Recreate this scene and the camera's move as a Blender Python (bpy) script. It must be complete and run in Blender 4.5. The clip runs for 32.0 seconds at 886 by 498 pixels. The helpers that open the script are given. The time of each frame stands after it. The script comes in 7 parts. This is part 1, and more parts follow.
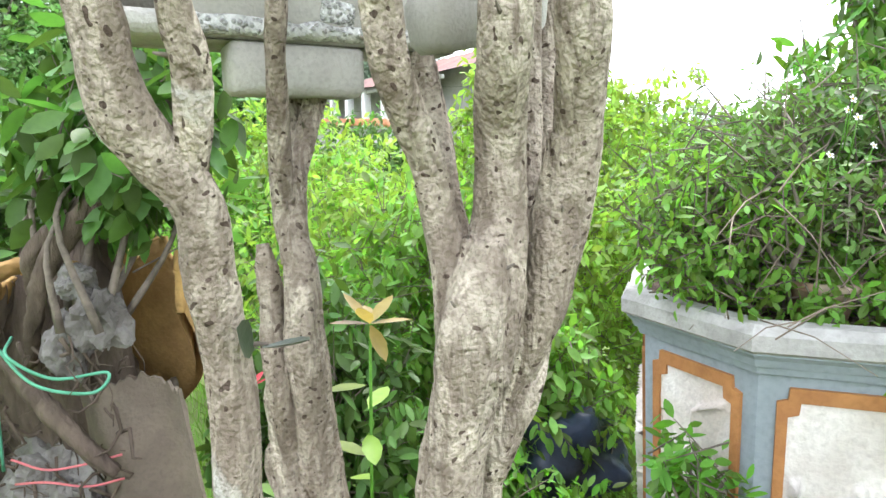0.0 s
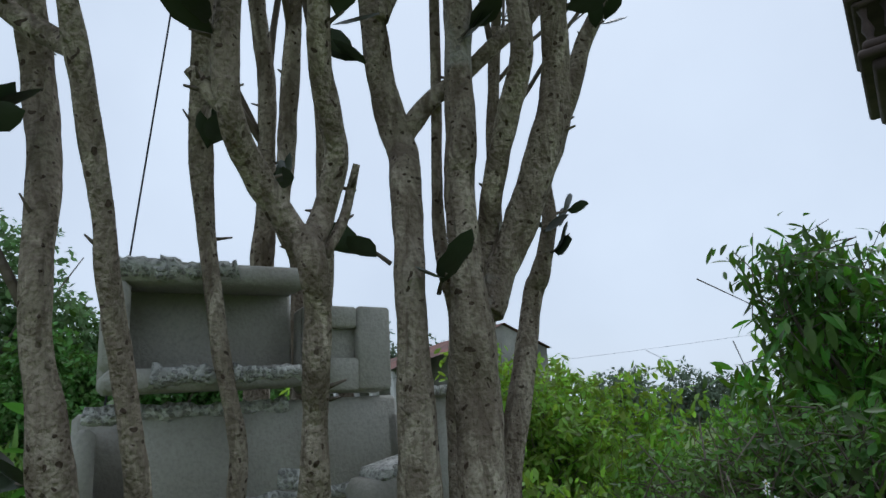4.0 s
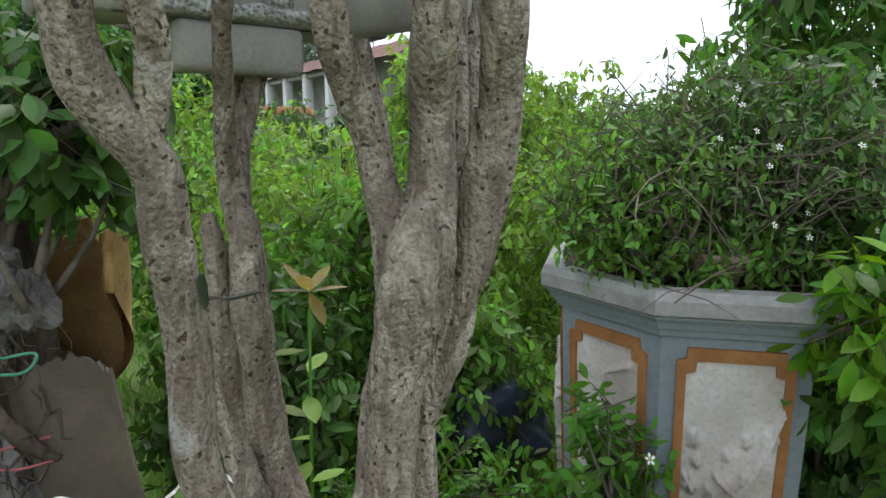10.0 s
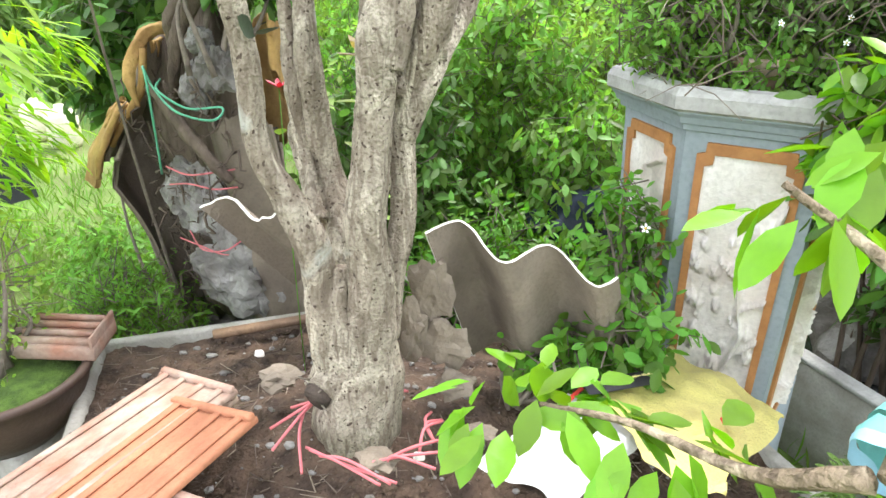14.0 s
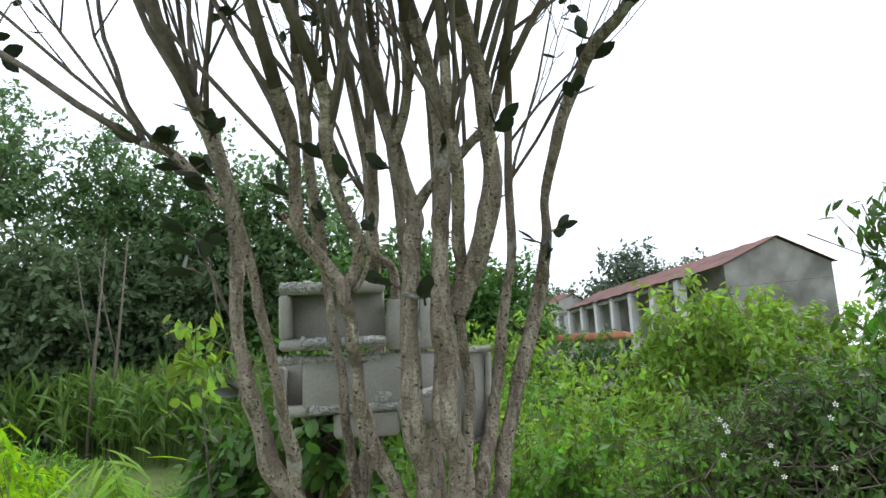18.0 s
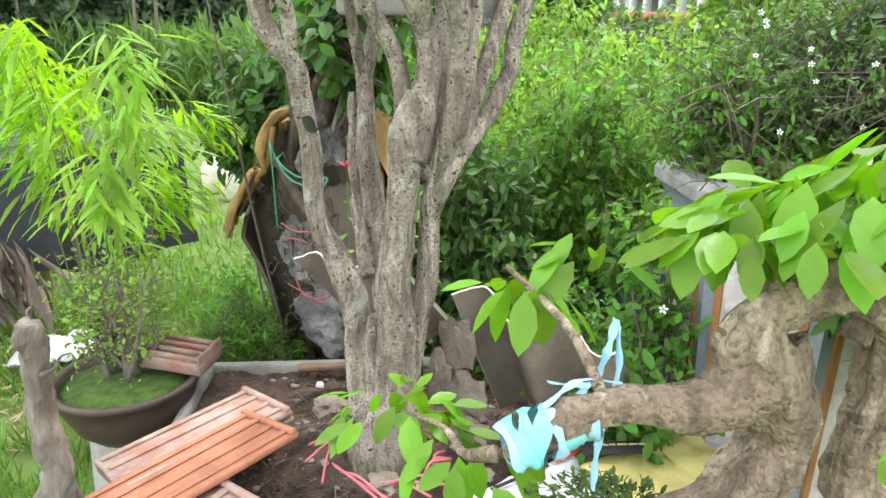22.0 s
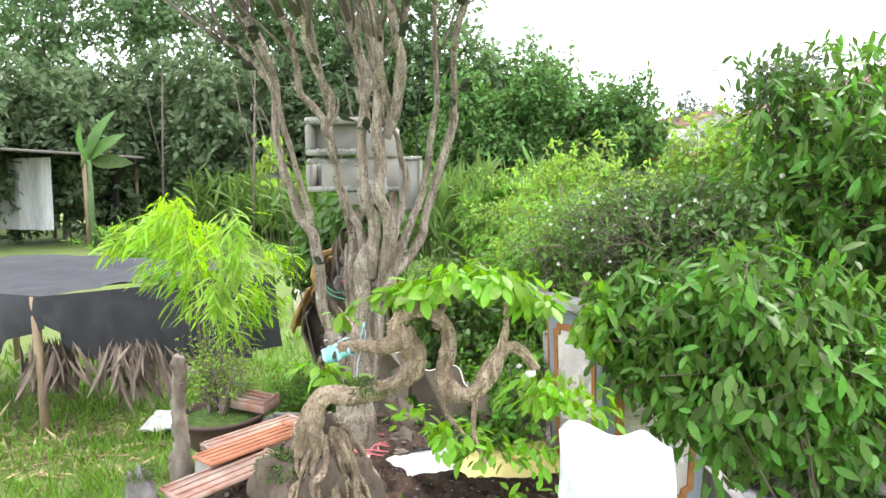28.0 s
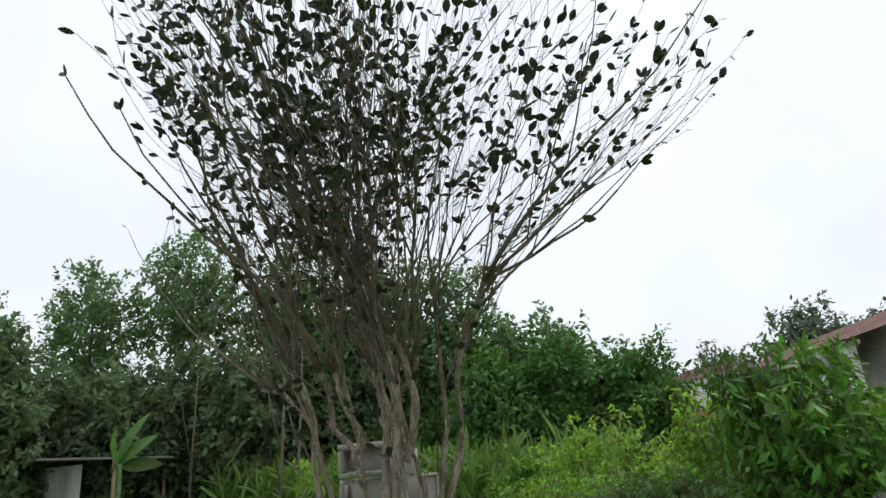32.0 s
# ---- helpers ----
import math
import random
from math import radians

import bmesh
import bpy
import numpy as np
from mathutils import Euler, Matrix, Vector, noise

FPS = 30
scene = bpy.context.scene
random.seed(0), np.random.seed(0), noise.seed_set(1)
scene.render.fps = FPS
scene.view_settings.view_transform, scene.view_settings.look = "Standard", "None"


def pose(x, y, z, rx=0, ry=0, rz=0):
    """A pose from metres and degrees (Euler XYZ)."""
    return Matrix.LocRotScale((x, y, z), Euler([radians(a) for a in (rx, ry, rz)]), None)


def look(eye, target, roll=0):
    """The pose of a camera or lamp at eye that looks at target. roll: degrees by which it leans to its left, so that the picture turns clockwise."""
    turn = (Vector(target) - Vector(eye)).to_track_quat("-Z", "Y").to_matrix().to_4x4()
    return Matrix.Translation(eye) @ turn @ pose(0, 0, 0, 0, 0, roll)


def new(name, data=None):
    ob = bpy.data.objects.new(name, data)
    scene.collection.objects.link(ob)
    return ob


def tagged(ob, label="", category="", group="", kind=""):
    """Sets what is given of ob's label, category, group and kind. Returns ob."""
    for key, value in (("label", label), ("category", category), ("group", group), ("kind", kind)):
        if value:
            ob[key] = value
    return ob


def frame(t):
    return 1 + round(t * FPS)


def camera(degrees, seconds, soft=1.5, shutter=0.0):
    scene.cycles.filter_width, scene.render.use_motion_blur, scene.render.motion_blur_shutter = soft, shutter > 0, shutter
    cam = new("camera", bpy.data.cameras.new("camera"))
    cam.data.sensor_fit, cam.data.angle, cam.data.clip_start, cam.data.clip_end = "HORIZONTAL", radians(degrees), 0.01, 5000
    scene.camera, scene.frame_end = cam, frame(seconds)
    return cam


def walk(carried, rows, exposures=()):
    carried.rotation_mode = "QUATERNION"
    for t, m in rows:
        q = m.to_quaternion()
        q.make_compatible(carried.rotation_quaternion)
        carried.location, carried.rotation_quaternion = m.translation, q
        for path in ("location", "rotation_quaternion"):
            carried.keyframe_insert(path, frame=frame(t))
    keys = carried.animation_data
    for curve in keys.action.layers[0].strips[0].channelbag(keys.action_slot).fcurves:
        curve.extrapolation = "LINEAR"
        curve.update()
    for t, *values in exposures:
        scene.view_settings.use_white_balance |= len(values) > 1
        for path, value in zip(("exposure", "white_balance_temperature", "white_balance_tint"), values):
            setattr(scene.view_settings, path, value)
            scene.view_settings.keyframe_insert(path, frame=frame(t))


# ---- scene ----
cam = camera(68.7, 32.0)
PATH = [
    (0, (0.033, -0.044, 1.499), (0.077, 1.933, 1.198), -0.6),
    (0.5, (0.016, -0.057, 1.522), (0.137, 1.93, 1.328), -0.3),
    (1, (0.011, -0.068, 1.546), (0.189, 1.922, 1.464), -1.0),
    (1.5, (0.016, -0.084, 1.572), (0.224, 1.904, 1.629), -2.4),
    (2, (0.033, -0.102, 1.599), (0.253, 1.878, 1.769), -3.1),
    (2.5, (0.056, -0.122, 1.625), (0.267, 1.849, 1.896), -3.8),
    (3, (0.072, -0.136, 1.642), (0.246, 1.821, 2.016), -4.9),
    (3.5, (0.083, -0.147, 1.654), (0.221, 1.795, 2.115), -5.0),
    (4, (0.093, -0.164, 1.664), (0.206, 1.758, 2.207), -5.1),
    (4.5, (0.086, -0.192, 1.673), (0.187, 1.71, 2.282), -5.1),
    (6.5, (0.041, -0.243, 1.687), (0.259, 1.572, 2.499), -5.1),
    (7, (0.039, -0.222, 1.654), (0.259, 1.67, 2.262), -3.8),
    (7.5, (0.037, -0.202, 1.642), (0.255, 1.726, 2.128), -2.6),
    (8, (0.036, -0.168, 1.619), (0.243, 1.797, 1.927), -1.9),
    (8.5, (0.038, -0.145, 1.579), (0.234, 1.84, 1.725), -1.7),
    (9, (0.034, -0.133, 1.557), (0.249, 1.854, 1.505), -0.6),
    (9.5, (0.027, -0.117, 1.529), (0.268, 1.861, 1.361), -0.2),
    (10, (0.019, -0.106, 1.484), (0.293, 1.847, 1.155), -0.0),
    (10.5, (0.07, -0.142, 1.449), (0.224, 1.808, 1.033), -0.3),
    (11, (0.148, -0.174, 1.411), (0.192, 1.714, 0.752), 0.6),
    (11.5, (0.173, -0.182, 1.406), (0.09, 1.665, 0.644), 0.3),
    (12, (0.186, -0.224, 1.416), (0.05, 1.619, 0.65), 0.3),
    (12.5, (0.214, -0.297, 1.429), (0.031, 1.562, 0.714), 0.5),
    (13, (0.237, -0.36, 1.444), (0.025, 1.483, 0.696), 1.0),
    (13.5, (0.283, -0.362, 1.438), (-0.001, 1.437, 0.613), 0.7),
    (15.5, (0.397, -0.602, 1.449), (-0.173, 1.25, 0.954), 0.2),
    (16, (0.42, -0.608, 1.548), (-0.185, 1.26, 1.163), 0.2),
    (16.5, (0.475, -0.605, 1.593), (-0.179, 1.272, 1.372), 0.1),
    (17, (0.51, -0.586, 1.622), (-0.187, 1.287, 1.554), -0.4),
    (17.5, (0.531, -0.578, 1.656), (-0.187, 1.283, 1.799), -1.6),
    (18, (0.539, -0.591, 1.69), (-0.154, 1.253, 2.035), -2.9),
    (18.5, (0.543, -0.605, 1.701), (-0.138, 1.206, 2.208), -4.3),
    (19, (0.545, -0.61, 1.696), (-0.119, 1.191, 2.257), -5.4),
    (19.5, (0.539, -0.608, 1.675), (-0.125, 1.228, 2.11), -5.0),
    (20, (0.522, -0.608, 1.639), (-0.092, 1.287, 1.807), -3.8),
    (20.5, (0.506, -0.606, 1.61), (-0.046, 1.316, 1.564), -2.1),
    (21, (0.504, -0.576, 1.565), (0.031, 1.351, 1.31), -1.2),
    (21.5, (0.559, -0.515, 1.526), (-0.08, 1.322, 1.06), -0.9),
    (22, (0.576, -0.505, 1.5), (-0.23, 1.224, 0.899), 0.6),
    (22.5, (0.642, -0.587, 1.506), (-0.147, 1.148, 0.898), 2.2),
    (23, (0.735, -0.669, 1.534), (-0.027, 1.097, 0.987), 2.5),
    (23.5, (0.802, -0.683, 1.544), (0.104, 1.137, 1.094), 3.4),
    (24, (0.924, -0.712, 1.569), (0.083, 1.065, 1.205), 3.2),
    (24.5, (1.023, -0.779, 1.597), (0.039, 0.937, 1.298), 2.6),
    (25, (1.105, -0.894, 1.633), (0.067, 0.802, 1.413), 1.1),
    (25.5, (1.186, -0.931, 1.659), (0.124, 0.758, 1.513), 0.0),
    (27.5, (1.335, -1.162, 1.637), (0.263, 0.511, 1.409), -1.2),
    (28, (1.456, -1.182, 1.637), (0.359, 0.477, 1.425), -0.6),
    (28.5, (1.505, -1.251, 1.646), (0.401, 0.405, 1.453), -0.7),
    (29, (1.544, -1.373, 1.667), (0.454, 0.299, 1.53), -1.6),
    (29.5, (1.599, -1.424, 1.691), (0.527, 0.264, 1.707), -2.1),
    (30, (1.696, -1.424, 1.7), (0.582, 0.231, 1.847), -2.1),
    (30.5, (1.736, -1.449, 1.725), (0.577, 0.162, 1.98), -1.9),
    (31, (1.753, -1.516, 1.754), (0.606, 0.074, 2.15), -2.9),
    (31.5, (1.77, -1.53, 1.773), (0.65, 0.054, 2.258), -4.1),
    (32, (1.789, -1.54, 1.79), (0.708, 0.033, 2.388), -5.2),
]
EXPOSURES = [(0, 1.78, 6250, 16), (1, 1.45, 6200, 14.5), (1.6, 0.95, 6170, 13.6), (2.2, 0.45, 6110, 12.7), (3, -0.55, 5950, 11.5), (4, -0.9, 5750, 10),
             (6.5, -1.05, 5400, 10), (7.5, -0.98, 5450, 11.5), (8.2, -0.75, 5660, 13.6), (9, -0.35, 5900, 16), (9.8, 0.1, 6060, 15.5), (10.5, 0.4, 6200, 15),
             (11.2, 0.9, 6284, 13.9), (12, 1.45, 6380, 12.6), (13.5, 1.7, 6458, 12.2), (15.5, 1.81, 6141, 16.8), (16.5, 1.76, 6116, 17), (17, 1.3, 6133, 16),
             (17.7, 0.5, 6156, 14.6), (18.4, -0.45, 6330, 13.2), (19.5, -0.75, 6375, 12.5), (20.3, -0.75, 6415, 13.3), (21, 0.4, 6300, 14), (21.6, 1.1, 6302, 14.8),
             (22.5, 1.4, 6306, 16), (25.5, 1.45, 6320, 19), (29, 1.32, 6486, 18), (30.2, 0.92, 6491, 12.9), (31, 0.17, 6495, 12.5), (32, -0.48, 6500, 12)]
walk(cam, [(t, look(eye, target, roll)) for t, eye, target, roll in PATH], EXPOSURES)

# ---- sky and sun ----
world = bpy.data.worlds.new("overcast_sky")
scene.world = world
world.use_nodes = True
wn, wl = world.node_tree.nodes, world.node_tree.links
sky = wn.new("ShaderNodeTexSky")
sky.sky_type, sky.sun_disc = "NISHITA", False
SUN_EL, SUN_ROT = radians(58), radians(25)
sky.sun_elevation, sky.sun_rotation = SUN_EL, SUN_ROT
sky.dust_density, sky.air_density = 3.0, 1.0
cloud = wn.new("ShaderNodeTexNoise")
cloud.inputs["Scale"].default_value, cloud.inputs["Detail"].default_value = 2.2, 5
ramp = wn.new("ShaderNodeMapRange")
ramp.inputs["From Min"].default_value, ramp.inputs["From Max"].default_value = 0.3, 0.7
ramp.inputs["To Min"].default_value, ramp.inputs["To Max"].default_value = 0.74, 0.95
wmix = wn.new("ShaderNodeMix")
wmix.data_type = "RGBA"
wmix.inputs[7].default_value = (12.6, 13.5, 14.3, 1)
geo = wn.new("ShaderNodeTexCoord")
wl.new(geo.outputs["Generated"], cloud.inputs["Vector"])
wl.new(cloud.outputs["Fac"], ramp.inputs["Value"])
wl.new(ramp.outputs["Result"], wmix.inputs[0])
wl.new(sky.outputs["Color"], wmix.inputs[6])
wl.new(wmix.outputs[2], wn["Background"].inputs["Color"])
wn["Background"].inputs["Strength"].default_value = 0.115
sun = new("sun", bpy.data.lights.new("sun", "SUN"))
sun.data.energy, sun.data.angle, sun.data.color = 1.5, radians(14), (1.0, 0.96, 0.9)
sun.matrix_world = look((0, 0, 30), (0 - 30 * math.sin(SUN_ROT) * math.cos(SUN_EL) / math.sin(SUN_EL), 0 - 30 * math.cos(SUN_ROT) * math.cos(SUN_EL) / math.sin(SUN_EL), 0))


# ---- builders ----
PLAN = Matrix()


def P(x, y, z):
    """Plan units to metres: one plan unit is 0.6 m and the lower ground lies at -1."""
    q = PLAN @ Vector((x, y, z))
    return Vector((0.6 * q.x, 0.6 * q.y, 0.6 * (q.z + 1)))


def moved(dx=0.0, dy=0.0, dz=0.0, rows=None):
    """Sets where the plan of the following group lies: a step, or three rows of four numbers."""
    global PLAN
    PLAN = Matrix((*rows, (0, 0, 0, 1))) if rows else Matrix.Translation((dx, dy, dz))


def rng(seed):
    return np.random.default_rng(seed)


class Geo:
    """Collects vertices and faces for one mesh."""

    def __init__(self):
        self.v, self.f = [], []

    def add(self, verts, faces):
        k = len(self.v)
        self.v += [tuple(v) for v in verts]
        self.f += [tuple(i + k for i in f) for f in faces]
        return self

    def box(self, size, m=None, bevel=0.0, taper=1.0):
        sx, sy, sz = (s / 2 for s in size)
        b = min(bevel, sx * 0.9, sy * 0.9, sz * 0.9)
        m = m or Matrix()
        if b <= 0:
            vs = [(x * sx * (taper if z < 0 else 1), y * sy * (taper if z < 0 else 1), z * sz) for z in (-1, 1) for x, y in ((-1, -1), (1, -1), (1, 1), (-1, 1))]
            fs = [(3, 2, 1, 0), (4, 5, 6, 7), (0, 1, 5, 4), (1, 2, 6, 5), (2, 3, 7, 6), (3, 0, 4, 7)]
        else:
            vs, fs = [], []
            for z, inset in ((-sz, b), (-sz + b, 0), (sz - b, 0), (sz, b)):
                k = taper if z < 0 else 1
                x, y = (sx - inset) * k, (sy - inset) * k
                c = b - inset
                vs += [(-x + c, -y, z), (x - c, -y, z), (x, -y + c, z), (x, y - c, z), (x - c, y, z), (-x + c, y, z), (-x, y - c, z), (-x, -y + c, z)]
            for r in range(3):
                for i in range(8):
                    j = (i + 1) % 8
                    fs.append((8 * r + i, 8 * r + j, 8 * r + 8 + j, 8 * r + 8 + i))
            fs += [tuple(range(7, -1, -1)), tuple(range(24, 32))]
        return self.add([m @ Vector(v) for v in vs], fs)

    def tube(self, pts, radii, sides=8, rough=0.0, seed=0, cap=True, lobes=0.0):
        pts = [Vector(p) for p in pts]
        k0, n = len(self.v), len(pts)
        up = Vector((0.3, 0.9, 0.2))
        for i, p in enumerate(pts):
            d = (pts[min(i + 1, n - 1)] - pts[max(i - 1, 0)]).normalized()
            a = (up - up.dot(d) * d).normalized()
            up = a
            b = d.cross(a)
            for s in range(sides):
                w = 2 * math.pi * s / sides
                r = radii[i]
                if rough:
                    q = Vector((math.cos(w), math.sin(w), seed * 3.1))
                    r *= 1 + rough * noise.noise(p * 9 + q * 1.3) + 0.45 * rough * noise.noise(p * 34 + q * 2.6) + 0.3 * rough * noise.noise(p * 90 + q * 4)
                if lobes:
                    r *= 1 + lobes * math.sin(3 * w + seed + i * 0.13)
                self.v.append(tuple(p + r * (math.cos(w) * a + math.sin(w) * b)))
        for i in range(n - 1):
            for s in range(sides):
                t = (s + 1) % sides
                self.f.append((k0 + i * sides + s, k0 + i * sides + t, k0 + (i + 1) * sides + t, k0 + (i + 1) * sides + s))
        if cap:
            self.f.append(tuple(k0 + s for s in range(sides - 1, -1, -1)))
            self.f.append(tuple(k0 + (n - 1) * sides + s for s in range(sides)))
        return self

    def mesh(self, name, material, smooth=True):
        me = bpy.data.meshes.new(name)
        me.from_pydata(self.v, [], self.f)
        me.materials.append(material)
        if smooth:
            me.polygons.foreach_set("use_smooth", [True] * len(me.polygons))
        me.update()
        return me


def curve_points(ctrl, steps=6):
    """A Catmull-Rom run through (x, y, z, radius) control points, in metres."""
    c = [np.array(p, float) for p in ctrl]
    c = [2 * c[0] - c[1]] + c + [2 * c[-1] - c[-2]]
    out = []
    for i in range(1, len(c) - 2):
        for k in range(steps):
            t = k / steps
            out.append(0.5 * (2 * c[i] + (c[i + 1] - c[i - 1]) * t + (2 * c[i - 1] - 5 * c[i] + 4 * c[i + 1] - c[i + 2]) * t ** 2 + (3 * c[i] - c[i - 1] - 3 * c[i + 1] + c[i + 2]) * t ** 3))
    out.append(c[-2])
    return [Vector(p[:3]) for p in out], [max(0.0008, float(p[3])) for p in out]


def part(name, g, material, parent=None, label="", smooth=True):
    """Links one mesh as one object under a thing or a part."""
    ob = new(name, g.mesh(name, material, smooth) if isinstance(g, Geo) else g)
    if parent:
        ob.parent = parent
        ob.matrix_parent_inverse = Matrix.Translation(-parent.location)
    return tagged(ob, label)


def thing(name, label, category, group="", kind="", at=(0, 0, 0)):
    ob = new(name)
    ob.empty_display_size = 0.1
    ob.location = at
    return tagged(ob, label, category, group, kind)


def solid(name, g, material, label, category, group="", kind="", smooth=True):
    return tagged(new(name, g.mesh(name, material, smooth)), label, category, group, kind)


def leaf_mesh(name, material, base, axis, normal, length, width=0.45, bend=0.25, fold=0.12, tipped=0.72):
    """One mesh of many leaves: base points, the way each grows, its upper side and its length."""
    base, axis, normal = (np.asarray(a, float).reshape(-1, 3) for a in (base, axis, normal))
    n = len(base)
    length = np.broadcast_to(np.asarray(length, float), (n,))[:, None]
    axis = axis / np.maximum(np.linalg.norm(axis, axis=1, keepdims=True), 1e-6)
    side = np.cross(axis, normal)
    side /= np.maximum(np.linalg.norm(side, axis=1, keepdims=True), 1e-6)
    up = np.cross(side, axis)
    rows = [(0, 0, 0), (-0.8, 0.28, 0), (0, 0.3, -fold), (0.8, 0.28, 0), (-1.0, 0.55, 0), (0, 0.56, -fold), (1.0, 0.55, 0), (-0.62, tipped + 0.1, 0), (0, tipped + 0.1, -fold * 0.7), (0.62, tipped + 0.1, 0), (0, 1.0, 0)]
    v = np.zeros((n, len(rows), 3))
    for i, (s, t, u) in enumerate(rows):
        v[:, i] = base + length * (side * s * width / 2 + axis * (t - 0.12 * bend * t * t) + up * (u * width - bend * t * t * 0.5))
    tri = np.array([(0, 2, 1), (0, 3, 2), (1, 2, 5), (1, 5, 4), (2, 3, 6), (2, 6, 5), (4, 5, 8), (4, 8, 7), (5, 6, 9), (5, 9, 8), (7, 8, 10), (8, 9, 10)])
    return tri_mesh(name, material, v, tri)


def card_leaves(name, material, base, axis, normal, length, width=0.5):
    """Cheaper leaves of four triangles, folded along the middle, for far plants."""
    base, axis, normal = (np.asarray(a, float).reshape(-1, 3) for a in (base, axis, normal))
    n = len(base)
    length = np.broadcast_to(np.asarray(length, float), (n,))[:, None]
    axis = axis / np.maximum(np.linalg.norm(axis, axis=1, keepdims=True), 1e-6)
    side = np.cross(axis, normal)
    side /= np.maximum(np.linalg.norm(side, axis=1, keepdims=True), 1e-6)
    up = np.cross(side, axis)
    v = np.zeros((n, 5, 3))
    for i, (s, t, u) in enumerate([(0, 0, 0), (-1, 0.45, 0), (0, 0.5, -0.2), (1, 0.45, 0), (0, 1, -0.25)]):
        v[:, i] = base + length * (side * s * width / 2 + axis * t + up * u * width)
    return tri_mesh(name, material, v, np.array([(0, 2, 1), (0, 3, 2), (1, 2, 4), (2, 3, 4)]))


def tri_mesh(name, material, v, tri):
    n, k = v.shape[:2]
    faces = (tri[None] + (np.arange(n) * k)[:, None, None]).reshape(-1, 3)
    me = bpy.data.meshes.new(name)
    me.vertices.add(n * k)
    me.vertices.foreach_set("co", v.reshape(-1).astype(np.float32))
    me.loops.add(len(faces) * 3)
    me.loops.foreach_set("vertex_index", faces.reshape(-1).astype(np.int32))
    me.polygons.add(len(faces))
    me.polygons.foreach_set("loop_start", np.arange(0, len(faces) * 3, 3, dtype=np.int32))
    me.polygons.foreach_set("use_smooth", np.ones(len(faces), dtype=bool))
    me.materials.append(material)
    me.update(calc_edges=True)
    me.validate()
    return me


# ---- materials ----
def material(name, c1, c2, scale=12.0, rough=0.8, bump=0.3, fine=60.0, c3=None, spots=0.0, spot_scale=30.0, spot_size=0.25, island=0.0, through_light=0.0, metal=0.0, streak=None, stain=0.0, contrast=(0.35, 0.65), spec=0.3):
    """A surface of two tones mixed by coarse noise, with fine grain, spots of a third tone, stains and relief."""
    m = bpy.data.materials.new(name)
    m.use_nodes = True
    n, l = m.node_tree.nodes, m.node_tree.links
    b = n["Principled BSDF"]
    tc = n.new("ShaderNodeTexCoord")
    where = tc.outputs["Object"]
    if streak:
        mp = n.new("ShaderNodeMapping")
        mp.inputs["Scale"].default_value = streak
        l.new(where, mp.inputs["Vector"])
        where = mp.outputs["Vector"]

    def noisy(s, detail=5, dist=0.0):
        t = n.new("ShaderNodeTexNoise")
        t.inputs["Scale"].default_value, t.inputs["Detail"].default_value, t.inputs["Distortion"].default_value = s, detail, dist
        l.new(where, t.inputs["Vector"])
        return t.outputs["Fac"]

    def mapped(v, a, z, lo=0.0, hi=1.0):
        t = n.new("ShaderNodeMapRange")
        for k, x in zip(("From Min", "From Max", "To Min", "To Max"), (a, z, lo, hi)):
            t.inputs[k].default_value = x
        l.new(v, t.inputs["Value"])
        return t.outputs["Result"]

    def mixed(fac, a, z, mode="MIX"):
        t = n.new("ShaderNodeMix")
        t.data_type, t.blend_type = "RGBA", mode
        l.new(fac, t.inputs[0])
        for sock, c in ((t.inputs[6], a), (t.inputs[7], z)):
            if isinstance(c, tuple):
                sock.default_value = (*c, 1)
            else:
                l.new(c, sock)
        return t.outputs[2]

    col = mixed(mapped(noisy(scale), *contrast), c1, c2)
    grain = noisy(fine, 4)
    dark = tuple(0.55 * (x + y) / 2 for x, y in zip(c1, c2))
    col = mixed(mapped(grain, 0.45, 0.8, 0, 0.45), col, dark)
    height = grain
    if stain:
        col = mixed(mapped(noisy(scale * 0.35, 6, 1.2), 0.48, 0.66, 0, stain), col, tuple(x * 0.45 for x in c2))
    if spots:
        vo = n.new("ShaderNodeTexVoronoi")
        vo.inputs["Scale"].default_value = spot_scale
        l.new(where, vo.inputs["Vector"])
        fac = mapped(vo.outputs["Distance"], spot_size * 0.6, spot_size, spots, 0.0)
        col = mixed(fac, col, c3)
        add = n.new("ShaderNodeMath")
        add.operation = "ADD"
        l.new(grain, add.inputs[0])
        l.new(fac, add.inputs[1])
        height = add.outputs[0]
    if island:
        ge = n.new("ShaderNodeNewGeometry")
        oi = n.new("ShaderNodeObjectInfo")
        hs = n.new("ShaderNodeHueSaturation")
        l.new(mapped(ge.outputs["Random Per Island"], 0, 1, 1 - island, 1 + island), hs.inputs["Value"])
        l.new(mapped(ge.outputs["Random Per Island"], 0, 1, 0.5 - 0.035 * island, 0.5 + 0.05 * island), hs.inputs["Hue"])
        l.new(col, hs.inputs["Color"])
        col = hs.outputs["Color"]
    l.new(col, b.inputs["Base Color"])
    b.inputs["Roughness"].default_value, b.inputs["Metallic"].default_value = rough, metal
    b.inputs["Specular IOR Level"].default_value = spec
    if bump:
        bp = n.new("ShaderNodeBump")
        bp.inputs["Strength"].default_value, bp.inputs["Distance"].default_value = bump, 0.01
        l.new(height, bp.inputs["Height"])
        l.new(bp.outputs["Normal"], b.inputs["Normal"])
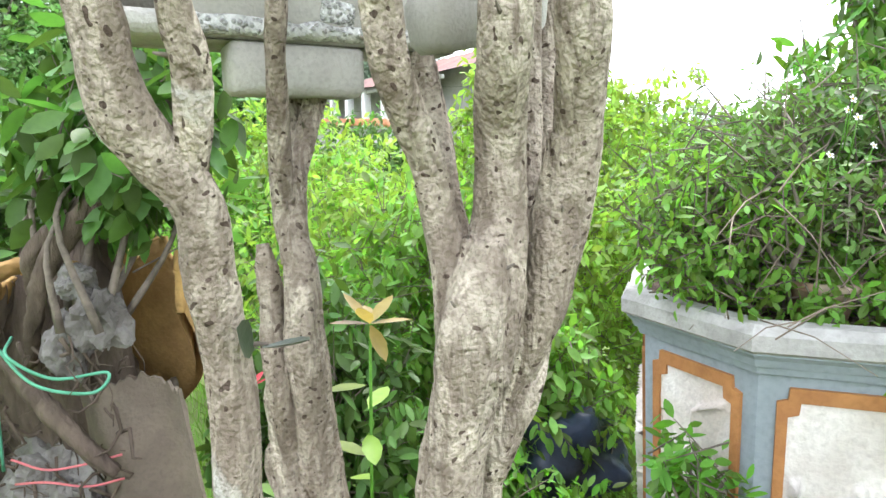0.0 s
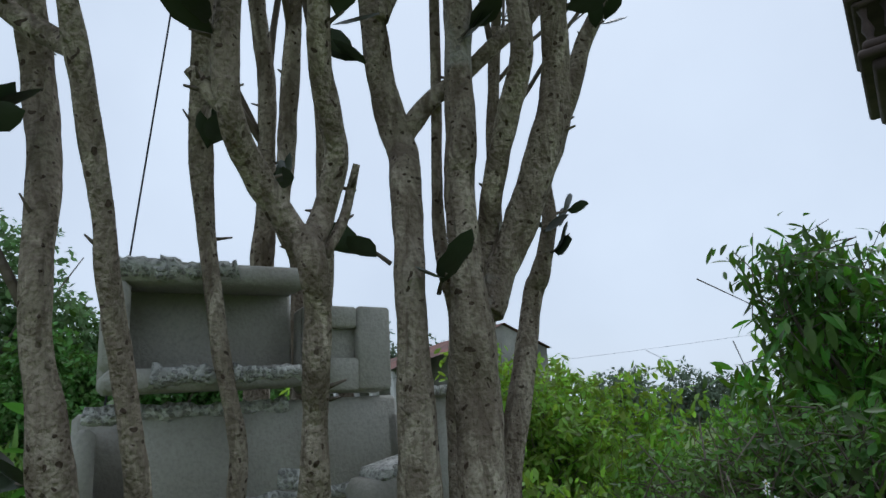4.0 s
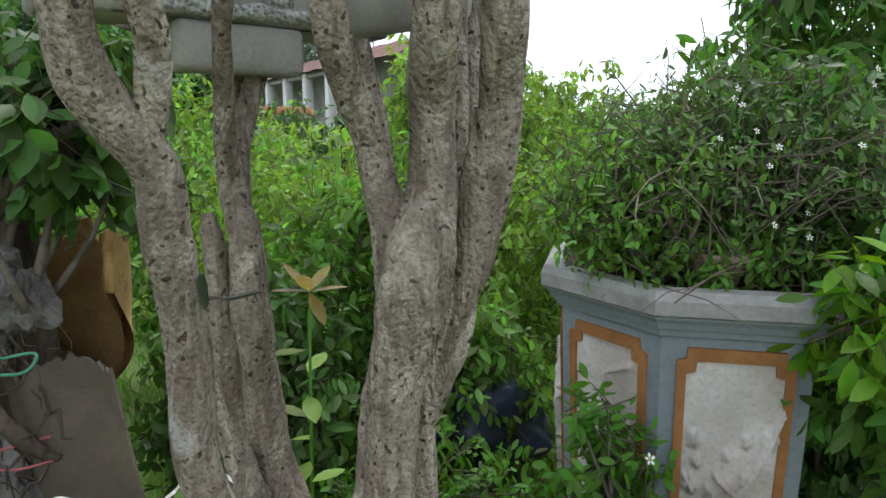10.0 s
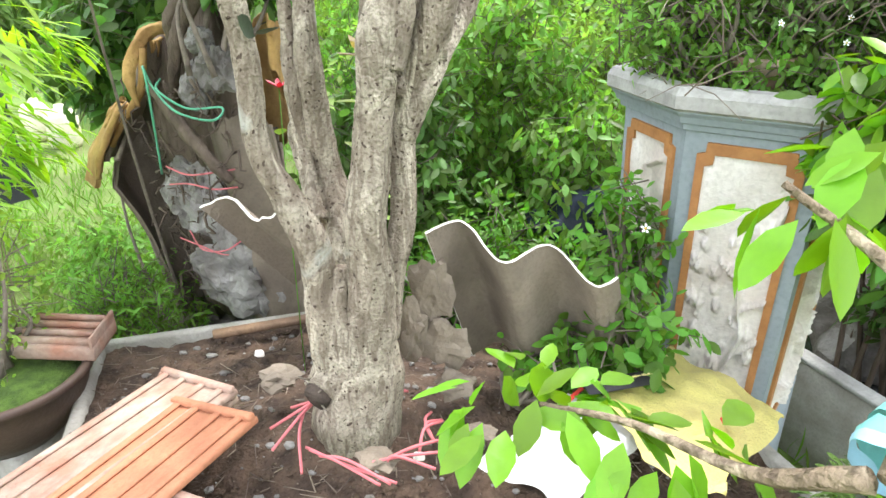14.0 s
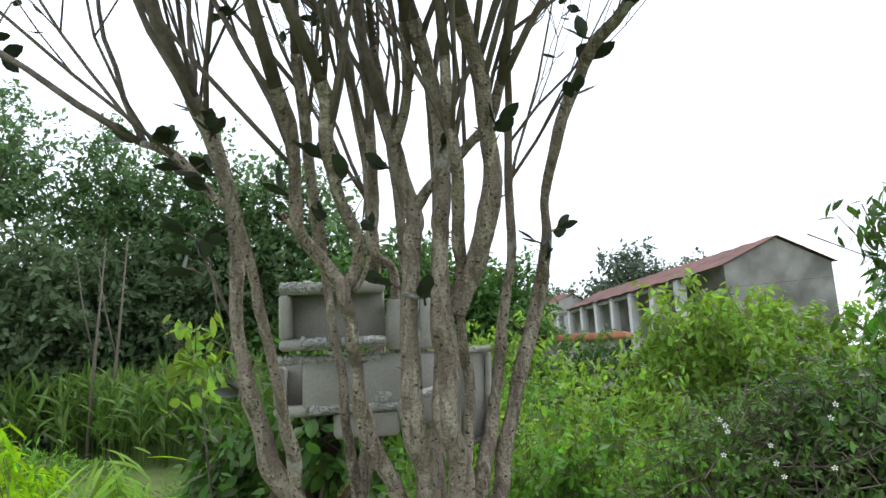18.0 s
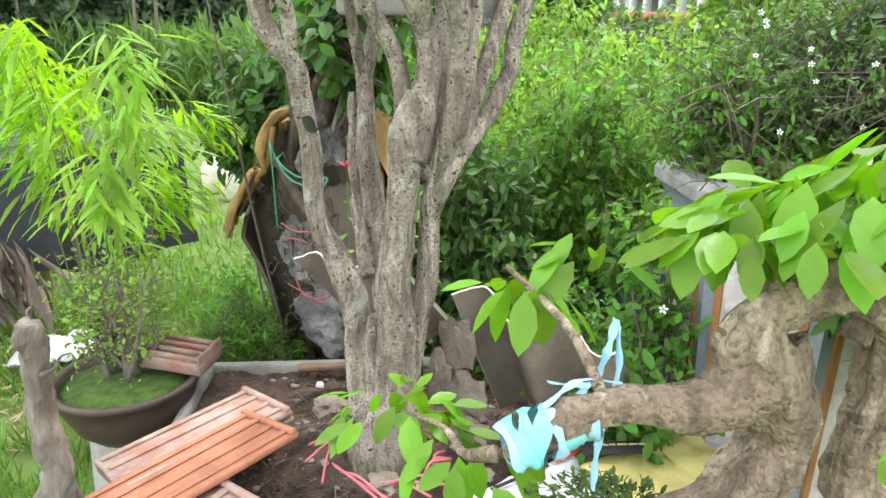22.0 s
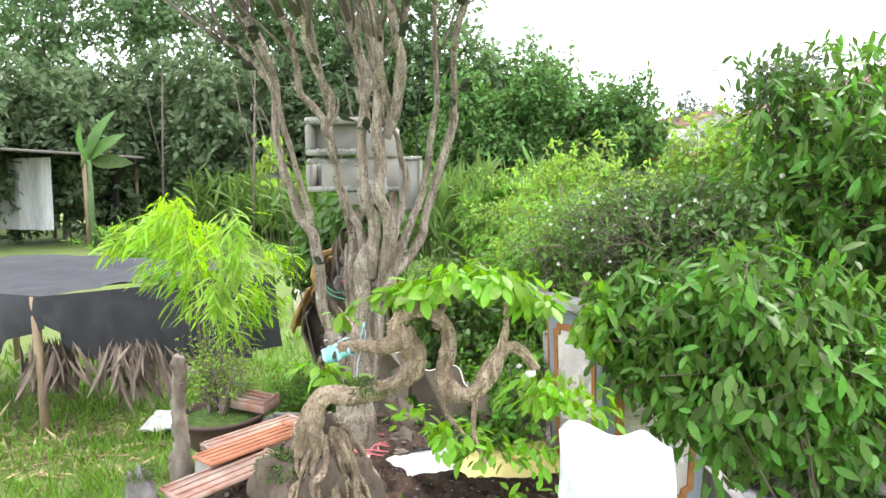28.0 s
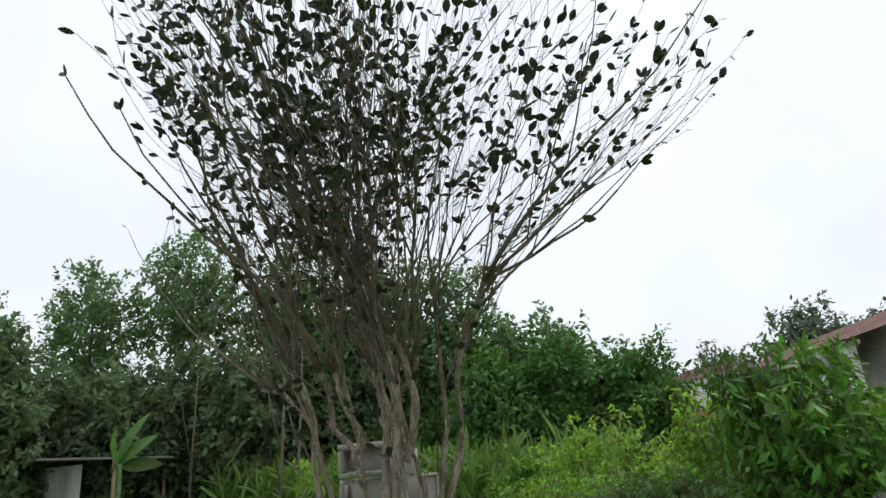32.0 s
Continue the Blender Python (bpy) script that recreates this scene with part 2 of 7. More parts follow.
    if through_light:
        tr = n.new("ShaderNodeBsdfTranslucent")
        br = n.new("ShaderNodeHueSaturation")
        br.inputs["Saturation"].default_value, br.inputs["Value"].default_value = 1.1, 1.5
        l.new(col, br.inputs["Color"])
        l.new(br.outputs["Color"], tr.inputs["Color"])
        ms = n.new("ShaderNodeMixShader")
        ms.inputs[0].default_value = through_light
        l.new(b.outputs[0], ms.inputs[1])
        l.new(tr.outputs[0], ms.inputs[2])
        l.new(ms.outputs[0], n["Material Output"].inputs["Surface"])
    return m


def plain(name, c, rough=0.6, metal=0.0):
    return material(name, c, tuple(x * 0.85 for x in c), 20, rough, 0.1, 120, metal=metal)




def bark(name, pale, mid, dark, dots, lichen, dot_scale=98.0):
    """Flaky bark: upright cracks, blotches, small dark raised dots and patches of lichen."""
    m = bpy.data.materials.new(name)
    m.use_nodes = True
    n, l = m.node_tree.nodes, m.node_tree.links
    b = n["Principled BSDF"]
    tc = n.new("ShaderNodeTexCoord")

    def noisy(s, detail, stretch=None, dist=0.0):
        mp = n.new("ShaderNodeMapping")
        mp.inputs["Scale"].default_value = stretch or (1, 1, 1)
        l.new(tc.outputs["Object"], mp.inputs["Vector"])
        t = n.new("ShaderNodeTexNoise")
        t.inputs["Scale"].default_value, t.inputs["Detail"].default_value, t.inputs["Distortion"].default_value = s, detail, dist
        l.new(mp.outputs["Vector"], t.inputs["Vector"])
        return t

    def mapped(v, a, z, lo=0.0, hi=1.0):
        t = n.new("ShaderNodeMapRange")
        for k, x in zip(("From Min", "From Max", "To Min", "To Max"), (a, z, lo, hi)):
            t.inputs[k].default_value = x
        l.new(v, t.inputs["Value"])
        return t.outputs["Result"]

    def mixed(fac, a, z):
        t = n.new("ShaderNodeMix")
        t.data_type = "RGBA"
        l.new(fac, t.inputs[0])
        for sock, c in ((t.inputs[6], a), (t.inputs[7], z)):
            if isinstance(c, tuple):
                sock.default_value = (*c, 1)
            else:
                l.new(c, sock)
        return t.outputs[2]

    blotch = noisy(11, 6, None, 0.6).outputs["Fac"]
    crack = noisy(70, 6, (1, 1, 0.22), 0.8).outputs["Fac"]
    grain = noisy(210, 4).outputs["Fac"]
    col = mixed(mapped(blotch, 0.36, 0.62), pale, mid)
    col = mixed(mapped(crack, 0.49, 0.66, 0, 0.72), col, dark)
    flake = noisy(24, 7, (1, 1, 0.35), 1.4).outputs["Fac"]
    col = mixed(mapped(flake, 0.54, 0.59, 0, 0.55), col, dark)
    col = mixed(mapped(flake, 0.36, 0.42, 0.7, 0.0), col, tuple(min(0.6, 1.35 * c) for c in pale))
    col = mixed(mapped(grain, 0.48, 0.62, 0, 0.5), col, dark)
    wob = noisy(28, 3)
    vm = n.new("ShaderNodeMix")
    vm.data_type = "VECTOR"
    vm.inputs[0].default_value = 0.035
    l.new(tc.outputs["Object"], vm.inputs[4])
    l.new(wob.outputs["Color"], vm.inputs[5])
    vo = n.new("ShaderNodeTexVoronoi")
    vo.inputs["Scale"].default_value = dot_scale
    l.new(vm.outputs[1], vo.inputs["Vector"])
    size = n.new("ShaderNodeMath")
    size.operation = "MULTIPLY_ADD"
    l.new(vo.outputs["Color"], size.inputs[0])
    size.inputs[1].default_value, size.inputs[2].default_value = 0.2, 0.09
    less = n.new("ShaderNodeMath")
    less.operation = "LESS_THAN"
    l.new(vo.outputs["Distance"], less.inputs[0])
    l.new(size.outputs[0], less.inputs[1])
    soft = n.new("ShaderNodeMath")
    soft.operation = "MULTIPLY"
    l.new(less.outputs[0], soft.inputs[0])
    l.new(mapped(noisy(18, 3).outputs["Fac"], 0.3, 0.45, 0.25, 0.95), soft.inputs[1])
    col = mixed(soft.outputs[0], col, dots)
    if lichen:
        col = mixed(mapped(noisy(8, 7, (1, 1, 0.7), 0.9).outputs["Fac"], 0.65, 0.7, 0, 0.6), col, lichen)
    l.new(col, b.inputs["Base Color"])
    b.inputs["Roughness"].default_value, b.inputs["Specular IOR Level"].default_value = 0.9, 0.2
    add = n.new("ShaderNodeMath")
    add.operation = "MULTIPLY_ADD"
    l.new(crack, add.inputs[0])
    add.inputs[1].default_value = -1.6
    l.new(less.outputs[0], add.inputs[2])
    add2 = n.new("ShaderNodeMath")
    l.new(add.outputs[0], add2.inputs[0])
    l.new(grain, add2.inputs[1])
    bp = n.new("ShaderNodeBump")
    bp.inputs["Strength"].default_value, bp.inputs["Distance"].default_value = 1.0, 0.009
    l.new(add2.outputs[0], bp.inputs["Height"])
    l.new(bp.outputs["Normal"], b.inputs["Normal"])
    return m


M_BARK = bark("speckled_bark", (0.44, 0.385, 0.30), (0.30, 0.25, 0.19), (0.15, 0.115, 0.085), (0.075, 0.052, 0.038), (0.52, 0.52, 0.47))
M_TWIG = material("thin_branch_bark", (0.20, 0.165, 0.13), (0.12, 0.10, 0.08), 30, 0.9, 0.4, 120)
M_LIME = material("whitish_lichen_patch", (0.50, 0.52, 0.47), (0.36, 0.35, 0.30), 40, 0.9, 0.3, 150)
M_BARK_DARK = material("dark_root_bark", (0.15, 0.115, 0.085), (0.075, 0.055, 0.042), 25, 0.9, 0.7, 110, streak=(1, 1, 0.3))
M_BONSAI = bark("pale_bonsai_bark", (0.46, 0.36, 0.25), (0.30, 0.225, 0.15), (0.15, 0.11, 0.075), (0.17, 0.125, 0.085), None, 60.0)
M_FOAM = material("weathered_styrofoam", (0.47, 0.46, 0.41), (0.36, 0.345, 0.3), 9, 0.85, 0.3, 240, stain=0.5)
M_FOAM_TORN = material("torn_styrofoam_beads", (0.74, 0.74, 0.70), (0.50, 0.50, 0.46), 60, 0.9, 0.9, 200, c3=(0.30, 0.30, 0.28), spots=0.6, spot_scale=190, spot_size=0.5)
M_SHEET = material("grey_fibre_cement", (0.25, 0.205, 0.155), (0.155, 0.125, 0.095), 7, 0.9, 0.35, 140, stain=0.45)
M_SHEET_EDGE = material("pale_broken_cement_edge", (0.66, 0.64, 0.57), (0.46, 0.43, 0.37), 30, 0.95, 0.5, 160)
M_FELT = material("ochre_foam_sheet", (0.52, 0.33, 0.12), (0.33, 0.19, 0.075), 10, 0.95, 0.4, 90, stain=0.4)
M_CONCRETE = material("weathered_concrete", (0.40, 0.38, 0.34), (0.27, 0.25, 0.215), 10, 0.9, 0.4, 120, stain=0.4)
M_PAINT = material("blue_grey_wall_paint", (0.275, 0.315, 0.335), (0.225, 0.26, 0.275), 6, 0.75, 0.15, 90, stain=0.25)
M_RIM = material("bare_cement_rim", (0.45, 0.44, 0.415), (0.31, 0.30, 0.28), 14, 0.85, 0.3, 110, stain=0.35)
M_TRIM = material("ochre_orange_trim_paint", (0.43, 0.20, 0.07), (0.32, 0.14, 0.05), 14, 0.7, 0.2, 100, stain=0.2)
M_PLASTER = material("white_relief_plaster", (0.74, 0.70, 0.65), (0.56, 0.49, 0.43), 9, 0.8, 0.35, 110, stain=0.3)
M_TILE = material("terracotta_tile", (0.52, 0.23, 0.125), (0.40, 0.165, 0.09), 12, 0.85, 0.35, 110, stain=0.35)
M_TILE_OLD = material("weathered_terracotta_tile", (0.34, 0.165, 0.11), (0.42, 0.33, 0.265), 14, 0.9, 0.4, 90, stain=0.5)
M_POT = material("brown_glazed_pot", (0.105, 0.068, 0.050), (0.075, 0.048, 0.038), 9, 0.5, 0.15, 120, stain=0.3)
M_SOIL = material("brown_garden_soil", (0.125, 0.082, 0.056), (0.05, 0.033, 0.024), 22, 0.95, 1.0, 110, c3=(0.25, 0.2, 0.155), spots=0.5, spot_scale=70, spot_size=0.2)
M_ROCK = material("grey_karst_rock", (0.32, 0.305, 0.285), (0.15, 0.135, 0.12), 11, 0.9, 1.0, 60, stain=0.6)
M_ROCK_DARK = material("weathered_rock_wall", (0.36, 0.345, 0.32), (0.17, 0.16, 0.145), 7, 0.9, 1.0, 60, c3=(0.06, 0.055, 0.05), spots=0.5, spot_scale=44, spot_size=0.26, stain=0.6)
M_MOSS = material("green_moss", (0.10, 0.17, 0.03), (0.05, 0.09, 0.018), 40, 0.95, 0.9, 200)
M_GRASS = material("lawn_ground", (0.12, 0.20, 0.04), (0.13, 0.135, 0.05), 1.7, 0.95, 0.8, 40, stain=0.3, contrast=(0.4, 0.75))
M_BLADE = material("grass_blade", (0.16, 0.28, 0.04), (0.11, 0.20, 0.03), 2, 0.6, 0, 10, island=0.4, through_light=0.35)
M_STUMP = material("grey_dead_wood", (0.34, 0.29, 0.23), (0.17, 0.14, 0.11), 22, 0.9, 0.9, 110, streak=(1, 1, 0.35), stain=0.4)
M_DRY = material("dry_leaf", (0.23, 0.18, 0.14), (0.12, 0.09, 0.07), 12, 0.9, 0.3, 80, island=0.35, streak=(1, 1, 0.2))

M_STRAW = material("dry_straw", (0.36, 0.27, 0.16), (0.22, 0.155, 0.09), 12, 0.9, 0.2, 80, island=0.35)


def leaf(name, c, rough=0.42, vary=0.35, light=0.3):
    return material(name, c, tuple(x * 0.72 for x in c), 6, rough, 0.12, 60, island=vary, through_light=light, spec=0.32)


M_LEAF_TREE = leaf("dark_leathery_leaf", (0.045, 0.06, 0.034), 0.4, 0.3, 0.06)
M_LEAF_BONSAI = leaf("bright_green_leaf", (0.20, 0.40, 0.03), 0.35, 0.35, 0.4)
M_LEAF_HEDGE = leaf("mid_green_leaf", (0.18, 0.325, 0.055), 0.45, 0.5, 0.5)
M_LEAF_LIME = leaf("yellow_green_leaf", (0.265, 0.40, 0.07), 0.5, 0.45, 0.5)
M_LEAF_DARK = leaf("dark_green_leaf", (0.09, 0.175, 0.034), 0.45, 0.45, 0.38)
M_LEAF_GLOSSY = leaf("glossy_green_leaf", (0.12, 0.25, 0.038), 0.42, 0.5, 0.38)
M_LEAF_BAMBOO = leaf("pale_bamboo_leaf", (0.32, 0.52, 0.055), 0.5, 0.3, 0.5)
M_LEAF_WEED = leaf("weed_leaf", (0.13, 0.29, 0.035), 0.5, 0.4, 0.4)
M_LEAF_FAR = leaf("far_tree_leaf", (0.165, 0.26, 0.11), 0.7, 0.35, 0.4)
M_LEAF_WOOD = leaf("dark_wood_leaf", (0.15, 0.215, 0.105), 0.8, 0.3, 0.35)
M_LEAF_FAR2 = leaf("far_tree_light_leaf", (0.125, 0.24, 0.06), 0.65, 0.5, 0.3)
# pale and bluish because the haze of distance is put into the leaf colour
M_LEAF_HAZE = leaf("haze_tinted_distant_leaf", (0.17, 0.22, 0.15), 0.8, 0.3, 0.3)
M_LEAF_TANGLE = leaf("tangled_weed_leaf", (0.125, 0.22, 0.046), 0.55, 0.5, 0.35)
M_CORN = leaf("corn_leaf", (0.15, 0.25, 0.055), 0.5, 0.35, 0.35)
M_RED_LEAF = leaf("red_young_leaf", (0.42, 0.04, 0.06), 0.4, 0.2, 0.3)
M_BRONZE = leaf("bronze_young_leaf", (0.30, 0.22, 0.07), 0.4, 0.4, 0.35)
M_PETAL = plain("white_petal", (0.8, 0.8, 0.76), 0.6)
M_POLLEN = plain("yellow_flower_centre", (0.65, 0.42, 0.04), 0.7)
M_TAPE = plain("turquoise_plastic_tape", (0.22, 0.60, 0.56), 0.35)
M_TAPE_BLUE = plain("pale_blue_plastic_tape", (0.36, 0.62, 0.74), 0.35)
M_STRAP = plain("green_plastic_strap", (0.10, 0.36, 0.22), 0.4)
M_PINK = plain("faded_pink_string", (0.62, 0.17, 0.18), 0.6)
M_SACK_Y = material("yellow_woven_sack", (0.6, 0.53, 0.17), (0.43, 0.36, 0.13), 8, 0.55, 0.3, 220, stain=0.5)
M_SACK_W = material("white_plastic_sack", (0.62, 0.62, 0.60), (0.48, 0.47, 0.45), 7, 0.5, 0.2, 160, stain=0.25)
M_BLACK = plain("black_print", (0.02, 0.02, 0.022), 0.6)
M_REDP = plain("red_print", (0.55, 0.04, 0.03), 0.6)
M_YELP = plain("yellow_print", (0.7, 0.6, 0.25), 0.6)
M_NET = material("black_shade_net", (0.035, 0.037, 0.04), (0.05, 0.052, 0.055), 8, 0.75, 0.5, 300, stain=0.3)
M_WOOD = material("weathered_brown_wood", (0.24, 0.15, 0.09), (0.14, 0.09, 0.06), 10, 0.85, 0.5, 90, streak=(1, 1, 0.15))
M_BAMBOO_POLE = material("bamboo_pole", (0.34, 0.26, 0.16), (0.25, 0.17, 0.1), 10, 0.7, 0.3, 60, streak=(1, 1, 0.2))
M_CANE = material("brownish_bamboo_cane", (0.20, 0.19, 0.09), (0.13, 0.11, 0.06), 12, 0.6, 0.2, 60, streak=(1, 1, 0.2))
M_ROOF = material("red_clay_roof", (0.23, 0.10, 0.075), (0.11, 0.07, 0.06), 2, 0.85, 0.4, 50, stain=0.4)
M_WALL = material("mouldy_house_wall", (0.40, 0.385, 0.36), (0.20, 0.19, 0.18), 0.9, 0.9, 0.2, 30, stain=0.5)
M_WALL_WHITE = material("white_house_wall", (0.66, 0.66, 0.63), (0.54, 0.53, 0.50), 1.5, 0.9, 0.2, 30, stain=0.3)
M_TARP = material("silver_tarpaulin", (0.58, 0.58, 0.56), (0.44, 0.44, 0.43), 3, 0.5, 0.6, 12, streak=(9, 9, 1), stain=0.3)
M_TARP_BLUE = material("crumpled_dark_blue_plastic", (0.03, 0.045, 0.08), (0.02, 0.022, 0.03), 8, 0.35, 0.3, 60)
M_CAN = plain("pale_plastic_can", (0.62, 0.58, 0.42), 0.5)
M_SHEETMETAL = plain("rusty_roof_sheet", (0.20, 0.18, 0.165), 0.6, 0.3)
M_DARK = plain("dark_opening", (0.025, 0.022, 0.02), 0.9)
M_CABLE = plain("black_cable", (0.015, 0.015, 0.016), 0.6)
M_WATER = plain("dark_pond_water", (0.012, 0.014, 0.012), 0.04)
M_OLDWOOD = material("dark_carved_balcony", (0.085, 0.06, 0.052), (0.05, 0.036, 0.032), 6, 0.8, 0.4, 50, stain=0.3)
M_CUT = material("dark_cut_wood", (0.075, 0.055, 0.042), (0.04, 0.03, 0.024), 30, 0.9, 0.7, 120)


# ---- ground ----
def ground_height(x, y):
    """The lower ground is flat; it dips to a pond beside the planter."""
    h = 0.02 * noise.noise(Vector((x * 0.9, y * 0.9, 3.0))) + 0.05 * noise.noise(Vector((x * 0.2, y * 0.2, 8.0)))
    return h * min(1.0, 40 / (1 + abs(x) + abs(y)))


g = Geo()
N = 120
lane = [math.copysign(abs(u) ** 3.2, u) * 420 + u * 6 for u in np.linspace(-1, 1, N)]
g.v = [(x, y + 3, ground_height(x, y + 3)) for y in lane for x in lane]
g.f = [(j * N + i, j * N + i + 1, (j + 1) * N + i + 1, (j + 1) * N + i) for j in range(N - 1) for i in range(N - 1)]
solid("ground", g, M_GRASS, "uneven lawn of grass and bare brown earth", "ground", kind="structure")


# ---- the raised bed of concrete slabs ----
BED_A = Vector((-0.78, 0.768, 0.585))
BU, BV = Vector((0.87, 0.494, 0)).normalized(), Vector((0.494, -0.87, 0)).normalized()
BED_TURN = math.degrees(math.atan2(BU.y, BU.x))
BED_L, BED_W = 1.3, 0.98


def bed_at(u, v, z=0.0):
    return Vector((BED_A.x, BED_A.y, 0)) + BU * u + BV * v + Vector((0, 0, z))


def bed_pose(u, v, z, turn=0.0):
    return Matrix.Translation(bed_at(u, v, z)) @ pose(0, 0, 0, 0, 0, BED_TURN + turn)


bed = thing("planting_bed", "raised planting bed of weathered concrete slabs filled with brown soil", "planter", at=bed_at(0.6, 0.3))
for u, v, sx, sy, lab in ((BED_L / 2, -0.012, BED_L, 0.03, ""), (0.0, BED_W / 2, 0.03, BED_W, "slab with a pale chipped edge"), (BED_L / 2, BED_W, BED_L, 0.035, ""), (BED_L, BED_W / 2, 0.03, BED_W, "")):
    part("slab", Geo().box((sx, sy, 0.24), bed_pose(u, v, 0.465), 0.006), M_CONCRETE, bed, lab)
part("bed_floor", Geo().box((BED_L, BED_W, 0.04), bed_pose(BED_L / 2, BED_W / 2, 0.40), 0.004), M_CONCRETE, bed)
for u in (0.25, BED_L - 0.25):
    part("support_block", Geo().box((0.2, BED_W * 0.8, 0.4), bed_pose(u, BED_W / 2, 0.19), 0.01), M_CONCRETE, bed)
SOIL_Z = 0.58


def soil_height(u, v):
    p = bed_at(u, v)
    mound = 0.15 * math.exp(-((u - 0.55) ** 2 / 0.2 + (v - 0.62) ** 2 / 0.11))
    return SOIL_Z - 0.02 + mound + 0.016 * noise.noise(p * 9) + 0.01 * noise.noise(p * 30) + 0.005 * noise.noise(p * 80)


g = Geo()
NU, NV = 170, 84
g.v = [tuple(bed_at(0.015 + (BED_L - 0.03) * i / (NU - 1), 0.004 + (BED_W - 0.02) * j / (NV - 1), soil_height(BED_L * i / (NU - 1), BED_W * j / (NV - 1)))) for j in range(NV) for i in range(NU)]
g.f = [(j * NU + i, (j + 1) * NU + i, (j + 1) * NU + i + 1, j * NU + i + 1) for j in range(NV - 1) for i in range(NU - 1)]
part("soil", g, M_SOIL, bed, "loose brown soil with pebbles")


# ---- the main tree ----
tree = thing("tree", "many-stemmed tree with pale speckled bark and sparse dark leathery leaves", "tree", at=P(-0.01, 0.8, 0.2))
STEM_RUNS = []


def limb(name, ctrl, seed, sides=18, rough=0.2, mat=None, lobes=0.0, parent=None, label="", steps=10):
    rows = [(*P(x, y, z), 0.6 * r) for x, y, z, r in ctrl]
    pts, radii = curve_points(rows, steps)
    radii = [r * (1 + 0.09 * noise.noise(p * 14 + Vector((seed, 0, 0))) + 0.06 * noise.noise(p * 37 + Vector((0, seed, 0)))) for p, r in zip(pts, radii)]
    pts = [p + Vector((noise.noise(p * 11 + Vector((seed, 5, 0))), noise.noise(p * 11 + Vector((9, seed, 0))), 0)) * 0.22 * r for p, r in zip(pts, radii)]
    ob = part(name, Geo().tube(pts, radii, sides, rough, seed, True, lobes), mat or M_BARK, parent or tree, label)
    STEM_RUNS.append((pts, radii))
    return ob


limb("trunk", [(0.03, 0.775, 0.05, 0.13), (0.04, 0.768, 0.15, 0.108), (0.052, 0.762, 0.263, 0.086), (0.051, 0.756, 0.441, 0.072), (0.059, 0.752, 0.605, 0.0625), (0.06, 0.75, 0.758, 0.054), (0.064, 0.748, 0.9, 0.0485), (0.077, 0.745, 1.033, 0.0455), (0.092, 0.743, 1.157, 0.0445), (0.102, 0.743, 1.24, 0.046), (0.115, 0.75, 1.31, 0.043), (0.13, 0.76, 1.38, 0.03)], 1, 48, 0.16, lobes=0.05)
limb("stem", [(-0.02, 0.757, 0.2, 0.08), (-0.057, 0.75, 0.437, 0.06), (-0.074, 0.745, 0.603, 0.049), (-0.083, 0.74, 0.757, 0.0436), (-0.111, 0.735, 0.829, 0.041), (-0.142, 0.73, 0.898, 0.038), (-0.175, 0.722, 0.965, 0.035), (-0.192, 0.718, 1.042, 0.032), (-0.192, 0.715, 1.124, 0.031), (-0.196, 0.712, 1.209, 0.03), (-0.203, 0.71, 1.285, 0.0298), (-0.207, 0.695, 1.36, 0.0295), (-0.211, 0.675, 1.448, 0.0291), (-0.266, 0.636, 1.546, 0.0333), (-0.275, 0.606, 1.628, 0.0292), (-0.283, 0.588, 1.694, 0.0272), (-0.278, 0.551, 1.756, 0.0261), (-0.285, 0.538, 1.829, 0.0229), (-0.3, 0.533, 1.903, 0.0184), (-0.301, 0.521, 1.994, 0.0184), (-0.326, 0.551, 2.188, 0.0221), (-0.343, 0.551, 2.303, 0.0222), (-0.337, 0.5, 2.395, 0.0221), (-0.339, 0.449, 2.496, 0.0241), (-0.351, 0.387, 2.586, 0.0215)], 2, 22, 0.14)
limb("stem", [(-0.214, 0.669, 1.479, 0.0192), (-0.193, 0.633, 1.579, 0.0202), (-0.194, 0.604, 1.648, 0.0171), (-0.188, 0.572, 1.726, 0.016), (-0.188, 0.55, 1.788, 0.0141), (-0.195, 0.533, 1.868, 0.0155), (-0.2, 0.515, 1.926, 0.0153), (-0.203, 0.487, 1.997, 0.0148), (-0.204, 0.468, 2.07, 0.0136), (-0.207, 0.438, 2.156, 0.0145), (-0.208, 0.402, 2.232, 0.0152), (-0.209, 0.36, 2.303, 0.0113), (-0.227, 0.328, 2.399, 0.0106), (-0.241, 0.288, 2.489, 0.0095)], 3, 18)
limb("branch", [(-0.211, 0.399, 2.235, 0.0129), (-0.244, 0.413, 2.261, 0.0132), (-0.293, 0.413, 2.298, 0.0125), (-0.339, 0.4, 2.35, 0.0126), (-0.384, 0.379, 2.408, 0.0134), (-0.444, 0.381, 2.449, 0.0128), (-0.507, 0.366, 2.473, 0.011)], 4, 12)
